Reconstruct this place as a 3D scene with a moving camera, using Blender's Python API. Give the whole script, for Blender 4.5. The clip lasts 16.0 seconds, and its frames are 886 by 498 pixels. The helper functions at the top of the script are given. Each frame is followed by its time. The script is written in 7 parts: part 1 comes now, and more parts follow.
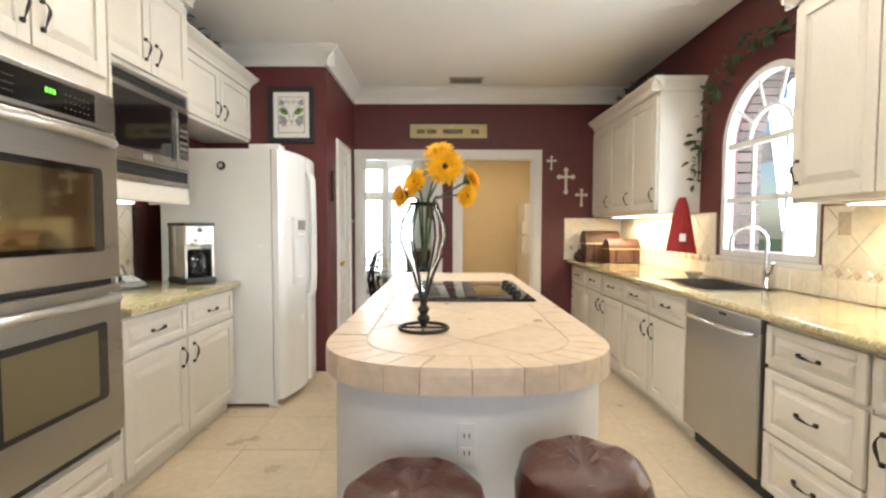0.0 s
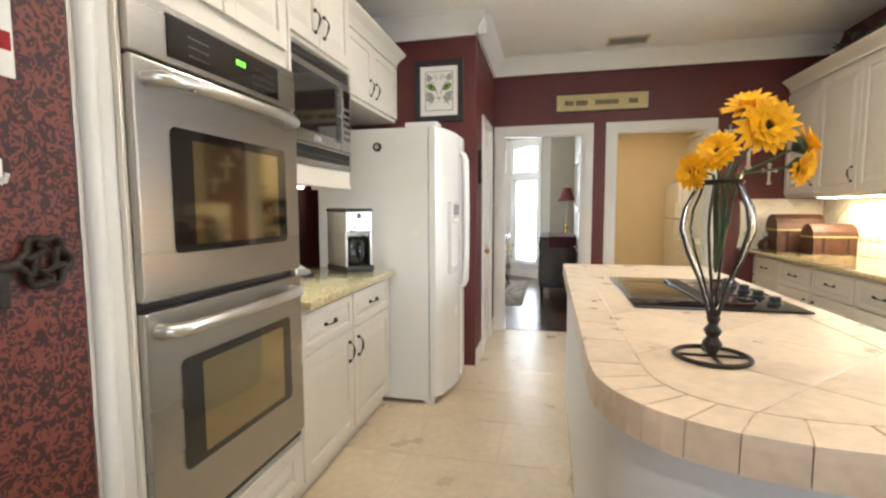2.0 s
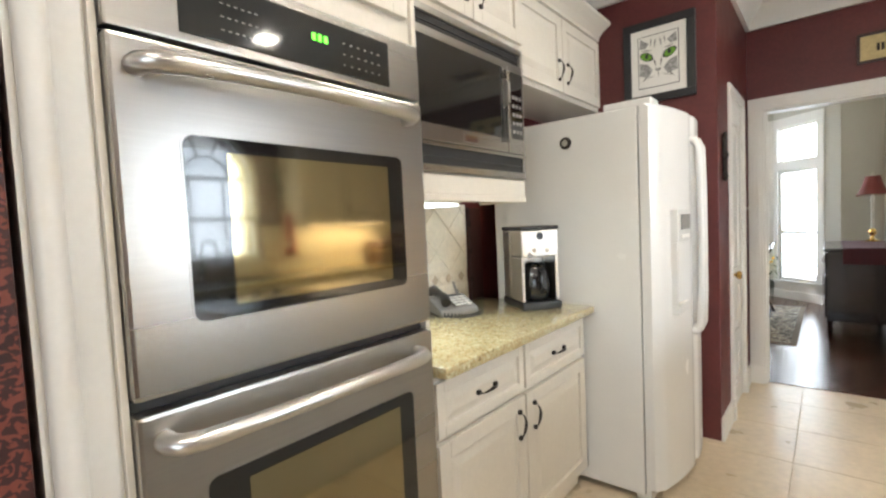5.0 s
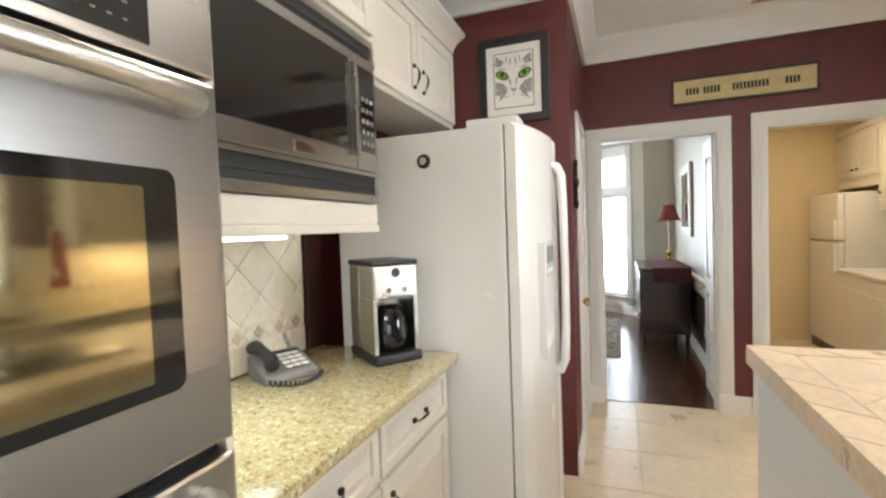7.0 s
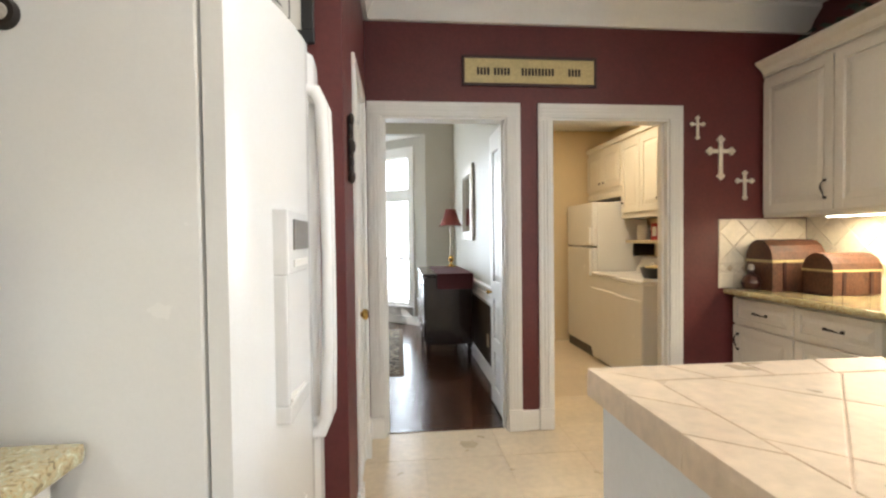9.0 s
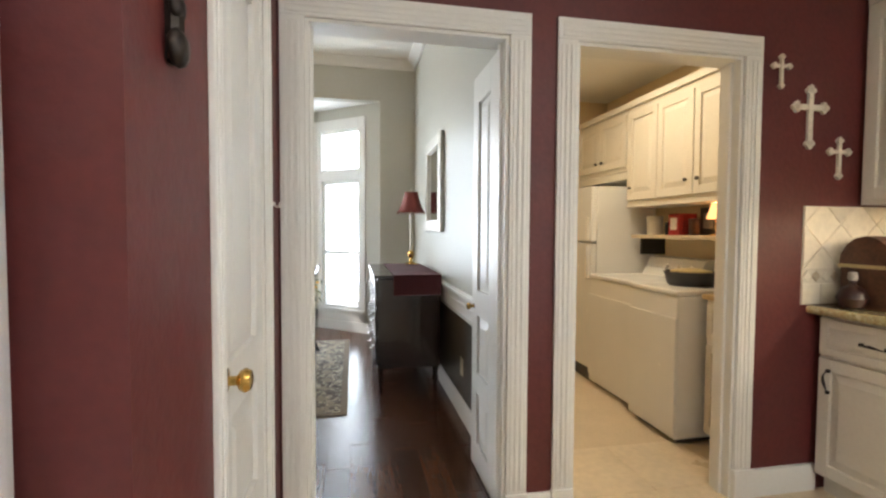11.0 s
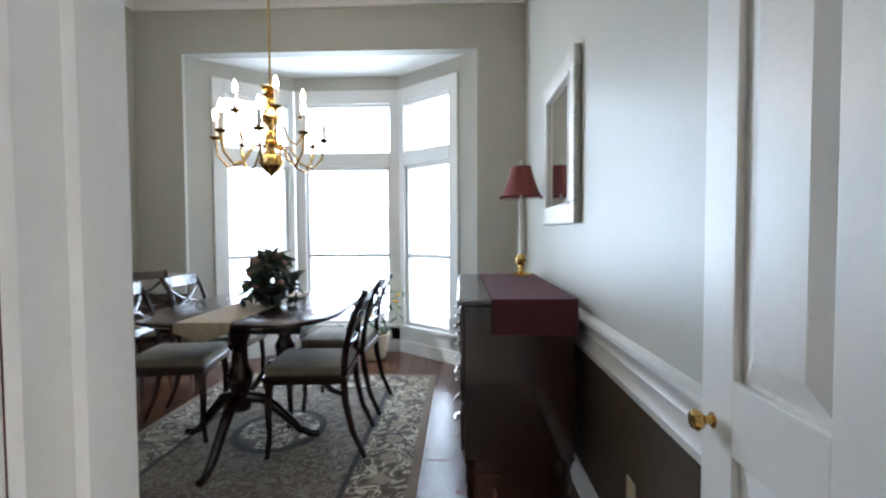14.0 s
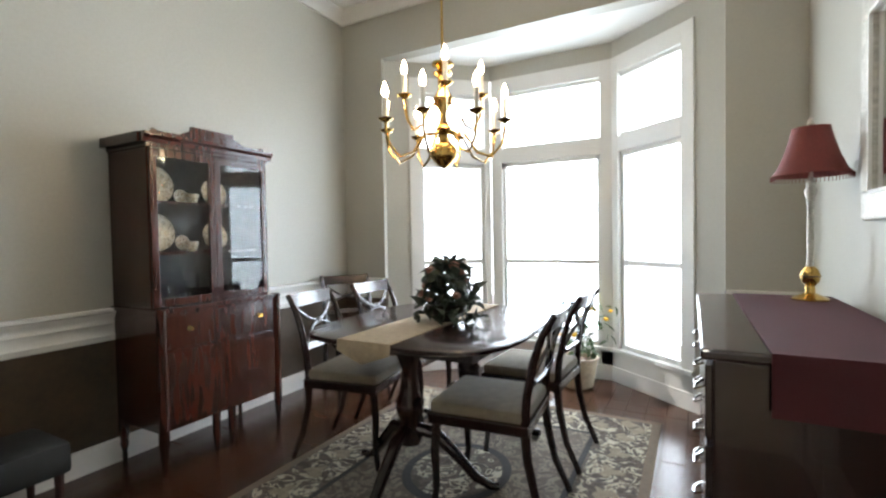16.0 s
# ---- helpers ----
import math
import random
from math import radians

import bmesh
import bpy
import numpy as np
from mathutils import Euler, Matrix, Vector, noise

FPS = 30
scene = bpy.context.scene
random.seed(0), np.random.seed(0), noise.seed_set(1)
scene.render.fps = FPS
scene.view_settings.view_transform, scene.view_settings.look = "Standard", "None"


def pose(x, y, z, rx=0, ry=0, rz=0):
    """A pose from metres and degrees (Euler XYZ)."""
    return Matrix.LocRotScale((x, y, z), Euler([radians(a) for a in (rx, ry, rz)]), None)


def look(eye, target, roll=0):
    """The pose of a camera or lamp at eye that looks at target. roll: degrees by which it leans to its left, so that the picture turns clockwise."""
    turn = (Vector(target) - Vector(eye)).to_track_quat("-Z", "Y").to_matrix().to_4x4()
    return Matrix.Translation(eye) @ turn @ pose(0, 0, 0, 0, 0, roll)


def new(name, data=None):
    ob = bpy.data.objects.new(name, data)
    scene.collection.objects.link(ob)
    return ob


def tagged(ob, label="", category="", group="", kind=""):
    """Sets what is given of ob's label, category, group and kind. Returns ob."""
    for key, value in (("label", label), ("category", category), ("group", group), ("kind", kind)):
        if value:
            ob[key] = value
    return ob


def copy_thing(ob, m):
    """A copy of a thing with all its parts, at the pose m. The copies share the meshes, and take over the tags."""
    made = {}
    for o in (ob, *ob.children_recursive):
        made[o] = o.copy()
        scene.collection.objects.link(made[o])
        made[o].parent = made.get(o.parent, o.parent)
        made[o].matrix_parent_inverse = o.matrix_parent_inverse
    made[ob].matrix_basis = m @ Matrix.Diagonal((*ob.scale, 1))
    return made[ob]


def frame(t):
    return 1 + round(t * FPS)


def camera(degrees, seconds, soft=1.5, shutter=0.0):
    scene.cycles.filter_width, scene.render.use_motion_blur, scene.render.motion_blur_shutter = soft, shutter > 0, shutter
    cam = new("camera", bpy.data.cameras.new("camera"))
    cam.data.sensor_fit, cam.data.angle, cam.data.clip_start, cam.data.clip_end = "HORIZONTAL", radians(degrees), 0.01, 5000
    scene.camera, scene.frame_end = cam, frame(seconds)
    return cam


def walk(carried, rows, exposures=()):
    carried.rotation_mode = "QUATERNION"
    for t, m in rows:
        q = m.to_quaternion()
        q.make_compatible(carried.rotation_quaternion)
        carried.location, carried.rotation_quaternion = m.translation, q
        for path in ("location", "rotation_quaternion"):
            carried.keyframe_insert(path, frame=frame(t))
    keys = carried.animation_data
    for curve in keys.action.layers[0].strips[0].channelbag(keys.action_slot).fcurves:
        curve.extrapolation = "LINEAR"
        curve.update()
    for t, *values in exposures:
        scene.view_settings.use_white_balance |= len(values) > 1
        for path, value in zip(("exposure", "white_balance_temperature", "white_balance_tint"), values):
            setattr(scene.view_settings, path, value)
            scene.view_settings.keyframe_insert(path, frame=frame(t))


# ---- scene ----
cam = camera(87.4, 16.0, soft=2.4)
PATH = [
    (0, (0.204, -0.021, 1.265), (0.198, 1.977, 1.172), 0.1),
    (0.5, (0.187, 0.033, 1.256), (0.079, 2.028, 1.157), 0.3),
    (1, (0.108, 0.095, 1.266), (-0.112, 2.079, 1.145), 0.2),
    (1.5, (-0.071, 0.177, 1.28), (-0.379, 2.147, 1.131), 0.3),
    (2, (-0.235, 0.307, 1.28), (-0.68, 2.25, 1.112), -0.2),
    (2.5, (-0.349, 0.49, 1.285), (-0.988, 2.374, 1.077), -0.8),
    (3, (-0.451, 0.692, 1.279), (-1.3, 2.489, 1.052), -0.8),
    (3.5, (-0.498, 0.829, 1.261), (-1.543, 2.522, 1.061), -1.9),
    (3.7, (-0.472, 0.856, 1.268), (-1.61, 2.49, 1.071), -2.1),
    (6, (-0.317, 1.13, 1.383), (-1.607, 2.657, 1.311), -2.4),
    (6.5, (-0.467, 1.208, 1.412), (-1.466, 2.939, 1.326), -2.4),
    (7, (-0.574, 1.383, 1.396), (-1.284, 3.251, 1.317), -2.1),
    (7.5, (-0.636, 1.576, 1.353), (-1.036, 3.534, 1.29), -1.5),
    (8, (-0.74, 1.774, 1.336), (-0.79, 3.772, 1.272), -0.7),
    (8.5, (-0.682, 1.975, 1.279), (-0.589, 3.973, 1.239), -1.2),
    (9, (-0.612, 2.237, 1.268), (-0.422, 4.228, 1.22), -0.7),
    (11.5, (-0.515, 3.579, 1.239), (-0.127, 5.539, 1.154), 0.3),
    (12, (-0.477, 3.774, 1.227), (-0.147, 5.744, 1.139), 0.5),
    (12.5, (-0.456, 4.078, 1.214), (-0.172, 6.056, 1.118), 0.9),
    (13, (-0.449, 4.396, 1.229), (-0.199, 6.378, 1.126), 0.5),
    (13.5, (-0.405, 4.618, 1.216), (-0.284, 6.612, 1.129), 0.5),
    (14, (-0.371, 4.865, 1.198), (-0.445, 6.862, 1.124), -0.3),
    (14.5, (-0.361, 5.086, 1.214), (-0.67, 7.061, 1.144), -0.5),
    (15, (-0.382, 5.264, 1.203), (-0.942, 7.184, 1.151), -0.7),
    (15.5, (-0.386, 5.437, 1.211), (-1.193, 7.266, 1.156), -1.1),
    (16, (-0.4, 5.513, 1.201), (-1.349, 7.273, 1.146), -1.0),
]
walk(cam, [(t, look(eye, target, roll)) for t, eye, target, roll in PATH],
     [(0, 0.22, 6350, 10), (3, 0.17, 6350, 10), (6.5, 0.15, 6300, 10), (8, 0.24, 6300, 10), (9, 0.2, 6300, 10), (12, 0.1, 6300, 10), (13.5, -0.06, 5750, 10), (14.5, 0.0, 5500, 10), (15.3, 0.05, 5800, 10), (16, 0.1, 6250, 10)])

# ---- world, daylight, lamps ----
world = bpy.data.worlds.new("daylight")
scene.world = world
world.use_nodes = True
wn = world.node_tree
sky = wn.nodes.new("ShaderNodeTexSky")
sky.sky_type, sky.sun_disc = "NISHITA", False
sky.sun_elevation, sky.sun_rotation = radians(48), radians(-83)
wn.links.new(sky.outputs[0], wn.nodes["Background"].inputs[0])
wn.nodes["Background"].inputs[1].default_value = 0.12
sun = new("sun", bpy.data.lights.new("sun", "SUN"))
sun.data.energy, sun.data.angle, sun.data.color = 2.5, radians(0.5), (1, 0.95, 0.88)
sun.matrix_world = look((-8, 1, 9), (0, 0, 0))


def area(name, eye, target, sx, sy, watts, colour):
    lamp = new(name, bpy.data.lights.new(name, "AREA"))
    lamp.data.shape, lamp.data.size, lamp.data.size_y = "RECTANGLE", sx, sy
    lamp.data.energy, lamp.data.color = watts, colour
    lamp.matrix_world = look(eye, target)
    return lamp


def bulb(name, p, r, watts, colour):
    lamp = new(name, bpy.data.lights.new(name, "POINT"))
    lamp.data.shadow_soft_size, lamp.data.energy, lamp.data.color = r, watts, colour
    lamp.location = p
    return lamp


DAY, WARM = (0.80, 0.91, 1.0), (1.0, 0.8, 0.52)
area("bay_daylight", (-1.5, 9.66, 1.45), (-1.5, 5.0, 1.0), 1.0, 2.2, 78, DAY)
area("bay_daylight_right", (-0.40, 9.36, 1.4), (-1.52, 8.16, 1.2), 0.62, 2.2, 30, DAY)
area("bay_daylight_left", (-2.60, 9.36, 1.4), (-1.48, 8.16, 1.2), 0.62, 2.2, 30, DAY)
area("arch_daylight", (2.62, 2.9, 1.6), (0.0, 2.9, 1.2), 0.95, 1.1, 36, DAY)
# The rear area lamp is added fill; no window is known there.
area("rear_fill_light", (0.6, -2.4, 1.3), (0.3, 2.0, 1.1), 2.4, 1.9, 36, (0.9, 0.96, 1.0))
# Added fill lamps for the even brightness, set on the ceiling out of view.
CEILING_FILLS = [(-0.3, 0.2), (1.15, 0.2), (-0.3, 1.6), (1.15, 1.6), (-0.3, 2.95), (1.15, 2.95)]
for x, y in CEILING_FILLS:
    area("ceiling_fill_lamp", (x, y, 2.765), (x, y, 0), 0.13, 0.13, 10, (1.0, 0.91, 0.78))
area("undercabinet_lamp_far", (2.0, 4.3, 1.362), (2.0, 4.3, 0), 0.1, 1.0, 12, WARM)
area("undercabinet_lamp_near", (2.0, 1.5, 1.362), (2.0, 1.5, 0), 0.1, 1.0, 9, WARM)
area("undercabinet_lamp_left", (-1.5, 2.26, 1.382), (-1.5, 2.26, 0), 0.4, 0.12, 2.4, (0.95, 1.0, 0.98))
area("laundry_lamp", (1.0, 6.3, 2.54), (1.0, 6.3, 0), 0.3, 0.3, 19, (1.0, 0.82, 0.55))
bulb("chandelier_lamp", (-1.42, 7.45, 2.0), 0.12, 16, (1.0, 0.8, 0.55))
bulb("shelf_lamp_bulb", (1.9, 6.1, 1.42), 0.03, 1.6, (1.0, 0.62, 0.28))


# ---- materials ----
def nodes_of(name):
    m = bpy.data.materials.new(name)
    m.use_nodes = True
    return m, m.node_tree.nodes, m.node_tree.links, m.node_tree.nodes["Principled BSDF"]


def mat(name, col, rough=0.5, metal=0.0, vary=0.12, scale=6.0, bump=0.05, fine=60.0, stretch=(1, 1, 1), random_piece=0.0, coat=0.0):
    """A surface with large stains, fine grain and relief."""
    m, n, l, b = nodes_of(name)
    tc = n.new("ShaderNodeTexCoord")
    mp = n.new("ShaderNodeMapping")
    mp.inputs["Scale"].default_value = stretch
    l.new(tc.outputs["Object"], mp.inputs[0])
    big, small = n.new("ShaderNodeTexNoise"), n.new("ShaderNodeTexNoise")
    big.inputs["Scale"].default_value, small.inputs["Scale"].default_value = scale, fine
    big.inputs["Detail"].default_value, small.inputs["Detail"].default_value = 4, 3
    for q in (big, small):
        l.new(mp.outputs[0], q.inputs[0])
    add = n.new("ShaderNodeMath")
    l.new(big.outputs[0], add.inputs[0])
    l.new(small.outputs[0], add.inputs[1])
    rng = n.new("ShaderNodeMapRange")
    rng.inputs[1].default_value, rng.inputs[2].default_value = 0.6, 1.4
    rng.inputs[3].default_value, rng.inputs[4].default_value = 1 - vary, 1 + vary * 0.6
    l.new(add.outputs[0], rng.inputs[0])
    val = rng.outputs[0]
    if random_piece:
        info, r2, mul = n.new("ShaderNodeObjectInfo"), n.new("ShaderNodeMapRange"), n.new("ShaderNodeMath")
        r2.inputs[3].default_value, r2.inputs[4].default_value = 1 - random_piece, 1 + random_piece
        l.new(info.outputs["Random"], r2.inputs[0])
        mul.operation = "MULTIPLY"
        l.new(val, mul.inputs[0])
        l.new(r2.outputs[0], mul.inputs[1])
        val = mul.outputs[0]
    hsv = n.new("ShaderNodeHueSaturation")
    hsv.inputs["Color"].default_value = (*col, 1)
    l.new(val, hsv.inputs["Value"])
    l.new(hsv.outputs[0], b.inputs["Base Color"])
    r3 = n.new("ShaderNodeMapRange")
    r3.inputs[3].default_value, r3.inputs[4].default_value = max(0.02, rough - 0.08), min(1, rough + 0.08)
    l.new(big.outputs[0], r3.inputs[0])
    l.new(r3.outputs[0], b.inputs["Roughness"])
    b.inputs["Metallic"].default_value = metal
    b.inputs["Coat Weight"].default_value = coat
    if bump:
        bp = n.new("ShaderNodeBump")
        bp.inputs["Strength"].default_value, bp.inputs["Distance"].default_value = bump, 0.01
        l.new(small.outputs[0], bp.inputs["Height"])
        l.new(bp.outputs[0], b.inputs["Normal"])
    return m


def ramp_mat(name, stops, scale, detail=3, distortion=0.0, rough=0.4, bump=0.1, kind="noise", stretch=(1, 1, 1), coat=0.0):
    m, n, l, b = nodes_of(name)
    tc, mp = n.new("ShaderNodeTexCoord"), n.new("ShaderNodeMapping")
    mp.inputs["Scale"].default_value = stretch
    l.new(tc.outputs["Object"], mp.inputs[0])
    if kind == "noise":
        tx = n.new("ShaderNodeTexNoise")
        tx.inputs["Detail"].default_value, tx.inputs["Distortion"].default_value = detail, distortion
        out = tx.outputs[0]
    else:
        tx = n.new("ShaderNodeTexVoronoi")
        out = tx.outputs["Color"]
    tx.inputs["Scale"].default_value = scale
    l.new(mp.outputs[0], tx.inputs[0])
    rp = n.new("ShaderNodeValToRGB")
    rp.color_ramp.elements[0].position, rp.color_ramp.elements[0].color = stops[0][0], (*stops[0][1], 1)
    rp.color_ramp.elements[1].position, rp.color_ramp.elements[1].color = stops[-1][0], (*stops[-1][1], 1)
    for p, c in stops[1:-1]:
        rp.color_ramp.elements.new(p).color = (*c, 1)
    l.new(out, rp.inputs[0])
    l.new(rp.outputs[0], b.inputs["Base Color"])
    b.inputs["Roughness"].default_value = rough
    b.inputs["Coat Weight"].default_value = coat
    if bump:
        bp = n.new("ShaderNodeBump")
        bp.inputs["Strength"].default_value, bp.inputs["Distance"].default_value = bump, 0.01
        l.new(out, bp.inputs["Height"])
        l.new(bp.outputs[0], b.inputs["Normal"])
    return m


def glow(name, col, strength):
    m, n, l, b = nodes_of(name)
    b.inputs["Base Color"].default_value = (*col, 1)
    b.inputs["Emission Color"].default_value = (*col, 1)
    b.inputs["Emission Strength"].default_value = strength
    return m


def clear(name, col=(1, 1, 1), rough=0.0, ior=1.45):
    m, n, l, b = nodes_of(name)
    b.inputs["Base Color"].default_value = (*col, 1)
    b.inputs["Roughness"].default_value = rough
    b.inputs["Transmission Weight"].default_value = 1.0
    b.inputs["IOR"].default_value = ior
    return m


CREAM = mat("cream_cabinet_paint", (0.67, 0.625, 0.545), 0.38, vary=0.06, scale=3, bump=0.03)
TRIM = mat("white_trim_paint", (0.68, 0.665, 0.63), 0.38, vary=0.05, scale=3, bump=0.03)
CEIL = mat("ceiling_paint", (0.76, 0.74, 0.70), 0.9, vary=0.05, scale=2, bump=0.15, fine=90)
RED = ramp_mat("red_scroll_wallpaper", [(0.35, (0.03, 0.007, 0.007)), (0.49, (0.036, 0.008, 0.008)), (0.512, (0.145, 0.032, 0.022)), (0.7, (0.155, 0.036, 0.025))], 46, 0.4, 2.4, 0.55, 0.1)
REDWALL = mat("dark_red_wall_paint", (0.098, 0.0165, 0.016), 0.5, vary=0.25, scale=9, bump=0.12, fine=45)
GREIGE = mat("greige_wall_paint", (0.41, 0.395, 0.34), 0.4, vary=0.06, scale=1.5, bump=0.06)
DADO = mat("brown_faux_dado_paint", (0.058, 0.038, 0.021), 0.6, vary=0.3, scale=5, bump=0.06, fine=30)
LAUNDRY = mat("warm_laundry_paint", (0.66, 0.53, 0.33), 0.7, vary=0.05)
STONE = mat("beige_stone_floor_tile", (0.63, 0.52, 0.37), 0.3, vary=0.16, scale=3.5, bump=0.05, fine=24, random_piece=0.02)
FLOORBED = mat("floor_joint", (0.60, 0.49, 0.345), 0.8, vary=0.1, bump=0.05)
GROUT = mat("sand_grout", (0.67, 0.54, 0.41), 0.8, bump=0.2)
ISLE = mat("pinkish_travertine_tile", (0.68, 0.545, 0.40), 0.3, vary=0.2, scale=7, bump=0.08, fine=34, random_piece=0.05)
SPLASH = mat("cream_backsplash_tile", (0.74, 0.67, 0.54), 0.35, vary=0.14, scale=9, bump=0.1, fine=40, random_piece=0.04)
SPLASHGROUT = mat("cream_grout", (0.68, 0.61, 0.49), 0.9, bump=0.1)
ACCENT = mat("tan_accent_tile", (0.50, 0.40, 0.28), 0.4, vary=0.2, scale=14, random_piece=0.15)
GRANITE = ramp_mat("yellow_granite", [(0.28, (0.13, 0.10, 0.05)), (0.40, (0.34, 0.26, 0.13)), (0.49, (0.47, 0.38, 0.20)), (0.56, (0.36, 0.35, 0.21)), (0.64, (0.58, 0.52, 0.34)), (0.78, (0.66, 0.60, 0.42))], 75, 8, 0.9, 0.12, 0.0, coat=0.4)
STEEL = mat("brushed_stainless_steel", (0.42, 0.405, 0.38), 0.27, 1.0, vary=0.06, scale=2, bump=0.03, fine=160, stretch=(1, 0.03, 1))
BRIGHTSTEEL = mat("satin_bright_steel", (0.66, 0.65, 0.63), 0.3, 1.0, vary=0.05, bump=0.02, fine=120)
CHROME = mat("polished_chrome", (0.75, 0.75, 0.75), 0.1, 1.0, vary=0.03, bump=0)
BLACK = mat("black_glass", (0.008, 0.008, 0.008), 0.05, vary=0.1, bump=0, coat=0.5)
OVENGLASS = mat("oven_window_glass", (0.30, 0.25, 0.13), 0.05, 0.9, vary=0.04, bump=0, coat=1.0)
PLASTIC = mat("black_plastic", (0.018, 0.018, 0.02), 0.4, vary=0.15, bump=0.05)
IRON = mat("dark_bronze_iron", (0.035, 0.028, 0.024), 0.45, 0.6, vary=0.3, scale=30, bump=0.2)
WHITE = mat("white_enamel", (0.71, 0.705, 0.69), 0.24, vary=0.03, bump=0.025, fine=140)
WHITE2 = mat("off_white_plastic", (0.68, 0.66, 0.62), 0.4, vary=0.04, bump=0.0)
LEATHER = mat("brown_tufted_leather", (0.075, 0.024, 0.015), 0.3, vary=0.4, scale=9, bump=0.2, fine=90)
MAHOG = mat("dark_mahogany", (0.022, 0.0066, 0.0045), 0.24, vary=0.45, scale=4, bump=0.05, fine=40, stretch=(1, 1, 0.12), coat=0.3)
MAHOG2 = mat("red_mahogany", (0.045, 0.0115, 0.006), 0.2, vary=0.4, scale=4, bump=0.05, fine=40, stretch=(1, 1, 0.12), coat=0.3)
PLANK = mat("dark_laminate_plank", (0.062, 0.025, 0.013), 0.2, vary=0.35, scale=3, bump=0.06, fine=30, stretch=(8, 0.5, 1), random_piece=0.28)
BRASS = mat("polished_brass", (0.62, 0.40, 0.12), 0.2, 1.0, vary=0.08, bump=0.0)
SEATCLOTH = mat("tan_seat_cloth", (0.19, 0.155, 0.105), 0.9, vary=0.3, scale=25, bump=0.3, fine=250)
WINE = mat("wine_runner_cloth", (0.062, 0.007, 0.010), 0.8, vary=0.2, scale=20, bump=0.3, fine=300)
TABLECLOTH = mat("tan_woven_cloth", (0.36, 0.28, 0.18), 0.9, vary=0.35, scale=30, bump=0.3, fine=200)
LACE = mat("beige_runner_cloth", (0.52, 0.43, 0.30), 0.85, vary=0.3, scale=30, bump=0.3, fine=200)
RUG = ramp_mat("patterned_rug", [(0.36, (0.06, 0.046, 0.034)), (0.44, (0.13, 0.10, 0.072)), (0.49, (0.035, 0.031, 0.029)), (0.53, (0.44, 0.39, 0.29)), (0.575, (0.40, 0.34, 0.24)), (0.61, (0.07, 0.052, 0.038))], 8, 2, 2.2, 0.95, 0.2)
RUGFIELD = ramp_mat("rug_field", [(0.3, (0.07, 0.054, 0.038)), (0.5, (0.11, 0.085, 0.06)), (0.56, (0.22, 0.18, 0.125)), (0.64, (0.075, 0.056, 0.04))], 13, 2, 2.0, 0.95, 0.2)
RUGEDGE = mat("rug_edge_brown", (0.17, 0.125, 0.085), 0.95, vary=0.25, scale=30, bump=0.3, fine=300)
RUGDARK = mat("rug_dark_band", (0.035, 0.03, 0.028), 0.95, vary=0.3, scale=30, bump=0.3, fine=300)
PETAL = mat("sunflower_petal", (0.97, 0.52, 0.002), 0.6, vary=0.25, scale=40, bump=0.1)
SEED = mat("sunflower_seed_head", (0.09, 0.045, 0.012), 0.9, vary=0.5, scale=120, bump=0.5, fine=300)
LEAF = mat("leaf_green", (0.05, 0.085, 0.028), 0.6, vary=0.4, scale=30, bump=0.1, random_piece=0.3)
DRYLEAF = mat("dusky_leaf", (0.045, 0.058, 0.038), 0.65, vary=0.5, scale=30, bump=0.1, random_piece=0.3)
TWIG = mat("brown_vine", (0.10, 0.06, 0.03), 0.8, vary=0.3, scale=40)
REDCLOTH = mat("red_towel_cloth", (0.30, 0.018, 0.018), 0.9, vary=0.2, scale=30, bump=0.4, fine=300)
BASKET = mat("woven_brown_trunk", (0.09, 0.036, 0.018), 0.5, vary=0.6, scale=16, bump=0.3, fine=70)
WOODBLK = mat("dark_red_wood", (0.035, 0.010, 0.008), 0.35, vary=0.3, bump=0.05)
GOLD = mat("worn_gold_paint", (0.50, 0.40, 0.19), 0.5, vary=0.25, scale=14, bump=0.15)
SILVER = mat("distressed_silver_frame", (0.52, 0.49, 0.43), 0.4, 0.5, vary=0.35, scale=25, bump=0.4, fine=70)
PAPER = mat("pale_paper", (0.72, 0.70, 0.66), 0.8, vary=0.06)
GREY = mat("grey_ink", (0.20, 0.19, 0.18), 0.7, vary=0.2)
INK = mat("black_ink", (0.015, 0.015, 0.015), 0.6)
EYEGREEN = mat("green_ink", (0.13, 0.30, 0.02), 0.5)
CHALK = mat("whitewashed_metal", (0.66, 0.62, 0.52), 0.7, vary=0.2, scale=30, bump=0.2)
SHADE = mat("burgundy_lamp_shade", (0.17, 0.028, 0.022), 0.7, vary=0.25, scale=30, bump=0.2, fine=200, stretch=(1, 1, 0.1))
BRICK = mat("red_brick", (0.10, 0.07, 0.058), 0.85, vary=0.3, scale=20, bump=0.3, random_piece=0.2)
MORTAR = mat("pale_mortar", (0.5, 0.46, 0.4), 0.9)
MIRROR = mat("mirror_silver", (0.85, 0.86, 0.86), 0.02, 1.0, vary=0.01, bump=0)
GLASS = clear("clear_pane", (1, 1, 1), 0.0, 1.02)
CABGLASS = clear("cabinet_glass", (0.97, 0.98, 0.97), 0.0, 1.45)
VASEGLASS = clear("smoky_green_glass", (0.95, 0.975, 0.96), 0.02, 1.08)
LIT = glow("lamp_diffuser", (1.0, 0.9, 0.72), 9)
LITCOOL = glow("fluorescent_tube_cover", (0.92, 1.0, 0.98), 5)
FLAME = glow("lit_candle_bulb", (1.0, 0.74, 0.42), 60)
LITSHADE = glow("lit_amber_shade", (1.0, 0.55, 0.2), 1.6)
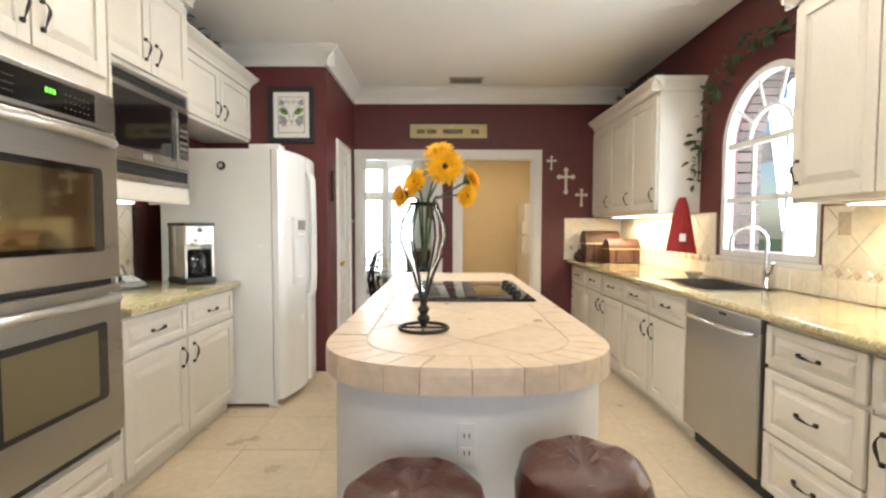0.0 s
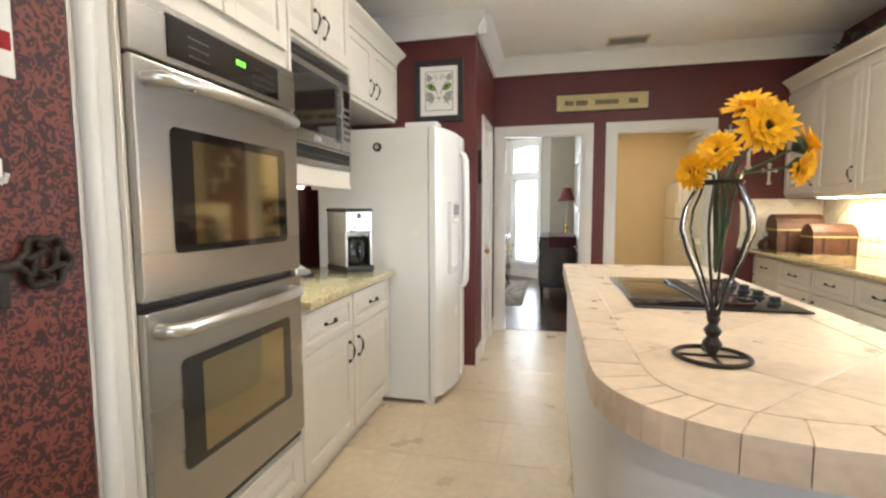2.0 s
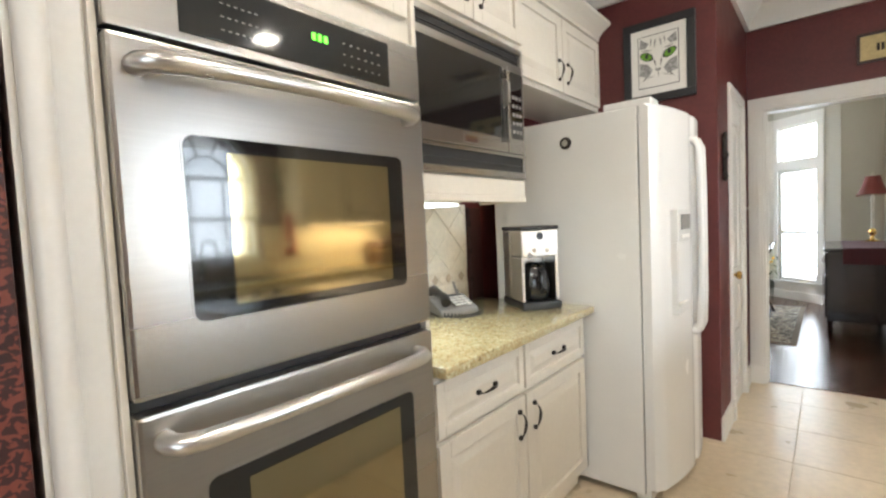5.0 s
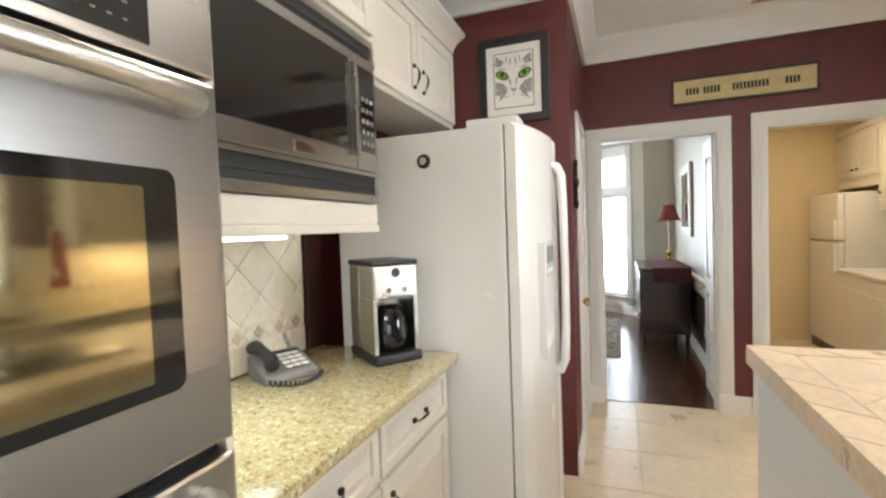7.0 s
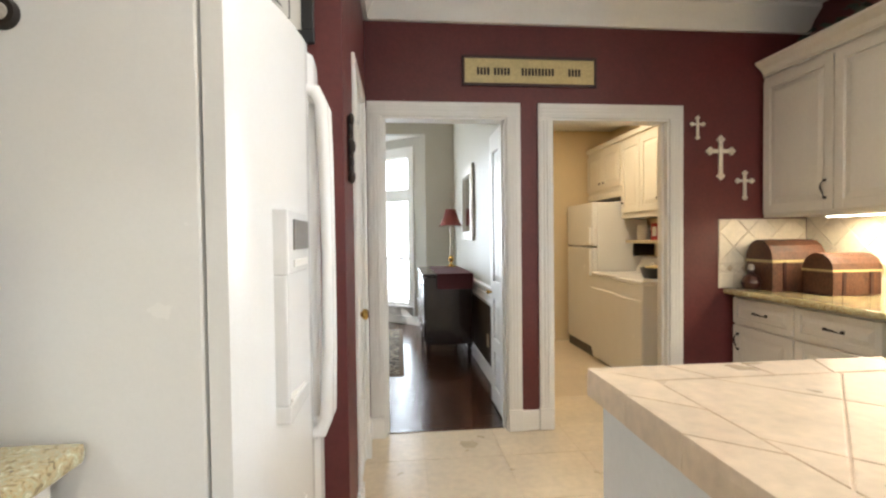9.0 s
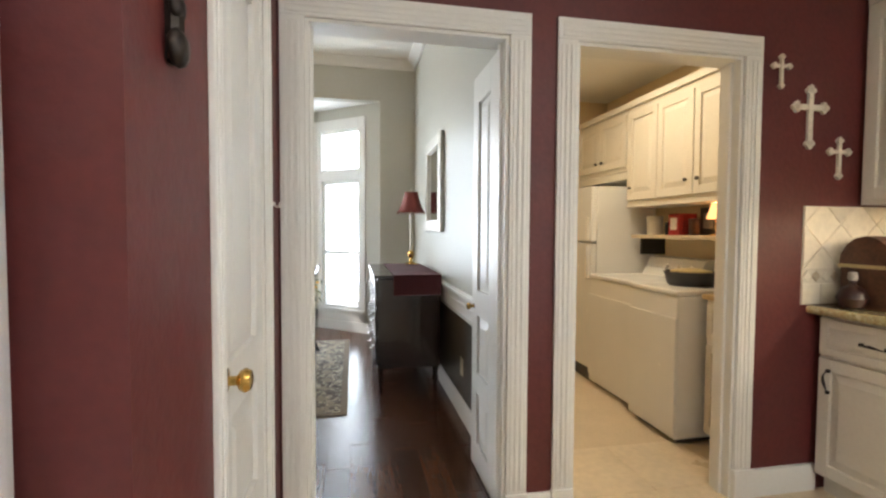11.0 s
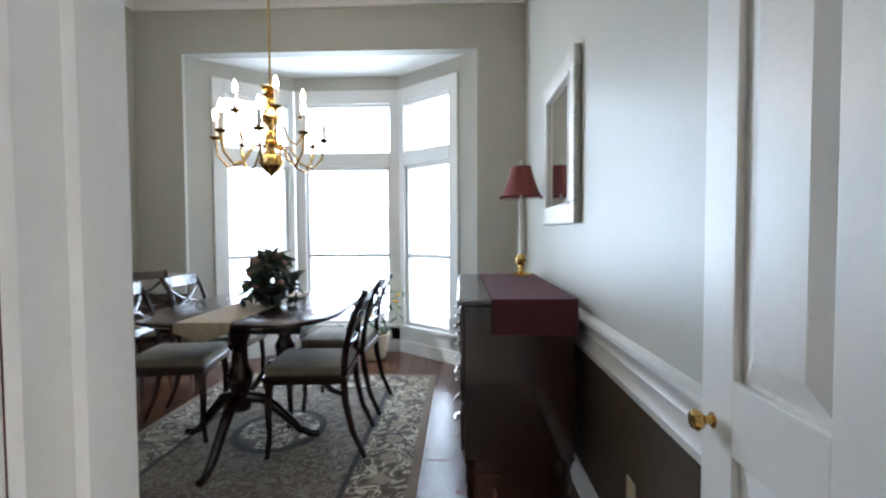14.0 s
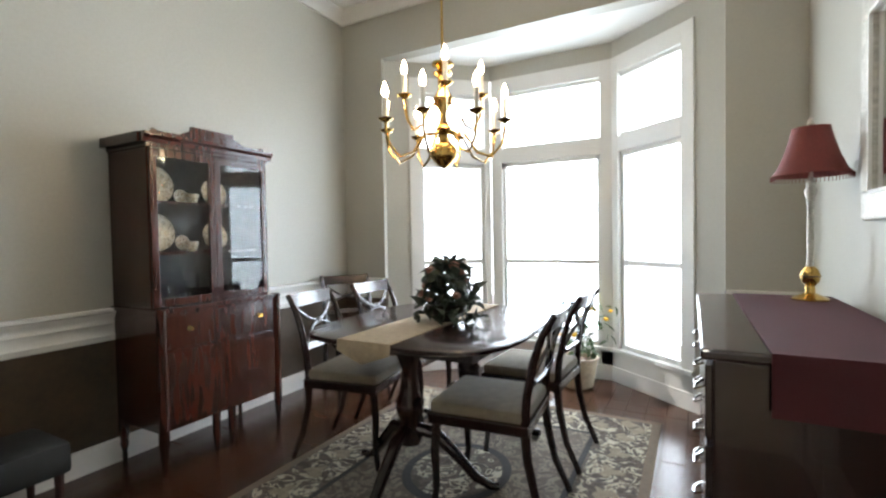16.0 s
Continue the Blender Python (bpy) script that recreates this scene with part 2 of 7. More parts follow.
CLOCK = glow("green_clock_digits", (0.15, 1.0, 0.05), 2.0)
SKYCARD = glow("bright_overcast_distance", (0.93, 0.97, 1.0), 3.2)
PALEGROUND = mat("added_pale_ground", (0.55, 0.53, 0.5), 0.9, vary=0.15)
LAWN = mat("lawn_ground", (0.10, 0.14, 0.05), 0.95, vary=0.4, scale=2)


# ---- modelling helpers ----
BASE = {}


def thing(name, label, category, base=(0, 0, 0), group="", kind=""):
    ob = new(name)
    ob.empty_display_size = 0.1
    ob.location = base
    BASE[ob] = Vector(base)
    return tagged(ob, label, category, group, kind)


def root_of(ob):
    while ob.parent:
        ob = ob.parent
    return ob


def part(name, bm, material, parent=None, label="", smooth=False):
    """Links a bmesh as one mesh object under a thing or a part, both in the thing's own frame."""
    bmesh.ops.recalc_face_normals(bm, faces=bm.faces)
    me = bpy.data.meshes.new(name)
    if parent:
        bm.transform(Matrix.Translation(-BASE.get(root_of(parent), Vector())))
    bm.to_mesh(me)
    bm.free()
    if smooth:
        me.shade_smooth()
        me.set_sharp_from_angle(angle=radians(40))
    me.materials.append(material)
    ob = new(name, me)
    if parent:
        ob.parent = parent
    if label:
        tagged(ob, label)
    return ob


def setting(name, bm, material, label, category="wall", smooth=False):
    return tagged(part(name, bm, material, None, "", smooth), label, category, kind="structure")


def box(bm, x0, y0, z0, x1, y1, z1, bev=0.0):
    r = bmesh.ops.create_cube(bm, size=1)
    bmesh.ops.transform(bm, matrix=Matrix.Translation(((x0 + x1) / 2, (y0 + y1) / 2, (z0 + z1) / 2)) @ Matrix.Diagonal((abs(x1 - x0), abs(y1 - y0), abs(z1 - z0), 1)), verts=r["verts"])
    if bev:
        es = list({e for v in r["verts"] for e in v.link_edges})
        bmesh.ops.bevel(bm, geom=es, offset=bev, segments=2, affect="EDGES", profile=0.6)
    return bm


def B(*boxes, bev=0.0):
    bm = bmesh.new()
    for b in boxes:
        box(bm, *b, bev)
    return bm


def ring_strip(bm, rings, closed=True, caps=True):
    vs = [[bm.verts.new(p) for p in r] for r in rings]
    k = len(rings[0])
    for a, b in zip(vs, vs[1:]):
        for i in range(k if closed else k - 1):
            bm.faces.new((a[i], a[(i + 1) % k], b[(i + 1) % k], b[i]))
    if caps and closed:
        bm.faces.new(vs[0][::-1])
        bm.faces.new(vs[-1])
    return bm


def lathe(bm, prof, at=(0, 0, 0), seg=20):
    rings = [[(at[0] + max(r, 1e-4) * math.cos(2 * math.pi * i / seg), at[1] + max(r, 1e-4) * math.sin(2 * math.pi * i / seg), at[2] + z) for i in range(seg)] for r, z in prof]
    return ring_strip(bm, rings)


def tube(bm, pts, rad, seg=8):
    pts = [Vector(p) for p in pts]
    rads = rad if isinstance(rad, (list, tuple)) else [rad] * len(pts)
    rings, side = [], None
    for i, p in enumerate(pts):
        d = (pts[min(i + 1, len(pts) - 1)] - pts[max(i - 1, 0)]).normalized()
        if side is None:
            side = d.orthogonal().normalized()
        side = (side - d * side.dot(d)).normalized()
        up = d.cross(side)
        rings.append([p + rads[i] * (math.cos(2 * math.pi * k / seg) * side + math.sin(2 * math.pi * k / seg) * up) for k in range(seg)])
    return ring_strip(bm, rings)


def prism(bm, poly, lift):
    """Extrudes a flat polygon (list of 3D points) by the vector lift."""
    return ring_strip(bm, [poly, [tuple(Vector(p) + Vector(lift)) for p in poly]])


def blob(bm, p, r, sx=1, sy=1, sz=1, sub=2):
    q = bmesh.ops.create_icosphere(bm, subdivisions=sub, radius=r)
    bmesh.ops.transform(bm, matrix=Matrix.Translation(p) @ Matrix.Diagonal((sx, sy, sz, 1)), verts=q["verts"])
    return bm


def arc(c, r, a0, a1, n, plane="xz"):
    out = []
    for i in range(n + 1):
        a = radians(a0 + (a1 - a0) * i / n)
        u, v = r * math.cos(a), r * math.sin(a)
        out.append({"xz": (c[0] + u, c[1], c[2] + v), "yz": (c[0], c[1] + u, c[2] + v), "xy": (c[0] + u, c[1] + v, c[2])}[plane])
    return out


FACES = {"+x": ((0, 1, 0), (1, 0, 0)), "-x": ((0, 1, 0), (-1, 0, 0)), "-y": ((1, 0, 0), (0, -1, 0)), "+y": ((1, 0, 0), (0, 1, 0))}


def onto(bm, face, o):
    """Takes a bmesh built as (u along the wall, n out of it, v up) to the place o on a wall that faces that way."""
    U, N = (Vector(q) for q in FACES[face])
    for v in bm.verts:
        u, n, z = v.co
        v.co = Vector(o) + u * U + n * N + Vector((0, 0, z))
    return bm


def panel_mesh(w, h, t=0.02, rail=0.055):
    """A raised-panel cabinet door: frame, sunk bed and raised field."""
    bm = bmesh.new()
    for b in ((0, 0, 0, rail, t, h), (w - rail, 0, 0, w, t, h), (rail, 0, 0, w - rail, t, rail), (rail, 0, h - rail, w - rail, t, h)):
        box(bm, *b, 0.003)
    box(bm, rail, 0, rail, w - rail, t * 0.45, h - rail)
    a, c = rail + 0.008, min(0.034, w * 0.1, h * 0.15)
    if w - 2 * a > 3 * c * 0.7 and h - 2 * a > 2.2 * c:
        ring_strip(bm, [[(a + k, n, a + k), (w - a - k, n, a + k), (w - a - k, n, h - a - k), (a + k, n, h - a - k)] for k, n in ((0, t * 0.45), (c, t * 0.95))])
    return bm


def handle_mesh(u, v, length=0.1, upright=True, out=0.02):
    """A dark twisted bow pull on two feet."""
    bm = bmesh.new()
    pts, rad = [], []
    for i in range(9):
        s = i / 8 - 0.5
        a, b = s * length, out + 0.008 + 0.022 * math.cos(s * math.pi) ** 0.6
        pts.append((u + (0.006 * math.sin(s * 6) if upright else a), b, v + (a if upright else 0.004 * math.cos(s * 6))))
        rad.append(0.0042 + 0.0022 * math.cos(s * 2 * math.pi))
    tube(bm, pts, rad, 6)
    for s in (-0.5, 0.5):
        box(bm, u - 0.008 + (0 if upright else s * length), out - 0.001, v - 0.008 + (s * length if upright else 0), u + 0.008 + (0 if upright else s * length), out + 0.012, v + 0.008 + (s * length if upright else 0), 0.003)
    return bm


def door_on(parent, face, o, w, h, material=CREAM, pull=None, name="door", rail=0.055, pull_mat=IRON, knob=False):
    """A raised-panel door or drawer front with its pull; pull = (u, v, upright)."""
    d = part(name, onto(panel_mesh(w, h, rail=rail), face, o), material, parent)
    if pull:
        if knob:
            bm = bmesh.new()
            tube(bm, [(pull[0], 0.018, pull[1]), (pull[0], 0.03, pull[1]), (pull[0], 0.034, pull[1]), (pull[0], 0.042, pull[1])], [0.006, 0.006, 0.014, 0.011], 10)
        else:
            bm = handle_mesh(*pull[:2], upright=pull[2])
        part("handle", onto(bm, face, o), pull_mat, d, "dark bronze pull", True)
    return d


def crown_mesh(face, o, length, h, d, ret=0.0):
    """A crown moulding along a wall, hung below o's height."""
    bm = bmesh.new()
    prof = [(0, 0), (d, 0), (d, -0.15 * h), (d * 0.8, -0.3 * h), (d * 0.5, -0.5 * h), (d * 0.25, -0.8 * h), (d * 0.25, -h), (0, -h)]
    ring_strip(bm, [[(u, n, v) for n, v in prof] for u in (0, length)])
    return onto(bm, face, o)


def clip_poly(poly, outline):
    """Keeps the part of a convex polygon that lies in a convex anticlockwise outline (both 2D)."""
    for (ax, ay), (bx, by) in zip(outline, outline[1:] + outline[:1]):
        side = lambda p: (bx - ax) * (p[1] - ay) - (by - ay) * (p[0] - ax)
        out = []
        for p, q in zip(poly, poly[1:] + poly[:1]):
            sp, sq = side(p), side(q)
            if sp >= 0:
                out.append(p)
            if (sp >= 0) != (sq >= 0):
                k = sp / (sp - sq)
                out.append((p[0] + k * (q[0] - p[0]), p[1] + k * (q[1] - p[1])))
        poly = out
        if len(poly) < 3:
            return []
    return poly


def size_of(poly):
    return abs(sum(p[0] * q[1] - q[0] * p[1] for p, q in zip(poly, poly[1:] + poly[:1]))) / 2


# ---- the large structure ----
YW, YD = 5.195, 5.315          # the wall between kitchen and dining room: both faces
CK, CD = 2.79, 3.2             # ceiling heights
XL, XR = -1.86, 2.2            # kitchen side walls
setting("ground", B((-60, -60, -0.3, 60, 60, -0.16)), LAWN, "green lawn ground around the house", "ground")
setting("floor_kitchen", B((-1.86, -2.5, -0.12, 2.2, YW + 0.06, -0.006), (0.3, YW + 0.06, -0.12, 2.02, 7.75, -0.003)), FLOORBED, "sand joint bed under the kitchen floor tiles", "floor")
setting("floor_dining", B((-3.18, YW + 0.06, -0.12, 0.18, 8.82, -0.008), (-2.76, 8.82, -0.12, -0.22, 9.48, -0.008)), MAHOG, "dark wooden subfloor of the dining room", "floor")
setting("ceiling_kitchen", B((-1.98, -2.6, CK, 2.6, YW, CK + 0.1)), CEIL, "matt off-white kitchen ceiling", "ceiling")
setting("ceiling_dining", B((-3.3, YD, CD, 0.24, 8.94, CD + 0.1)), CEIL, "matt white dining room ceiling", "ceiling")
setting("ceiling_bay", B((-2.757, 8.94, 2.735, -0.225, 9.7, 2.9)), CEIL, "white lowered ceiling of the bay window", "ceiling")
setting("ceiling_laundry", B((0.24, YD, 2.55, 2.12, 7.85, 2.65)), CEIL, "cream laundry ceiling", "ceiling")

D1, D2, DH = (-0.712, 0.09), (0.387, 1.20), 2.04
setting("wall_north", B((-1.98, YW, 0, D1[0], YW + 0.06, CK), (D1[0], YW, DH, D1[1], YW + 0.06, CK), (D1[1], YW, 0, D2[0], YW + 0.06, CK), (D2[0], YW, DH, D2[1], YW + 0.06, CK), (D2[1], YW, 0, 2.5, YW + 0.06, CK)), REDWALL, "dark red painted kitchen wall with two doorways")
setting("wall_dining_south", B((-3.3, YW + 0.06, 0.84, D1[0], YD, 3.3), (D1[0], YW + 0.06, DH, D1[1], YD, 3.3), (D1[1], YW + 0.06, 0.84, 0.18, YD, 3.3)), GREIGE, "greige dining room wall around the doorway")
setting("wall_dining_south_dado", B((-3.3, YW + 0.06, 0, D1[0], YD, 0.84), (D1[1], YW + 0.06, 0, 0.18, YD, 0.84)), DADO, "brown lower dining wall by the doorway")
setting("wall_laundry_south", B((0.18, YW + 0.06, 0, D2[0], YD, 2.6), (D2[0], YW + 0.06, DH, D2[1], YD, 2.6), (D2[1], YW + 0.06, 0, 2.5, YD, 2.6)), LAUNDRY, "cream laundry wall around the doorway")
setting("wall_pantry", B((-1.98, 4.0, 0, -0.83, 4.1, CK), (-0.93, 4.1, 0, -0.81, 4.39, CK), (-0.93, 4.39, DH, -0.81, 4.91, CK), (-0.93, 4.91, 0, -0.81, YW, CK), (-0.83, 4.0, 0, -0.81, 4.1, CK)), REDWALL, "dark red pantry wall beside the refrigerator")
setting("wall_pantry_back", B((-1.5, 4.1, 0, -1.45, YW, CK)), LAUNDRY, "plain cream wall inside the pantry")
setting("wall_west", B((-1.98, 1.13, 0, XL, 4.0, CK)), REDWALL, "dark red wall behind the left cabinets")
setting("wall_west_near", B((-1.98, -2.6, 0, -1.25, 1.13, CK)), RED, "red wallpapered wall with a scroll pattern")
# Unseen rear wall; its opening is made up to go with the fill lamp.
setting("wall_south", B((-1.98, -2.62, 0, -0.8, -2.5, CK), (2.0, -2.62, 0, 2.5, -2.5, CK), (-0.8, -2.62, 2.3, 2.0, -2.5, CK), (-0.8, -2.62, 0, 2.0, -2.5, 0.3)), LAUNDRY, "plain unseen rear wall with a made-up wide opening")

# the kitchen's window wall, with its round-headed opening
WY, WR, WS, WB = 2.905, 0.455, 1.83, 1.07
bm = B((XR, -2.6, 0, 2.32, WY - WR, CK), (XR, WY + WR, 0, 2.32, YW, CK), (XR, WY - WR, 0, 2.32, WY + WR, WB))
N = 24
for i in range(N):
    a, b = math.pi * i / N, math.pi * (i + 1) / N
    pts = [(XR, WY + WR * math.cos(a), WS + WR * math.sin(a)), (XR, WY + WR * math.cos(b), WS + WR * math.sin(b)), (XR, WY + WR * math.cos(b), CK), (XR, WY + WR * math.cos(a), CK)]
    prism(bm, pts, (0.12, 0, 0))
setting("wall_east", bm, REDWALL, "dark red kitchen wall with an arched window")
bm = B((2.32, -2.6, 0, 2.36, WY - WR - 0.1, 3), (2.32, WY + WR + 0.1, 0, 2.36, YW, 3))
setting("wall_east_outer", bm, MORTAR, "pale mortar of the brick outer wall")

# dining room shell
setting("wall_dining_east", B((0.18, YD, 0.84, 0.24, 8.82, 3.3)), GREIGE, "greige dining room wall, satin paint")
setting("wall_dining_east_dado", B((0.18, YD, 0, 0.24, 8.82, 0.84)), DADO, "brown faux-finish lower dining wall")
setting("wall_dining_west", B((-3.3, YD, 0.84, -3.18, 8.94, 3.3)), GREIGE, "greige dining room wall behind the china cabinet")
setting("wall_dining_west_dado", B((-3.3, YD, 0, -3.18, 8.94, 0.84)), DADO, "brown faux-finish lower dining wall")
BX0, BX1, BZ = -2.757, -0.225, 2.735
setting("wall_dining_north", B((-3.18, 8.82, 0.84, BX0, 8.94, 3.3), (BX1, 8.82, 0.84, 0.24, 8.94, 3.3), (BX0, 8.82, BZ, BX1, 8.94, 3.3)), GREIGE, "greige wall around the bay window opening")
setting("wall_dining_north_dado", B((-3.18, 8.82, 0, BX0, 8.94, 0.84), (BX1, 8.82, 0, 0.24, 8.94, 0.84)), DADO, "brown lower wall beside the bay")
# laundry shell
setting("wall_laundry", B((0.24, YD, 0, 0.30, 7.75, 2.6), (0.24, 7.75, 0, 2.12, 7.85, 2.6), (2.02, YD, 0, 2.12, 7.75, 2.6)), LAUNDRY, "warm cream laundry room walls")

# the bay: three window walls
P0, P1, P2, P3 = Vector((BX1, 8.86, 0)), Vector((-0.97, 9.48, 0)), Vector((-2.03, 9.48, 0)), Vector((BX0, 8.86, 0))


def bay_side(index, a, b, g0, g1):
    """One side of the bay between a and b, with a transom and a tall pane from g0 to g1 along it."""
    u = (b - a).normalized()
    out = Vector((-u.y, u.x, 0))
    if out.y < 0:
        out = -out
    L = (b - a).length
    m = Matrix((u.to_4d(), out.to_4d(), (0, 0, 1, 0), (0, 0, 0, 1))).transposed()
    m.translation = a
    m[3][3] = 1
    for k in range(3):
        m[3][k] = 0

    def put(bm):
        bm.transform(m)
        return bm
    z0, z1 = 0.27, 2.47
    setting("wall_bay_%d" % index, put(B((0, 0, 2.6, L, 0.1, BZ), *(((0, 0, 0, g0 - 0.1, 0.1, 2.6),) if g0 > 0.12 else ()), *(((g1 + 0.1, 0, 0, L, 0.1, 2.6),) if L - g1 > 0.12 else ()))), GREIGE, "greige wall of the bay window")
    w = thing("window_%d" % index, "tall white bay window with a transom, bright daylight behind", "window", kind="structure")
    s0, s1 = max(g0 - 0.1, 0), min(g1 + 0.1, L)
    part("window_frame", put(B((s0, -0.012, 0, g0, 0.1, 2.6), (g1, -0.012, 0, s1, 0.1, 2.6), (g0, -0.012, z1, g1, 0.1, 2.6), (g0, -0.012, 1.85, g1, 0.1, 1.965), bev=0.004)), TRIM, w)
    part("sash", put(B((g0, 0.02, z0, g0 + 0.03, 0.07, 1.85), (g1 - 0.03, 0.02, z0, g1, 0.07, 1.85), (g0, 0.02, z0, g1, 0.07, z0 + 0.035), (g0, 0.02, 1.815, g1, 0.07, 1.848), (g0, 0.02, 1.967, g1, 0.07, 1.995), (g0, 0.02, z1 - 0.03, g1, 0.07, z1), (g0 + 0.03, 0.025, 0.945, g1 - 0.03, 0.06, 0.985))), TRIM, w)
    part("window_sill", put(B((s0, -0.03, z0 - 0.03, s1, 0.1, z0), (s0, -0.012, 0.12, s1, 0.1, z0 - 0.03), (0, -0.022, 0, L, 0.1, 0.12), bev=0.003)), TRIM, w)
    for q0, q1 in ((z0 + 0.035, 0.945), (0.985, 1.815), (1.995, z1 - 0.03)):
        p = part("pane", put(B((g0 + 0.03, 0.042, q0, g1 - 0.03, 0.046, q1))), GLASS, w)
        p.visible_shadow = False


bay_side(1, P0, P1, 0.31, 0.90)
bay_side(2, P1, P2, 0.095, 0.945)
bay_side(3, P3, P2, 0.31, 0.90)
# Pale slab made up over the lawn, so the low panes show bright.
setting("pavement", B((-9, 9.9, -0.16, 6, 15, -0.1), (2.7, -3, -0.16, 7.4, 9.8, -0.1)), PALEGROUND, "pale slab added outside the windows to look blown out", "pavement")
setting("backdrop_bay", B((-9, 15, -1, 6, 15.05, 7)), SKYCARD, "bright blown-out daylight beyond the bay", "backdrop")
setting("backdrop_arch", B((7.5, -3, -1, 7.55, 10, 6)), SKYCARD, "bright blown-out daylight beyond the arched window", "backdrop")

# mouldings
for face, o, L in (("-y", (-0.81, YW, CK), 3.01), ("-y", (XL, 4.0, CK), 1.13), ("+x", (-0.81, 3.92, CK), 1.275)):
    setting("trim_crown", crown_mesh(face, o, L, 0.16, 0.11), TRIM, "white crown moulding under the kitchen ceiling", "moulding", True)
for face, o, L in (("-y", (-3.18, 8.82, CD), 3.36), ("-x", (0.18, YD, CD), 3.5), ("+x", (-3.18, YD, CD), 3.5)):
    setting("trim_crown", crown_mesh(face, o, L, 0.1, 0.09), TRIM, "white crown moulding under the dining ceiling", "moulding", True)


def run_mould(name, face, o, L, prof, label):
    bm = bmesh.new()
    ring_strip(bm, [[(u, n, v) for n, v in prof] for u in (0, L)])
    setting(name, onto(bm, face, o), TRIM, label, "moulding", True)


RAIL = [(0, 0.67), (0.012, 0.67), (0.020, 0.70), (0.012, 0.712), (0.012, 0.755), (0.017, 0.762), (0.012, 0.77), (0.012, 0.785), (0.022, 0.797), (0.03, 0.82), (0.045, 0.828), (0.045, 0.845), (0, 0.845)]
SKIRT = [(0, 0), (0.016, 0), (0.016, 0.1), (0.01, 0.125), (0, 0.13)]
for prof, nm, lb in ((RAIL, "trim_chair_rail", "white moulded chair rail in the dining room"), (SKIRT, "baseboard", "white baseboard in the dining room")):
    run_mould(nm, "-x", (0.18, YD, 0), 3.505, prof, lb)
    run_mould(nm, "+x", (-3.18, YD, 0), 3.505, prof, lb)
    run_mould(nm, "-y", (-3.18, 8.82, 0), 0.42, prof, lb)
    run_mould(nm, "-y", (-0.222, 8.82, 0), 0.40, prof, lb)
    run_mould(nm, "+y", (-3.18, YD, 0), 2.36, prof, lb)
run_mould("baseboard", "-y", (D1[1] + 0.09, YW, 0), 0.117, SKIRT, "short white baseboard between two doorways")
run_mould("baseboard", "-y", (D2[1] + 0.09, YW, 0), 0.37, SKIRT, "white baseboard on the red wall")
run_mould("baseboard", "+x", (-0.81, 4.0, 0), 0.33, SKIRT, "white baseboard on the pantry wall")
run_mould("baseboard", "+x", (-0.81, 4.975, 0), 0.195, SKIRT, "white baseboard on the pantry wall")


def casing(name, face, o, w, h, label, depth=0.12, cw=0.09, lining=True):
    """Fluted door casing on one side of a wall, with the jamb lining behind it."""
    t = thing(name, label, "door frame", kind="structure")
    for nm, bxs in (("casing", ((-cw, 0, 0, 0, 0.016, h), (w, 0, 0, w + cw, 0.016, h), (-cw, 0, h, w + cw, 0.016, h + cw))),):
        for b in bxs:
            bm = B(b, bev=0.004)
            if b[5] - b[2] > 0.5:
                for k in ((0.012, 0.034, 0.056) if cw > 0.08 else (0.018,)):
                    box(bm, b[0] + k, 0.0155, 0.15, b[0] + k + 0.016, 0.0195, b[5] - 0.02, 0.004)
                box(bm, b[0] - 0.004, 0, 0, b[3] + 0.004, 0.026, 0.14, 0.003)
            else:
                for k in ((0.012, 0.034, 0.056) if cw > 0.08 else (0.018,)):
                    box(bm, b[0] + 0.02, 0.0155, h + k, b[3] - 0.02, 0.0195, h + k + 0.014, 0.004)
            part(nm, onto(bm, face, o), TRIM, t)
    if lining:
        part("jamb", onto(B((-0.002, -depth, 0, 0.014, 0, h), (w - 0.014, -depth, 0, w + 0.002, 0, h), (0.014, -depth, h - 0.014, w - 0.014, 0, h + 0.002), (0.014, -0.075, 0, 0.026, -0.045, h - 0.014), (w - 0.026, -0.075, 0, w - 0.014, -0.045, h - 0.014)), face, o), TRIM, t)
    return t


casing("door_frame_1", "-y", (D1[0], YW, 0), D1[1] - D1[0], DH, "white fluted casing of the dining room doorway")
casing("door_frame_2", "-y", (D2[0], YW, 0), D2[1] - D2[0], DH, "white fluted casing of the laundry doorway")
casing("door_frame_3", "+x", (-0.81, 4.39, 0), 0.52, DH, "white casing of the narrow pantry door", cw=0.055)
casing("door_frame_4", "+y", (D1[0], YD, 0), D1[1] - D1[0], DH, "white dining side casing of the doorway", lining=False)


def leaf(w, h):
    """A six-panel style door leaf, 35 mm thick, built along +x from its hinge."""
    bm = B((0, 0.004, 0, w, 0.022, h))
    rows = ((0.13, 0.40), (0.50, 0.80), (0.93, h - 0.14))
    cols = ((0.1, w - 0.1),)
    for n0, n1 in ((-0.011, 0.004), (0.022, 0.037)):
        edges = [0.0] + [q for r in rows for q in r] + [h]
        box(bm, 0, n0, 0, 0.1, n1, h, 0.002)
        box(bm, w - 0.1, n0, 0, w, n1, h, 0.002)
        for z0, z1 in zip(edges[::2], edges[1::2]):
            box(bm, 0.1, n0, z0, w - 0.1, n1, z1, 0.002)
        for z0, z1 in rows:
            for x0, x1 in cols:
                s = 0.022 if n0 > 0 else 0.004
                e = 0.034 if n0 > 0 else -0.008
                ring_strip(bm, [[(x0 + k, n, z0 + k), (x1 - k, n, z0 + k), (x1 - k, n, z1 - k), (x0 + k, n, z1 - k)] for k, n in ((0.008, s), (0.05, e))])
    return bm


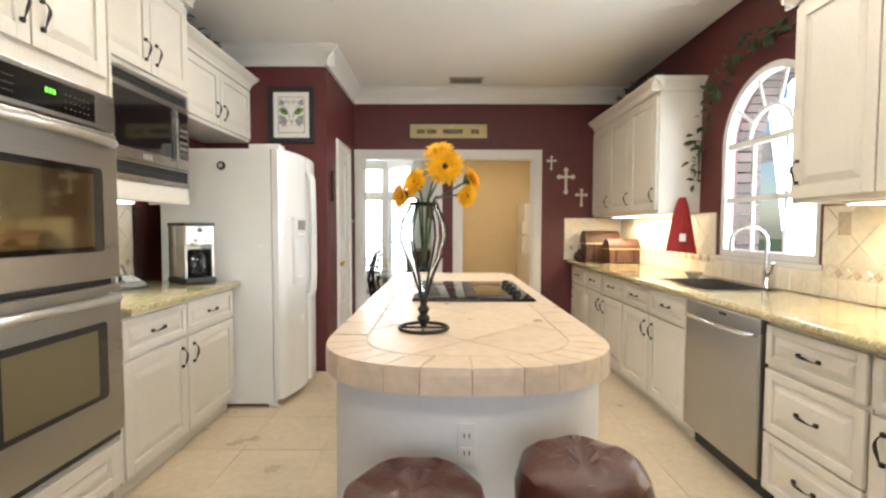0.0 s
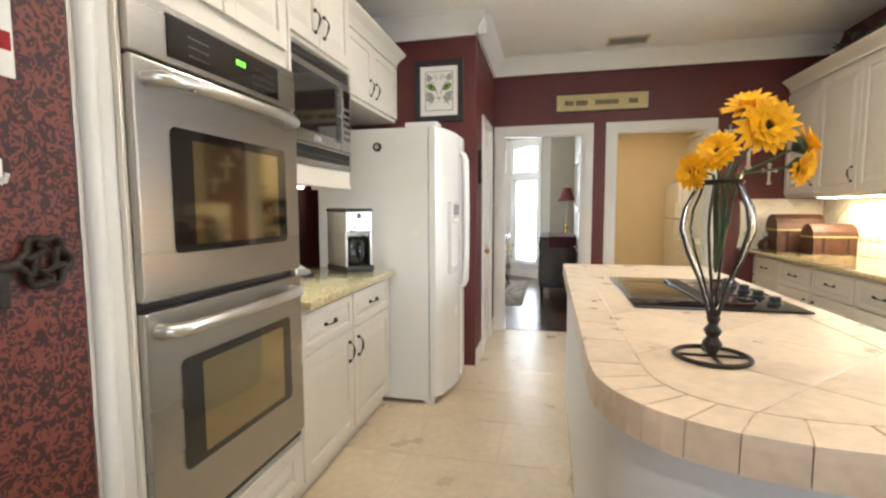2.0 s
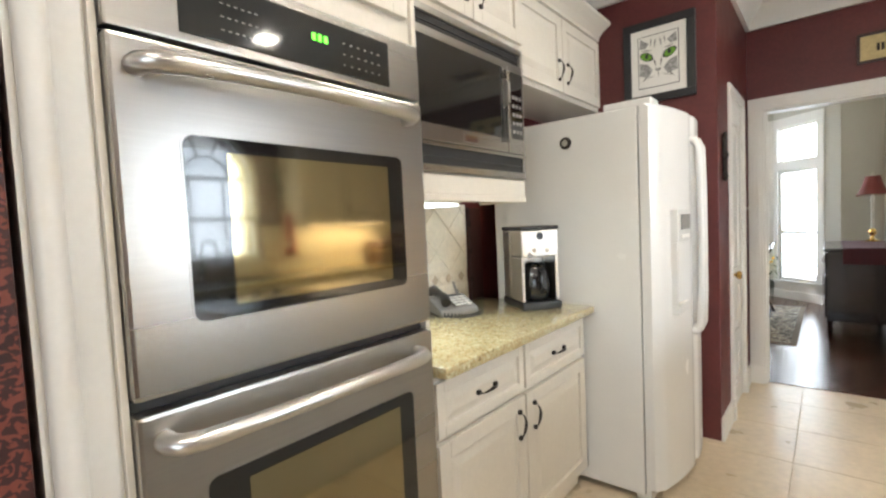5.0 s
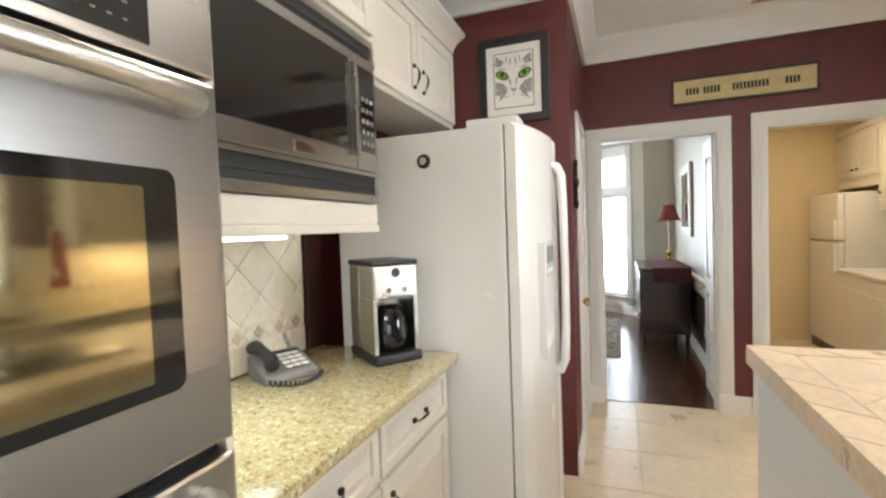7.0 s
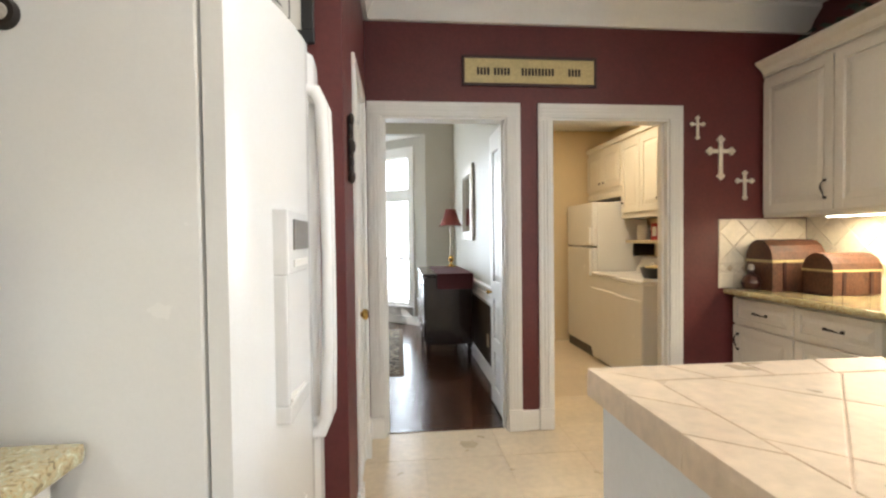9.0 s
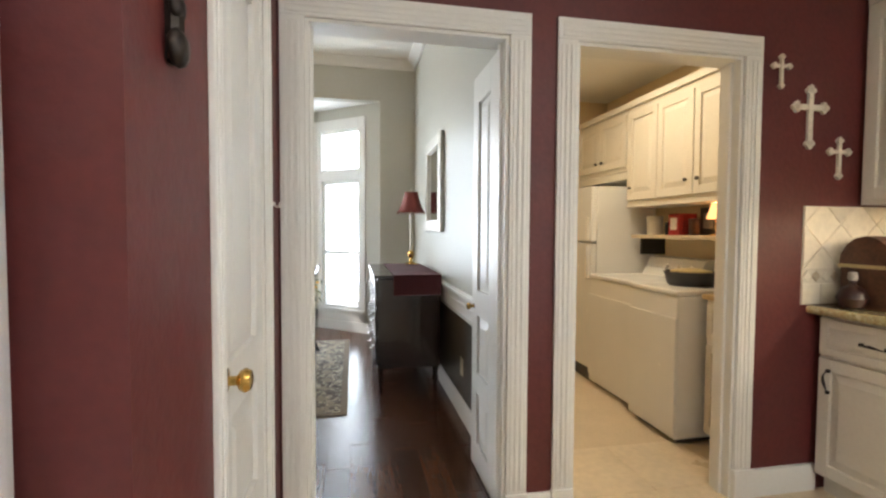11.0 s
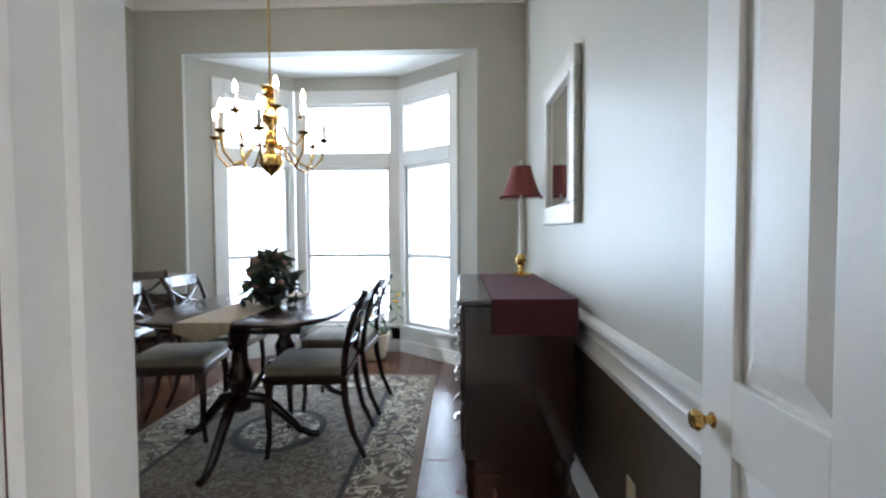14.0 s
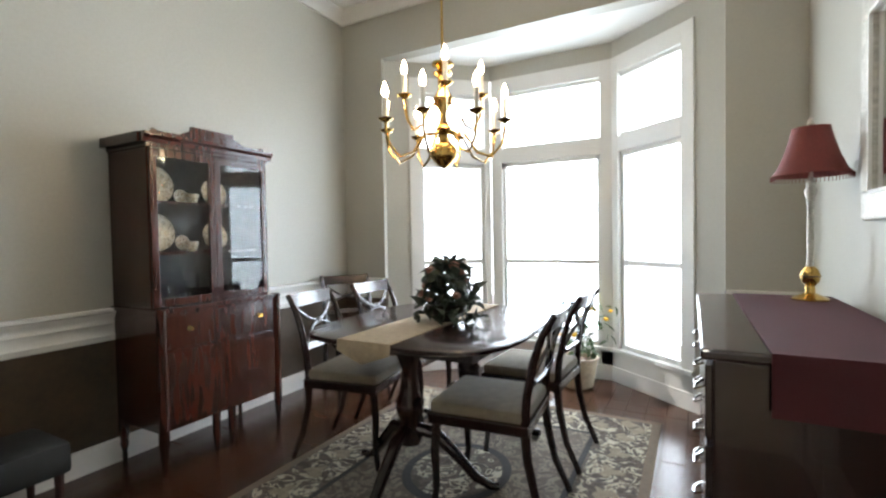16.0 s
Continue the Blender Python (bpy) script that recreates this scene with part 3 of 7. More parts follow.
def knob(bm, x, z, n0, sgn):
    pts = [(x, n0 + sgn * k, z) for k in (0, 0.006, 0.008, 0.028, 0.034, 0.046, 0.058, 0.062)]
    return tube(bm, pts, [0.03, 0.03, 0.011, 0.011, 0.022, 0.028, 0.022, 0.008], 14)


d = thing("door_1", "narrow white panelled double-door leaf standing open, brass knob", "door", kind="structure")
part("leaf", leaf(0.41, 2.02), TRIM, d)
bm = bmesh.new()
knob(bm, 0.372, 0.84, 0.032, 1)
for v in bm.verts:
    v.co = Vector((0.372, 0.032, 0.84)) + (v.co - Vector((0.372, 0.032, 0.84))) * 0.72
part("door_handle", bm, BRASS, d, "brass knob", True)
part("hinge", B((-0.012, 0.0, 0.2, 0.0, 0.026, 0.3), (-0.012, 0.0, 1.7, 0.0, 0.026, 1.8)), BRASS, d)
d.matrix_world = pose(0.122, YD + 0.03, 0.012, 0, 0, 89.5)
d = thing("door_3", "narrow white panelled double-door leaf, open into the dining room", "door", kind="structure")
part("leaf", leaf(0.39, 2.02), TRIM, d)
part("hinge", B((-0.012, 0.0, 0.2, 0.0, 0.026, 0.3), (-0.012, 0.0, 1.7, 0.0, 0.026, 1.8)), BRASS, d)
d.matrix_world = pose(-0.765, YD + 0.056, 0.012, 0, 0, 178.5)
d = thing("door_2", "white panelled pantry door, closed, with brass knob", "door", kind="structure")
part("leaf", leaf(0.488, 2.02), TRIM, d)
bm = bmesh.new()
knob(bm, 0.43, 0.90, -0.006, -1)
part("door_handle", bm, BRASS, d, "brass knob", True)
d.matrix_world = pose(-0.853, 4.894, 0.008, 0, 0, -90) @ pose(0, 0.026, 0) @ Matrix.Diagonal((1, -1, 1, 1))

# the arched kitchen window
w = thing("window_4", "white arched kitchen window with radial muntins, brick beyond", "window", kind="structure")
FW = 0.045
bm = B((2.21, WY - WR, WB, 2.27, WY - WR + FW, WS), (2.21, WY + WR - FW, WB, 2.27, WY + WR, WS), (2.21, WY - WR + FW, WB, 2.27, WY + WR - FW, WB + FW))
ring_strip(bm, [[(x, WY + r * math.cos(math.pi * i / N), WS + r * math.sin(math.pi * i / N)) for x, r in ((2.21, WR), (2.27, WR), (2.27, WR - FW), (2.21, WR - FW))] for i in range(N + 1)])
part("window_frame", bm, TRIM, w)
bm = B((2.19, WY - WR - 0.02, WB - 0.03, 2.215, WY + WR + 0.02, WB - 0.001))
part("window_sill", bm, TRIM, w)
bm = B((2.225, WY - WR + FW, WS - 0.02, 2.255, WY + WR - FW, WS + 0.02), (2.225, WY - WR + FW, 1.44, 2.255, WY + WR - FW, 1.475))
for k in (-0.15, 0.15):
    box(bm, 2.23, WY + k - 0.009, WB + FW, 2.25, WY + k + 0.009, WS - 0.02)
r0 = 0.2
ring_strip(bm, [[(x, WY + r * math.cos(math.pi * i / N), WS + r * math.sin(math.pi * i / N)) for x, r in ((2.23, r0 + 0.01), (2.25, r0 + 0.01), (2.25, r0 - 0.01), (2.23, r0 - 0.01))] for i in range(N + 1)])
for a in (36, 72, 108, 144):
    c, s = math.cos(radians(a)), math.sin(radians(a))
    tube(bm, [(2.24, WY + r0 * c, WS + r0 * s), (2.24, WY + (WR - 0.02) * c, WS + (WR - 0.02) * s)], 0.01, 4)
part("muntin", bm, TRIM, w)
bm = bmesh.new()
prism(bm, [(2.238, WY - WR + 0.02, WB + 0.02), (2.238, WY + WR - 0.02, WB + 0.02)] + [(2.238, WY + (WR - 0.02) * math.cos(math.pi * i / N), WS + (WR - 0.02) * math.sin(math.pi * i / N)) for i in range(N + 1)], (0.004, 0, 0))
p = part("pane", bm, GLASS, w)
p.visible_shadow = False
pc = thing("patio_column", "white porch beam and posts outside the window", "porch", (5.2, 3.8, -0.1))
part("post", B((5.1, 3.5, -0.1, 5.25, 3.65, 2.3)), TRIM, pc)
part("post", B((5.1, 6.2, -0.1, 5.25, 6.35, 2.3)), TRIM, pc)
part("beam", B((5.05, 0.5, 2.3, 5.3, 8.0, 2.55)), GREY, pc)


# ---- kitchen: cabinets along the left ----
def carcass(name, label, bx, material=CREAM, group=""):
    t = thing(name, label, "cabinet", ((bx[0] + bx[3]) / 2, (bx[1] + bx[4]) / 2, bx[2]), group)
    part("body", B(bx, bev=0.002), material, t)
    return t


oc = thing("oven_cabinet", "tall cream cabinet housing the double oven", "cabinet", (-1.55, 1.66, 0))
part("side", B((XL, 1.246, 0.1, -1.247, 1.257, 2.62)), CREAM, oc)
part("side", B((XL, 2.012, 0.1, -1.247, 2.0285, 2.62)), CREAM, oc)
part("body", B((XL, 1.257, 1.83, -1.26, 2.012, 2.62)), CREAM, oc)
part("bottom_body", B((XL, 1.257, 0.1, -1.26, 2.012, 0.33)), CREAM, oc)
part("toe_kick", B((XL, 1.257, 0, -1.32, 2.0285, 0.1)), CREAM, oc)
door_on(oc, "+x", (-1.26, 1.264, 1.9), 0.36, 0.66, pull=(0.325, 0.12, True))
door_on(oc, "+x", (-1.26, 1.632, 1.9), 0.36, 0.66, pull=(0.04, 0.12, True))
door_on(oc, "+x", (-1.26, 1.268, 0.115), 0.735, 0.2, pull=(0.38, 0.1, False), name="drawer")
part("crown", crown_mesh("+x", (-1.262, 1.14, 2.74), 0.89, 0.13, 0.09), CREAM, oc)
bm = B((-1.86, 1.143, 0, -1.262, 1.245, 2.74))
lathe(bm, [(0.022, 0), (0.022, 2.74)], (-1.257, 1.175, 0), 16)
setting("trim_corner_post", bm, TRIM, "rounded white corner trim beside the ovens", "moulding", True)

ov = thing("double_oven", "stainless steel double wall oven with black glass", "oven", (-1.5, 1.66, 0.34))
part("body", B((-1.84, 1.262, 0.342, -1.262, 2.006, 1.825)), PLASTIC, ov)
part("control_panel", B((-1.262, 1.259, 1.67, -1.225, 2.009, 1.822), bev=0.006), STEEL, ov)
cp = part("display", B((-1.226, 1.375, 1.688, -1.222, 1.89, 1.80), bev=0.001), BLACK, ov, "black glass control display")
bm = bmesh.new()
for i in range(3):
    box(bm, -1.2222, 1.655 + i * 0.016, 1.748, -1.2212, 1.665 + i * 0.016, 1.764)
part("digits", bm, CLOCK, cp, "glowing green clock digits")
for k in range(12):
    for r in range(3):
        y = 1.45 + k * 0.014 if k < 6 else 1.74 + (k - 6) * 0.022
        part("key_mark", B((-1.2222, y, 1.71 + r * 0.025, -1.2212, y + 0.007, 1.713 + r * 0.025)), GREY, cp)


def rounded(y0, z0, y1, z1, r, x0, x1):
    """A plate with rounded corners, standing in a plane of constant x."""
    pts = []
    for cy, cz, a0 in ((y1 - r, z1 - r, 0), (y0 + r, z1 - r, 90), (y0 + r, z0 + r, 180), (y1 - r, z0 + r, 270)):
        pts += [(x0, cy + r * math.cos(radians(a0 + 18 * k)), cz + r * math.sin(radians(a0 + 18 * k))) for k in range(6)]
    return prism(bmesh.new(), pts, (x1 - x0, 0, 0))


def oven_door(z0, z1, w0, w1, nm):
    """Steel door with a bevelled window surround, dark border, coated glass and a bowed bar handle."""
    dr = part(nm, B((-1.262, 1.259, z0, -1.222, 2.009, z1), bev=0.008), STEEL, ov)
    part("window_trim", rounded(1.360, w0 - 0.004, 1.920, w1 + 0.004, 0.023, -1.2225, -1.2205), STEEL, dr, "bright bevelled trim")
    part("window_frame", rounded(1.364, w0, 1.916, w1, 0.02, -1.221, -1.2192), BLACK, dr)
    part("window", rounded(1.442, w0 + 0.022, 1.862, w1 - 0.028, 0.004, -1.2195, -1.2182), OVENGLASS, dr, "dark reflective glass")
    bm = bmesh.new()
    zh = z1 - 0.052
    tube(bm, [(-1.222, 1.30, zh), (-1.20, 1.30, zh), (-1.18, 1.312, zh), (-1.168, 1.345, zh), (-1.158, 1.45, zh + 0.002), (-1.153, 1.62, zh + 0.003), (-1.158, 1.79, zh + 0.002), (-1.168, 1.895, zh), (-1.18, 1.928, zh), (-1.20, 1.94, zh), (-1.222, 1.94, zh)], [0.019, 0.019, 0.019, 0.018, 0.016, 0.0155, 0.016, 0.018, 0.019, 0.019, 0.019], 14)
    part("handle", bm, BRIGHTSTEEL, dr, "curved brushed steel bar handle", True)


oven_door(1.045, 1.662, 1.163, 1.505, "upper_door")
oven_door(0.372, 1.02, 0.545, 0.868, "lower_door")
part("vent", B((-1.262, 1.262, 0.342, -1.24, 2.006, 0.366)), PLASTIC, ov)

mc = thing("microwave_cabinet", "cream upper cabinet housing the microwave", "cabinet", (-1.6, 2.46, 1.4))
part("body", B((XL, 2.03, 1.43, -1.37, 2.836, 1.495), (XL, 2.82, 1.495, -1.37, 2.836, 2.05), (XL, 2.03, 2.05, -1.37, 2.836, 2.62), (XL, 2.03, 1.495, -1.84, 2.82, 2.05)), CREAM, mc)
part("light_rail", B((-1.385, 2.03, 1.40, -1.352, 2.815, 1.425), (-1.375, 2.03, 1.425, -1.36, 2.808, 1.495), (-1.60, 2.808, 1.40, -1.352, 2.815, 1.425), bev=0.004), CREAM, mc)
door_on(mc, "+x", (-1.37, 2.04, 2.075), 0.43, 0.5, pull=(0.385, 0.11, True))
door_on(mc, "+x", (-1.37, 2.475, 2.075), 0.355, 0.5, pull=(0.04, 0.11, True))
part("crown", crown_mesh("+x", (-1.372, 2.03, 2.74), 0.87, 0.13, 0.09), CREAM, mc)
ul = thing("undercabinet_light", "white fluorescent strip under the microwave cabinet", "light", (-1.5, 2.4, 1.39))
part("housing", B((-1.60, 2.05, 1.398, -1.43, 2.45, 1.428), bev=0.004), WHITE2, ul)
part("diffuser", B((-1.59, 2.06, 1.389, -1.44, 2.44, 1.3975), bev=0.003), LITCOOL, ul, "lit diffuser")

mw = thing("microwave", "built-in stainless steel microwave with dark glass", "microwave", (-1.6, 2.46, 1.495))
part("body", B((-1.82, 2.05, 1.505, -1.37, 2.81, 2.04)), PLASTIC, mw)
part("trim_frame", B((-1.37, 2.033, 1.498, -1.35, 2.818, 1.525), (-1.37, 2.033, 1.585, -1.345, 2.818, 1.60), (-1.37, 2.033, 1.955, -1.345, 2.818, 1.97), (-1.37, 2.033, 2.02, -1.35, 2.818, 2.045), (-1.37, 2.033, 1.525, -1.35, 2.056, 2.02), (-1.37, 2.796, 1.525, -1.35, 2.818, 2.02), bev=0.003), STEEL, mw)
part("grille", B((-1.368, 2.056, 1.525, -1.36, 2.796, 1.585)), INK, mw)
part("grille", B((-1.368, 2.056, 1.97, -1.36, 2.796, 2.02)), INK, mw)
for z in (1.552, 1.992):
    part("grille_slat", B((-1.361, 2.056, z, -1.356, 2.796, z + 0.003)), PLASTIC, mw)
md = part("door", B((-1.37, 2.056, 1.60, -1.338, 2.665, 1.955), bev=0.004), STEEL, mw)
part("window", B((-1.339, 2.08, 1.655, -1.335, 2.63, 1.935), bev=0.001), BLACK, md, "dark door glass")
part("handle", B((-1.338, 2.638, 1.64, -1.315, 2.657, 1.94), bev=0.005), STEEL, md)
mp_ = part("control_panel", B((-1.37, 2.668, 1.60, -1.338, 2.796, 1.955), bev=0.004), STEEL, mw)
part("keypad", B((-1.339, 2.685, 1.66, -1.335, 2.78, 1.93), bev=0.001), BLACK, mp_)
bm = bmesh.new()
for r in range(5):
    for c in range(3):
        box(bm, -1.3352, 2.697 + c * 0.027, 1.68 + r * 0.035, -1.334, 2.715 + c * 0.027, 1.695 + r * 0.035)
part("keys", bm, GREY, mp_)
part("badge", B((-1.338, 2.36, 1.612, -1.334, 2.44, 1.64), bev=0.001), CHROME, mw)

fc = carcass("fridge_cabinet", "cream wall cabinet above the refrigerator", (XL, 2.842, 1.985, -1.475, 3.995, 2.44))
door_on(fc, "+x", (-1.475, 2.86, 2.01), 0.588, 0.40, pull=(0.54, 0.11, True))
door_on(fc, "+x", (-1.475, 3.456, 2.01), 0.525, 0.40, pull=(0.05, 0.11, True))
part("crown", crown_mesh("+x", (-1.48, 2.842, 2.525), 1.15, 0.1, 0.1), CREAM, fc)

bc = thing("base_cabinet", "cream base cabinet with raised-panel doors beside the ovens", "cabinet", (-1.55, 2.63, 0))
part("body", B((XL, 2.03, 0.09, -1.262, 3.135, 0.862), (XL, 2.03, 0, -1.30, 3.135, 0.09), bev=0.002), CREAM, bc)
for y, ww, hu in ((2.04, 0.515, 0.465), (2.57, 0.555, 0.05)):
    door_on(bc, "+x", (-1.262, y, 0.665), ww, 0.175, pull=(ww / 2, 0.088, False), name="drawer", rail=0.035)
    door_on(bc, "+x", (-1.262, y, 0.105), ww, 0.54, pull=(hu, 0.44, True))


def slab(name, label, bx, bullnose):
    bm = B(bx, bev=0.014)
    t = tagged(part(name, bm, GRANITE, None, "", True), label, "countertop")
    return t


slab("countertop", "yellow-green granite countertop beside the refrigerator", (XL, 2.028, 0.862, -1.19, 3.145, 0.902), 0)


# refrigerator
rf = thing("refrigerator", "white side-by-side refrigerator with water dispenser", "refrigerator", (-1.4, 3.6, 0))
FY0, FY1 = 3.16, 3.985
part("body", B((-1.745, FY0, 0.03, -0.985, FY1, 1.80), bev=0.006), WHITE, rf)
for y in (FY0 + 0.02, FY1 - 0.14):
    part("hinge_cover", B((-1.14, y, 1.80, -0.93, y + 0.12, 1.835), bev=0.008), WHITE, rf)
part("foot", B((-1.03, FY0 + 0.02, 0.0, -0.96, FY1 - 0.02, 0.055), bev=0.004), WHITE2, rf)
YS = FY0 + 0.395


def fridge_door(nm, y0, y1):
    """A door with a bowed front."""
    bm = bmesh.new()
    rows = []
    for i in range(13):
        y = y0 + (y1 - y0) * i / 12
        s = (y - FY0) / (FY1 - FY0) * 2 - 1
        x = -0.848 - 0.07 * s ** 2 - (0.02 if i in (0, 12) else 0)
        rows.append([(-0.978, y, 0.065), (x, y, 0.065), (x, y, 1.79), (x - 0.02, y, 1.805), (-0.978, y, 1.805)])
    ring_strip(bm, rows)
    return part(nm, bm, WHITE, rf, "", True)


fd = fridge_door("freezer_door", FY0, YS - 0.004)
fd2 = fridge_door("fridge_door", YS + 0.004, FY1)
for dd, y in ((fd, YS - 0.035), (fd2, YS + 0.035)):
    bm = bmesh.new()
    tube(bm, [(-0.868, y, 0.74), (-0.83, y, 0.745), (-0.815, y, 0.78), (-0.808, y, 0.95), (-0.806, y, 1.2), (-0.808, y, 1.45), (-0.815, y, 1.63), (-0.83, y, 1.665), (-0.868, y, 1.67)], [0.02, 0.02, 0.018, 0.015, 0.014, 0.015, 0.018, 0.02, 0.02], 10)
    part("handle", bm, WHITE, dd, "white bowed bar handle", True)
DY0, DY1 = FY0 + 0.115, FY0 + 0.345
dp = part("dispenser", B((-0.905, DY0, 0.86, -0.852, DY1, 0.90), (-0.905, DY0, 1.19, -0.852, DY1, 1.335), (-0.905, DY0, 0.90, -0.856, DY0 + 0.018, 1.19), (-0.905, DY1 - 0.018, 0.90, -0.852, DY1, 1.19), bev=0.004), WHITE, fd)
part("control", B((-0.853, DY0 + 0.05, 1.245, -0.848, DY1 - 0.02, 1.315), bev=0.001), GREY, dp, "grey dispenser display")
part("button_row", B((-0.853, DY0 + 0.05, 1.205, -0.849, DY1 - 0.03, 1.222), bev=0.001), WHITE2, dp)
part("paddle", B((-0.885, DY0 + 0.09, 1.06, -0.872, DY0 + 0.14, 1.17), bev=0.004), WHITE2, dp)
part("drip_tray", B((-0.90, DY0 + 0.03, 0.9005, -0.855, DY1 - 0.03, 0.908)), WHITE2, dp)
bm = bmesh.new()
tube(bm, [(-1.32, FY0 - 0.012, 1.684), (-1.32, FY0 - 0.001, 1.684)], [0.026, 0.03], 24)
mg = tagged(part("fridge_magnet", bm, IRON, None, "", True), "round dark metal magnet on the refrigerator side", "magnet")
bm = bmesh.new()
tube(bm, [(-1.32, FY0 - 0.0135, 1.684), (-1.32, FY0 - 0.0125, 1.684)], [0.015, 0.016], 20)
part("face", bm, SILVER, mg, "pale centre")


# ---- kitchen: the window side ----
FX = 1.63
COLS = [(2.70, 3.20), (3.20, 3.68), (3.68, 4.18), (4.18, 4.68), (4.68, 5.17)]
for i, (y0, y1) in enumerate(COLS):
    t = thing("base_cabinet", "cream base cabinet with drawer over a raised-panel door", "cabinet", (1.9, (y0 + y1) / 2, 0), "base cabinets on the window side")
    if 3.0 < (y0 + y1) / 2 < 3.5 or y0 == 2.70:
        part("body", B((FX + 0.022, y0, 0.09, XR, y1, 0.70), (FX + 0.022, y0, 0.70, FX + 0.05, y1, 0.862), (FX + 0.07, y0, 0, XR, y1, 0.09)), CREAM, t)
    else:
        part("body", B((FX + 0.022, y0, 0.09, XR, y1, 0.862), (FX + 0.07, y0, 0, XR, y1, 0.09)), CREAM, t)
    w_ = y1 - y0 - 0.016
    door_on(t, "-x", (FX + 0.022, y0 + 0.008, 0.675), w_, 0.17, pull=(w_ / 2, 0.085, False), name="drawer", rail=0.035)
    door_on(t, "-x", (FX + 0.022, y0 + 0.008, 0.105), w_, 0.555, pull=((w_ - 0.05) if i % 2 == 0 else 0.05, 0.45, True))
dw = thing("dishwasher", "stainless steel dishwasher with a bar handle", "dishwasher", (1.9, 2.365, 0))
part("body", B((FX + 0.03, 2.045, 0.09, XR, 2.69, 0.858)), PLASTIC, dw)
part("toe_kick", B((FX + 0.07, 2.045, 0, FX + 0.12, 2.69, 0.09)), PLASTIC, dw)
dd = part("door", B((FX - 0.005, 2.052, 0.115, FX + 0.03, 2.683, 0.853), bev=0.006), STEEL, dw)
bm = bmesh.new()
tube(bm, [(FX - 0.005, 2.10, 0.775), (FX - 0.035, 2.11, 0.775), (FX - 0.042, 2.16, 0.775), (FX - 0.045, 2.365, 0.772), (FX - 0.042, 2.57, 0.775), (FX - 0.035, 2.62, 0.775), (FX - 0.005, 2.63, 0.775)], [0.013] * 7, 12)
part("handle", bm, CHROME, dd, "steel bar handle", True)
part("badge", B((FX - 0.0075, 2.30, 0.822, FX - 0.0052, 2.36, 0.836)), PLASTIC, dd)
for k, (y0, y1) in enumerate(((1.52, 2.03), (0.98, 1.515), (0.40, 0.975))):
    t = thing("drawer_cabinet" if k == 0 else "base_cabinet", "cream cabinet with three raised-panel drawers" if k == 0 else "cream base cabinet with drawer over door", "cabinet", (1.9, (y0 + y1) / 2, 0), "base cabinets on the window side")
    part("body", B((FX + 0.022, y0, 0.09, XR, y1, 0.862), (FX + 0.07, y0, 0, XR, y1, 0.09)), CREAM, t)
    w_ = y1 - y0 - 0.02
    if k == 0:
        for z, h in ((0.105, 0.255), (0.37, 0.275), (0.665, 0.175)):
            door_on(t, "-x", (FX + 0.022, y0 + 0.01, z), w_, h, pull=(w_ / 2, h / 2, False), name="drawer", rail=0.04)
    else:
        door_on(t, "-x", (FX + 0.022, y0 + 0.01, 0.665), w_, 0.175, pull=(w_ / 2, 0.088, False), name="drawer", rail=0.035)
        door_on(t, "-x", (FX + 0.022, y0 + 0.01, 0.105), w_, 0.54, pull=(w_ - 0.05, 0.44, True))
# worktop, with the sink's cut-out
SK = (1.70, 2.62, 2.13, 3.28)
bm = B((1.60, 0.40, 0.862, XR, SK[1], 0.902), (1.60, SK[3], 0.862, XR, 5.193, 0.902), (1.60, SK[1], 0.862, SK[0], SK[3], 0.902), (SK[2], SK[1], 0.862, XR, SK[3], 0.902))
tagged(part("countertop", bm, GRANITE), "long yellow granite countertop under the arched window", "countertop")
tagged(part("countertop_edge", tube(bmesh.new(), [(1.60, 0.40, 0.882), (1.60, 5.19, 0.882)], 0.0195, 14), GRANITE, None, "", True), "rounded granite edge of the long countertop", "countertop")
sk = thing("sink", "stainless steel undermount kitchen sink", "sink", (1.9, 2.95, 0.72))
ring = lambda k, z: [(SK[0] + k, SK[1] + k, z), (SK[2] - k, SK[1] + k, z), (SK[2] - k, SK[3] - k, z), (SK[0] + k, SK[3] - k, z)]
bm = bmesh.new()
ring_strip(bm, [ring(-0.004, 0.905), ring(0.012, 0.907), ring(0.014, 0.75), ring(0.05, 0.725), ring(0.05, 0.72), ring(0.004, 0.74)], caps=False)
bm.faces.new([bm.verts.new(p) for p in ring(0.05, 0.724)])
part("basin", bm, STEEL, sk)
fa = thing("faucet", "tall chrome gooseneck kitchen faucet behind the sink", "faucet", (2.15, 2.78, 0.902))
bm = bmesh.new()
lathe(bm, [(0.028, 0), (0.028, 0.01), (0.021, 0.02), (0.02, 0.10), (0.014, 0.12)], (2.15, 2.78, 0.902), 16)
part("base", bm, CHROME, fa, "", True)
part("spout", tube(bmesh.new(), [(2.15, 2.78, 1.0), (2.15, 2.78, 1.18)] + [(2.15 - 0.09 + 0.09 * math.cos(radians(a)), 2.78 + 0.03 * (1 - math.cos(radians(a))), 1.18 + 0.09 * math.sin(radians(a))) for a in range(20, 181, 20)] + [(1.97, 2.84, 1.12)], 0.012, 12), CHROME, fa, "", True)
part("lever", tube(bmesh.new(), [(2.15, 2.765, 0.98), (2.14, 2.72, 1.0), (2.13, 2.69, 1.06)], [0.012, 0.009, 0.007], 10), CHROME, fa, "", True)
so = thing("soap_dish", "small pewter dish on the counter behind the sink", "dish", (2.03, 3.37, 0.902))
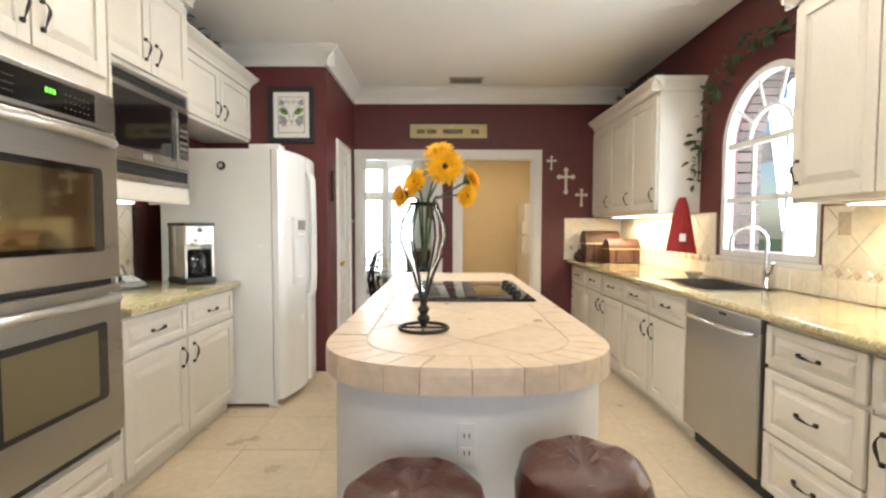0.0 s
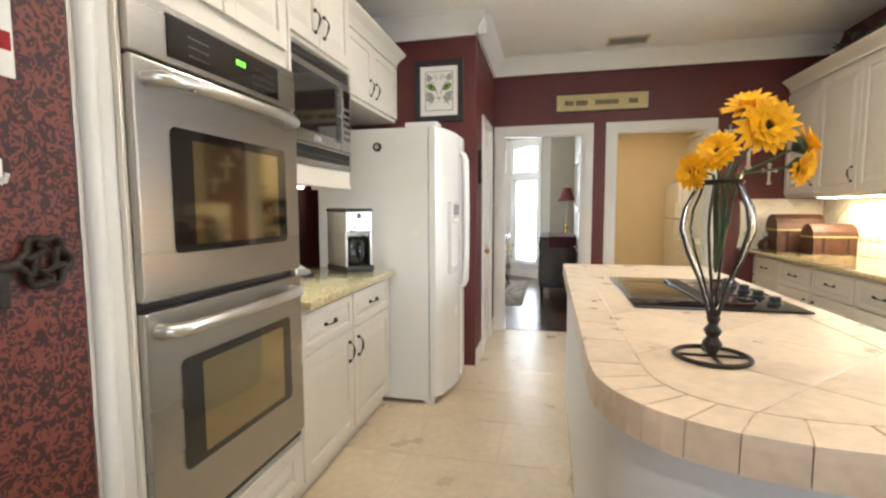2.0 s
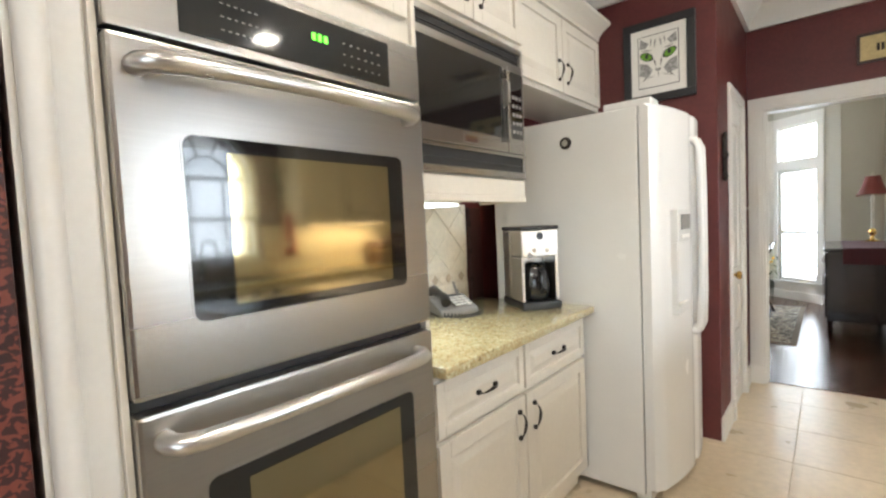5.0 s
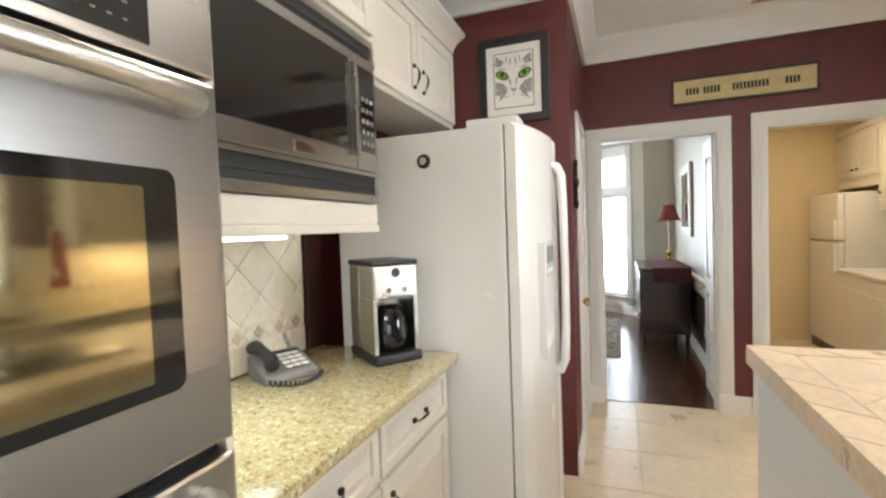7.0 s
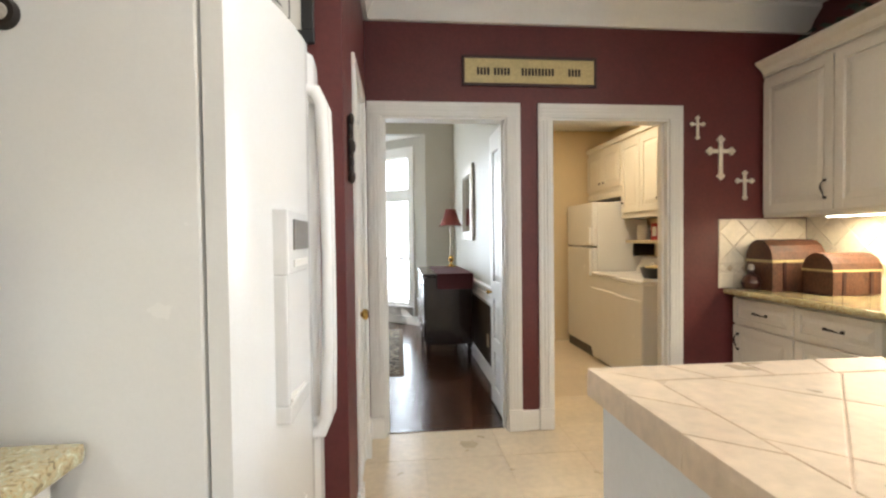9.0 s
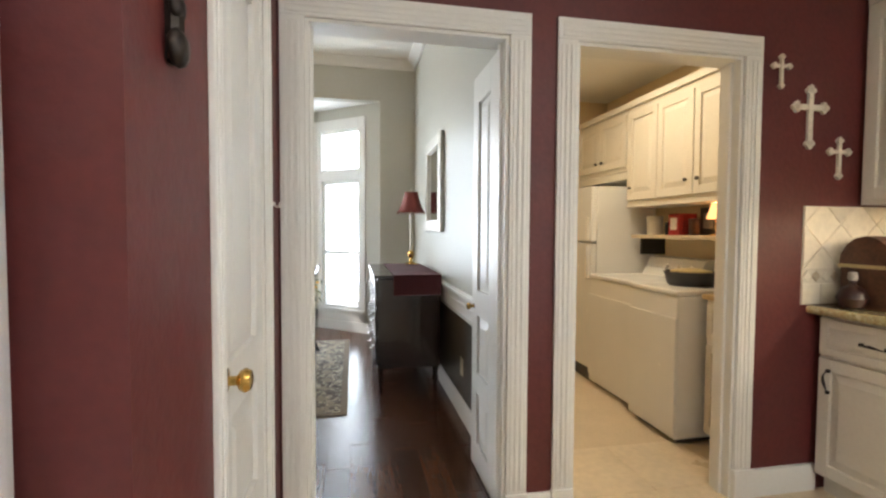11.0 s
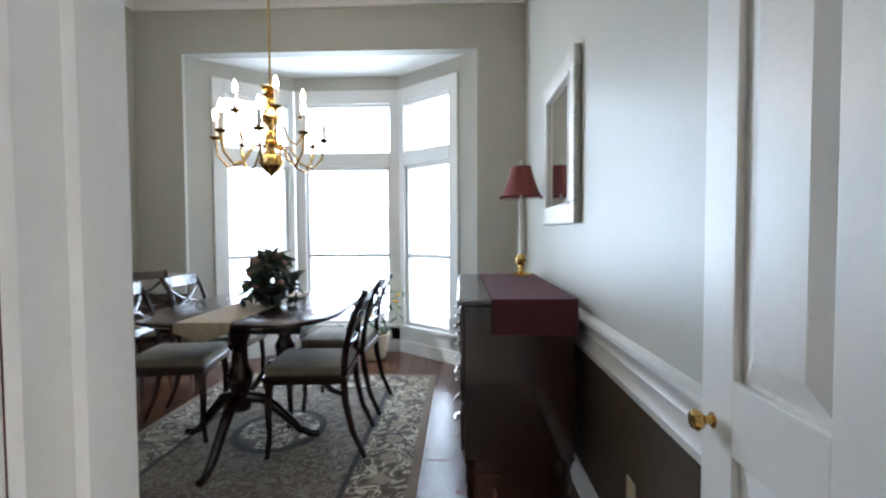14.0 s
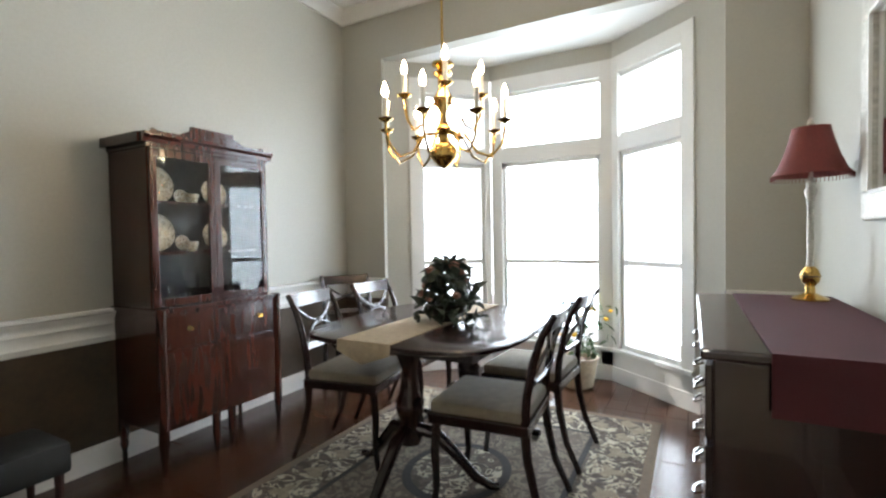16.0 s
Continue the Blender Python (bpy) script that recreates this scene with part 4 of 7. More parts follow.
part("bowl", lathe(bmesh.new(), [(0.03, 0), (0.05, 0.02), (0.066, 0.042), (0.06, 0.042), (0.045, 0.022), (0.01, 0.012)], (2.03, 3.37, 0.902), 18), SILVER, so, "", True)


def upper(label, y0, y1, n, pulls):
    t = thing("wall_cabinet", label, "cabinet", (2.03, (y0 + y1) / 2, 1.38))
    part("body", B((1.872, y0, 1.38, XR, y1, 2.34), bev=0.002), CREAM, t)
    w_ = (y1 - y0 - 0.02) / n
    for i in range(n):
        door_on(t, "-x", (1.872, y0 + 0.012 + i * w_, 1.405), w_ - 0.008, 0.885, pull=((w_ - 0.05) if pulls[i] else 0.045, 0.12, True))
    part("crown", crown_mesh("-x", (1.876, y0 - 0.07, 2.42), y1 - y0 + (0.14 if y1 < 5 else 0.06), 0.1, 0.08), CREAM, t)
    part("crown_return", crown_mesh("-y" , (1.80, y0 + 0.004, 2.42), 0.4, 0.1, 0.07), CREAM, t)
    if y1 < 5:
        part("crown_return", crown_mesh("+y", (1.80, y1 - 0.004, 2.42), 0.4, 0.1, 0.07), CREAM, t)
    return t


upper("cream wall cabinet with three raised-panel doors, far end", 3.62, 5.185, 3, (0, 0, 0))
upper("cream wall cabinet with raised-panel doors beside the window", 0.45, 2.22, 4, (0, 1, 0, 1))
for y in (4.3, 1.5):
    t = thing("undercabinet_light", "warm lit strip under a wall cabinet", "light", (2.0, y, 1.366), "warm undercabinet lights")
    part("housing", B((1.93, y - 0.5, 1.369, 2.07, y + 0.5, 1.38), bev=0.002), WHITE2, t)
    part("diffuser", B((1.94, y - 0.49, 1.3655, 2.06, y + 0.49, 1.369)), LIT, t, "glowing diffuser")


# woven trunk boxes, bottle, towel, garland at the far end
def trunk(x0, y0, x1, y1, h, label):
    t = thing("trunk_box", label, "box", ((x0 + x1) / 2, (y0 + y1) / 2, 0.902), "trunk boxes on the counter")
    z, ym = 0.902, (y0 + y1) / 2
    b = part("body", B((x0, y0, z, x1, y1, z + h * 0.58), bev=0.006), BASKET, t)
    bm = bmesh.new()
    n, r = 8, (y1 - y0) / 2
    prism(bm, [(x0 - 0.004, ym + (r + 0.004) * math.cos(math.pi * i / n), z + h * 0.6 + h * 0.4 * math.sin(math.pi * i / n)) for i in range(n + 1)], (x1 - x0 + 0.008, 0, 0))
    part("lid", bm, BASKET, t, "domed lid")
    part("band", B((x0 - 0.006, y0 - 0.004, z + h * 0.56, x1 + 0.006, y1 + 0.004, z + h * 0.61)), GOLD, t, "gilt band")
    for k in (0.22, 0.78):
        xx = x0 + (x1 - x0) * k
        part("strap", B((xx - 0.01, y0 - 0.006, z + 0.005, xx + 0.01, y1 + 0.006, z + h * 0.57)), WOODBLK, t)


trunk(1.72, 4.93, 2.08, 5.15, 0.33, "large domed woven trunk box on the counter")
trunk(1.88, 4.68, 2.19, 4.88, 0.25, "smaller domed woven trunk box on the counter")
bt = thing("round_bottle", "round dark glass bottle with a metal stopper", "bottle", (1.68, 5.06, 0.902))
part("body", lathe(bmesh.new(), [(0.02, 0), (0.045, 0.012), (0.06, 0.05), (0.045, 0.09), (0.014, 0.11), (0.014, 0.13)], (1.68, 5.06, 0.902), 18), WOODBLK, bt, "", True)
part("stopper", lathe(bmesh.new(), [(0.016, 0.13), (0.02, 0.14), (0.018, 0.165), (0.006, 0.17)], (1.68, 5.06, 0.902), 12), SILVER, bt, "", True)
tw = thing("kitchen_towel", "red kitchen towel hanging from the cabinet end", "towel", (2.05, 3.59, 1.1))
bm = bmesh.new()
rows = []
for i in range(9):
    z = 1.50 - i * 0.052
    hw = 0.022 + 0.095 * (i / 8) ** 0.7
    rows.append([(2.05 + hw * (k / 6 * 2 - 1), 3.596 + 0.010 * math.sin(k * 2.2 + i * 0.3) - 0.012, z - 0.02 * (k / 6) * (i / 8)) for k in range(7)] + [(2.05 + hw * (k / 6 * 2 - 1), 3.606 + 0.008 * math.sin(k * 2.2), z - 0.02 * (k / 6) * (i / 8)) for k in range(6, -1, -1)])
ring_strip(bm, rows)
tb = part("cloth", bm, REDCLOTH, tw, "", True)
part("patch", B((2.02, 3.566, 1.16, 2.07, 3.570, 1.22)), PAPER, tb, "cream patch")


def leaf_mesh(length, width):
    bm = bmesh.new()
    pts = [(0, 0, 0), (width * 0.5, length * 0.35, 0.1 * length), (width * 0.35, length * 0.7, 0.05 * length), (0, length, -0.08 * length), (-width * 0.35, length * 0.7, 0.05 * length), (-width * 0.5, length * 0.35, 0.1 * length)]
    ring_strip(bm, [pts, [(x, y, z + 0.0012) for x, y, z in pts]])
    return bm


def foliage(parent, name, spots, length, width, material, rnd, group_mesh=None):
    """Many leaves, each turned its own way, joined into one part."""
    bm = bmesh.new()
    src = leaf_mesh(length, width)
    tmp = bpy.data.meshes.new("leaf_source")
    src.to_mesh(tmp)
    src.free()
    for p in spots:
        q = bmesh.new()
        q.from_mesh(tmp)
        s = rnd.uniform(0.6, 1.2)
        q.transform(Matrix.Translation(p) @ Euler((rnd.uniform(-1.6, 1.0), rnd.uniform(-0.7, 0.7), rnd.uniform(0, 6.28))).to_matrix().to_4x4() @ Matrix.Scale(s, 4))
        me = bpy.data.meshes.new("leaf_copy")
        q.to_mesh(me)
        q.free()
        bm.from_mesh(me)
        bpy.data.meshes.remove(me)
    bpy.data.meshes.remove(tmp)
    return part(name, bm, material, parent)


rnd = random.Random(4)
gv = thing("ivy_garland", "artificial ivy garland over the arched window", "garland", (2.18, 2.9, 1.9))
line = [(2.165, 3.59, 1.62), (2.16, 3.57, 1.85), (2.165, 3.50, 2.08), (2.17, 3.38, 2.25), (2.17, 3.2, 2.36), (2.17, 3.0, 2.42), (2.17, 2.8, 2.43), (2.17, 2.6, 2.40), (2.17, 2.4, 2.3)]
part("vine", tube(bmesh.new(), line, 0.005, 6), TWIG, gv)
spots = []
for a, b in zip(line, line[1:]):
    for k in range(16):
        s = rnd.random()
        p = Vector(a).lerp(Vector(b), s)
        spots.append((p.x - rnd.uniform(0, 0.07), p.y + rnd.uniform(-0.06, 0.06), p.z + rnd.uniform(-0.06, 0.05)))
foliage(gv, "leaves", spots, 0.075, 0.045, LEAF, rnd)


def topiary(name, label, x0, y0, x1, y1, z, n, h):
    t = thing(name, label, "greenery", ((x0 + x1) / 2, (y0 + y1) / 2, z))
    part("stem", tube(bmesh.new(), [(x0, y0, z + 0.01), ((x0 + x1) / 2, (y0 + y1) / 2, z + 0.03), (x1, y1, z + 0.01)], 0.008, 6), TWIG, t)
    foliage(t, "leaves", [(rnd.uniform(x0, x1) + rnd.uniform(-0.05, 0.05), rnd.uniform(y0, y1), z + rnd.uniform(0.01, h)) for _ in range(n)], 0.09, 0.05, DRYLEAF, rnd)


topiary("ivy_swag", "dusky artificial ivy lying on the wall cabinet", 1.93, 3.8, 2.02, 5.0, 2.43, 90, 0.12)
topiary("ivy_swag", "dusky artificial ivy lying on the cabinet above the refrigerator", -1.60, 2.95, -1.5, 3.9, 2.53, 70, 0.13)

# ---- the island ----
IX0, IX1, IY0, IY1, IZ = -0.145, 0.685, 1.05, 3.36, 0.935
icx, ihw, iend = (IX0 + IX1) / 2, (IX1 - IX0) / 2, 0.34


def island_outline(inset):
    pts = []
    a, b = ihw - inset, iend - inset * 0.9
    for i in range(29):
        th = math.pi + math.pi * i / 28
        c, s = math.cos(th), math.sin(th)
        pts.append((icx + a * math.copysign(abs(c) ** 0.8, c), IY0 + iend - b * abs(s) ** 0.8))
    return pts + [(IX1 - inset, IY1 - inset), (IX0 + inset, IY1 - inset)]


isl = thing("kitchen_island", "white kitchen island with a beige tiled rounded top", "island", (icx, 2.3, 0))
ISLEPAINT = mat("cool_white_paint", (0.70, 0.70, 0.685), 0.42, vary=0.05, scale=3, bump=0.04)
part("body", prism(bmesh.new(), [(x, y, 0.085) for x, y in island_outline(0.03)], (0, 0, 0.783)), ISLEPAINT, isl, "", True)
part("plinth", prism(bmesh.new(), [(x, y, 0) for x, y in island_outline(0.05)], (0, 0, 0.085)), ISLEPAINT, isl, "", True)
bm = bmesh.new()
prism(bm, [(x, y, 0.87) for x, y in island_outline(0.012)], (0, 0, IZ - 0.004 - 0.87))
itop = part("tile_bed", bm, GROUT, isl, "sand grout bed of the tiled top")
ct = thing("cooktop", "black glass electric cooktop with knobs set in the island", "cooktop", (0.335, 2.38, IZ))
part("glass", B((0.06, 2.02, IZ + 0.001, 0.612, 2.74, IZ + 0.009), bev=0.003), BLACK, ct, "", True)
part("downdraft_vent", B((0.30, 2.08, IZ + 0.009, 0.36, 2.68, IZ + 0.016), bev=0.003), PLASTIC, ct)
for k in range(4):
    part("knob", lathe(bmesh.new(), [(0.024, 0), (0.024, 0.006), (0.02, 0.008), (0.018, 0.026), (0.014, 0.028)], (0.545, 2.14 + k * 0.135, IZ + 0.009), 16), PLASTIC, ct, "", True)
for x, y, r in ((0.18, 2.2, 0.085), (0.18, 2.53, 0.105), (0.44, 2.2, 0.07), (0.44, 2.55, 0.085)):
    bm = bmesh.new()
    ring_strip(bm, [[(x + q * math.cos(a * math.pi / 16), y + q * math.sin(a * math.pi / 16), IZ + zz) for a in range(32)] for q, zz in ((r, 0.0091), (r, 0.0097), (r - 0.004, 0.0097), (r - 0.004, 0.0091))], caps=False)
    part("burner_ring", bm, GREY, ct)
OY = IY0 + 0.0265
ot = thing("wall_outlet", "white duplex outlet on the island front", "outlet", (0.27, OY, 0.74))
part("plate", B((0.236, OY - 0.005, 0.692, 0.280, OY + 0.002, 0.792), bev=0.002), WHITE2, ot)
for z in (0.722, 0.764):
    k = part("socket", B((0.244, OY - 0.0075, z - 0.014, 0.272, OY - 0.0045, z + 0.014), bev=0.001), WHITE, ot)
    for x in (0.251, 0.263):
        part("slot", B((x, OY - 0.0085, z - 0.004, x + 0.003, OY - 0.0072, z + 0.007)), INK, k)


STOOLSIZE = Matrix.Diagonal((0.885, 0.885, 1.085, 1))


def stool(x, y, label):
    t = thing("bar_stool", label, "stool", group="stools at the island")
    bm = bmesh.new()
    rings = []
    for r, z in ((0.155, 0.575), (0.168, 0.60), (0.170, 0.64), (0.158, 0.672), (0.13, 0.688), (0.09, 0.694), (0.045, 0.696), (0.012, 0.694)):
        ring_ = []
        for i in range(36):
            a = 2 * math.pi * i / 36
            px, py = r * math.cos(a), r * math.sin(a)
            dip = 0
            if z > 0.66:
                for k in range(6):
                    bx, by = 0.092 * math.cos(k * math.pi / 3), 0.092 * math.sin(k * math.pi / 3)
                    dip += 0.022 * math.exp(-((px - bx) ** 2 + (py - by) ** 2) / 0.0007)
                dip += 0.022 * math.exp(-(px ** 2 + py ** 2) / 0.0007)
            ring_.append((px, py, z - dip + 0.004 * math.cos(6 * a) * (z > 0.66)))
        rings.append(ring_)
    ring_strip(bm, rings)
    s = part("seat", bm, LEATHER, t, "tufted brown leather", True)
    for k in range(7):
        p = (0, 0, 0.674) if k == 6 else (0.092 * math.cos(k * math.pi / 3), 0.092 * math.sin(k * math.pi / 3), 0.668)
        part("button", blob(bmesh.new(), p, 0.009, sz=0.6, sub=1), LEATHER, s)
    part("seat_frame", lathe(bmesh.new(), [(0.14, 0.535), (0.15, 0.54), (0.15, 0.575), (0.14, 0.578)], seg=28), MAHOG, t, "", True)
    for k in range(4):
        a = math.pi / 4 + k * math.pi / 2
        c, s_ = math.cos(a), math.sin(a)
        part("leg", tube(bmesh.new(), [(0.115 * c, 0.115 * s_, 0.55), (0.13 * c, 0.13 * s_, 0.3), (0.155 * c, 0.155 * s_, 0.0)], [0.02, 0.018, 0.014], 8), MAHOG, t, "", True)
    part("footrest", tube(bmesh.new(), [(0.142 * math.cos(i * math.pi / 12), 0.142 * math.sin(i * math.pi / 12), 0.2) for i in range(25)], 0.008, 6), MAHOG, t)
    t.matrix_world = pose(x, y, 0) @ STOOLSIZE
    return t


st = stool(0.143, 0.895, "round stool with tufted brown leather seat at the island")
copy_thing(st, pose(0.478, 0.875, 0, 0, 0, 20) @ STOOLSIZE)

# vase of sunflowers
VX, VY = 0.137, 1.47
vs = thing("sunflower_vase", "smoky glass vase in a wrought-iron stand with sunflowers", "vase", (VX, VY, IZ))
bm = bmesh.new()
prof = [(0.004, 0.09), (0.016, 0.13), (0.03, 0.18), (0.055, 0.24), (0.073, 0.30), (0.068, 0.345), (0.048, 0.385), (0.04, 0.405), (0.05, 0.43), (0.047, 0.43), (0.037, 0.405), (0.045, 0.385), (0.065, 0.345), (0.07, 0.30), (0.052, 0.24), (0.027, 0.18), (0.012, 0.13), (0.002, 0.10)]
part("glass", lathe(bm, prof, (VX, VY, IZ), 28), VASEGLASS, vs, "smoky green glass", True)
stand = part("stand", tube(bmesh.new(), [(VX + 0.078 * math.cos(i * math.pi / 16), VY + 0.078 * math.sin(i * math.pi / 16), IZ + 0.006) for i in range(33)], 0.0055, 8), IRON, vs, "wrought-iron stand", True)
part("stem_collar", lathe(bmesh.new(), [(0.006, 0.0), (0.014, 0.012), (0.022, 0.03), (0.012, 0.045), (0.02, 0.06), (0.010, 0.075), (0.015, 0.09), (0.006, 0.11)], (VX, VY, IZ + 0.006), 14), IRON, stand, "", True)
for k in range(6):
    a = k * math.pi / 3
    c, s = math.cos(a), math.sin(a)
    part("rib", tube(bmesh.new(), [(VX + r * c, VY + r * s, IZ + z) for r, z in ((0.008, 0.09), (0.018, 0.13), (0.033, 0.18), (0.059, 0.24), (0.077, 0.30), (0.071, 0.345), (0.051, 0.385), (0.044, 0.405))], 0.0032, 6), IRON, stand)
part("top_ring", tube(bmesh.new(), [(VX + 0.045 * math.cos(i * math.pi / 12), VY + 0.045 * math.sin(i * math.pi / 12), IZ + 0.405) for i in range(25)], 0.0045, 6), IRON, stand)
for k in (0, 1):
    a = k * math.pi / 2
    part("spoke", tube(bmesh.new(), [(VX - 0.078 * math.cos(a), VY - 0.078 * math.sin(a), IZ + 0.006), (VX + 0.078 * math.cos(a), VY + 0.078 * math.sin(a), IZ + 0.006)], 0.004, 6), IRON, stand)


def sunflower(head, facing, r):
    """A bloom with two rings of pointed petals, seed head and stalk."""
    p = Vector(head)
    m = Matrix.Translation(p) @ Vector(facing).to_track_quat("Z", "Y").to_matrix().to_4x4()
    bm = bmesh.new()
    for ring_k, (n, ln, tilt) in enumerate(((19, r, 0.25), (17, r * 0.86, 0.6), (13, r * 0.7, 0.95))):
        for i in range(n):
            a = 2 * math.pi * (i + 0.5 * ring_k) / n
            q = bmesh.new()
            w = r * 0.30
            pts = [(r * 0.26, 0, 0), (ln * 0.55, w * 0.5, 0.06 * r), (ln * 0.85, w * 0.35, 0.02 * r), (ln * rnd.uniform(0.95, 1.08), 0, -0.04 * r), (ln * 0.85, -w * 0.35, 0.02 * r), (ln * 0.55, -w * 0.5, 0.06 * r)]
            ring_strip(q, [pts, [(x, y, z + 0.001) for x, y, z in pts]])
            q.transform(Matrix.Rotation(a, 4, "Z") @ Matrix.Rotation(-tilt + rnd.uniform(-0.15, 0.15), 4, "Y"))
            me = bpy.data.meshes.new("petal_copy")
            q.to_mesh(me)
            q.free()
            bm.from_mesh(me)
            bpy.data.meshes.remove(me)
    bm.transform(m)
    f = part("flower", bm, PETAL, vs, "yellow sunflower bloom")
    bm = blob(bmesh.new(), (0, 0, 0), r * 0.33, sz=0.45, sub=2)
    bm.transform(m)
    part("seed_head", bm, SEED, f)
    bm = lathe(bmesh.new(), [(r * 0.1, -0.02), (r * 0.5, -0.006), (r * 0.45, 0.004), (0.01, 0.006)], seg=12)
    bm.transform(m)
    part("sepals", bm, LEAF, f)
    part("stalk", tube(bmesh.new(), [(VX, VY, IZ + 0.2), (VX + (p.x - VX) * 0.25, VY + (p.y - VY) * 0.25, IZ + 0.42), tuple(p - Vector(facing).normalized() * 0.012)], 0.0032, 6), LEAF, f)


for h, fdir, r in (((0.205, 1.43, 1.452), (0.05, -1, 0.1), 0.064), ((0.187, 1.47, 1.497), (-0.25, -0.5, 0.85), 0.056), ((0.117, 1.42, 1.400), (-0.55, -0.75, 0.35), 0.05), ((0.075, 1.43, 1.362), (-0.85, -0.5, -0.05), 0.045), ((0.282, 1.44, 1.414), (0.85, -0.35, 0.45), 0.045), ((0.268, 1.42, 1.366), (0.6, -0.75, -0.25), 0.042)):
    sunflower(h, fdir, r)

# left counter: coffee maker, phone, disc rack, dark wood panel
cm = thing("coffee_maker", "stainless steel drip coffee maker with black base", "coffee maker", group="")
part("base", B((-0.09, -0.12, 0, 0.09, 0.12, 0.035), bev=0.01), PLASTIC, cm)
part("tower", B((-0.085, 0.02, 0.035, 0.085, 0.115, 0.34), bev=0.008), BRIGHTSTEEL, cm)
hd = part("head", B((-0.085, -0.105, 0.225, 0.085, 0.0195, 0.34), bev=0.008), BRIGHTSTEEL, cm)
part("lid", B((-0.088, -0.108, 0.3405, 0.088, 0.118, 0.358), bev=0.006), PLASTIC, cm)
part("badge", tube(bmesh.new(), [(0, -0.106, 0.315), (0, -0.1085, 0.315)], 0.016, 16), PLASTIC, hd)
for x in (-0.03, 0.03):
    part("button", tube(bmesh.new(), [(x, -0.105, 0.255), (x, -0.112, 0.255)], 0.009, 12), CHROME, hd)
cf = part("carafe", lathe(bmesh.new(), [(0.045, 0.037), (0.062, 0.06), (0.066, 0.11), (0.055, 0.16), (0.045, 0.18), (0.05, 0.19), (0.03, 0.20)], (0, -0.045, 0), 20), BLACK, cm, "dark glass carafe", True)
part("carafe_handle", tube(bmesh.new(), [(0.0, -0.10, 0.175), (0.0, -0.135, 0.165), (0.0, -0.14, 0.10), (0.0, -0.105, 0.075)], 0.009, 8), PLASTIC, cf)
part("side_cheek", B((-0.085, -0.10, 0.035, -0.07, 0.0195, 0.225), (0.07, -0.10, 0.035, 0.085, 0.0195, 0.225), bev=0.003), BRIGHTSTEEL, cm)
cm.matrix_world = pose(-1.455, 3.015, 0.902, 0, 0, 53) @ Matrix.Scale(1.09, 4)
ph = thing("desk_phone", "grey and black desk phone with a coiled cord", "telephone")
bm = B((-0.1, -0.09, 0, 0.1, 0.09, 0.03), bev=0.01)
for v in bm.verts:
    v.co.z += max(0, v.co.y + 0.09) * 0.28 if v.co.z > 0.015 else 0
part("base", bm, GREY, ph)
part("handset", tube(bmesh.new(), [(-0.075, -0.10, 0.07), (-0.07, -0.07, 0.085), (-0.065, 0.0, 0.10), (-0.07, 0.07, 0.11), (-0.075, 0.10, 0.10)], [0.024, 0.026, 0.018, 0.026, 0.024], 10), PLASTIC, ph, "", True)
bm = bmesh.new()
for r in range(4):
    for c in range(3):
        box(bm, -0.01 + c * 0.03, -0.07 + r * 0.03, 0.045 + r * 0.008, 0.012 + c * 0.03, -0.05 + r * 0.03, 0.052 + r * 0.008)
part("keys", bm, WHITE2, ph)
part("screen", B((-0.01, 0.05, 0.072, 0.08, 0.08, 0.078)), PLASTIC, ph)
part("antenna", tube(bmesh.new(), [(0.07, 0.07, 0.05), (0.05, 0.10, 0.14)], [0.01, 0.006], 8), GREY, ph)
part("cord", tube(bmesh.new(), [(-0.08 + 0.012 * math.cos(i * 1.6) + 0.0, -0.10 - 0.10 * math.sin(math.pi * i / 60), 0.014 + 0.010 * math.sin(i * 1.6)) if i < 0 else (-0.09 + 0.2 * i / 60 + 0.006 * math.cos(i * 1.6), -0.10 - 0.07 * math.sin(math.pi * i / 60), 0.013 + 0.009 * math.sin(i * 1.6)) for i in range(61)], 0.004, 5), PLASTIC, ph)
ph.matrix_world = pose(-1.70, 2.70, 0.902, 0, 0, 62) @ Matrix.Scale(0.95, 4)
dr = thing("disc_rack", "small black rack full of discs on the counter", "rack", (-1.815, 2.40, 0.902))
RKX, RK0, RK1 = -1.775, 2.335, 2.465
for y in (RK0, RK1 - 0.008):
    part("side", B((-1.848, y, 0.902, RKX, y + 0.008, 1.165), bev=0.001), PLASTIC, dr)
for k in range(4):
    part("shelf", B((-1.848, RK0 + 0.008, 0.904 + k * 0.0835, RKX, RK1 - 0.008, 0.911 + k * 0.0835)), PLASTIC, dr)
part("back", B((-1.8485, RK0 + 0.008, 0.911, -1.845, RK1 - 0.008, 1.155)), PLASTIC, dr)
for r in range(3):
    for k in range(9):
        y = RK0 + 0.0095 + k * 0.0124
        tagged(part("disc_case", B((-1.844, y, 0.911 + r * 0.0835, RKX - 0.006, y + 0.0105, 0.972 + r * 0.0835)), (WHITE2, GREY, PLASTIC, PAPER)[(k * 3 + r) % 4]), "slim disc case standing in a black rack", "disc case", "disc cases in the rack")
bw = thing("wood_panel", "dark red-brown wooden board standing beside the refrigerator", "board", (-1.8, 3.05, 0.902))
part("board", B((-1.85, 3.035, 0.902, -1.832, 3.146, 1.40), bev=0.002), WOODBLK, bw)
for z in (1.0, 1.15, 1.3):
    part("hinge", B((-1.832, 3.037, z, -1.828, 3.047, z + 0.03)), IRON, bw)


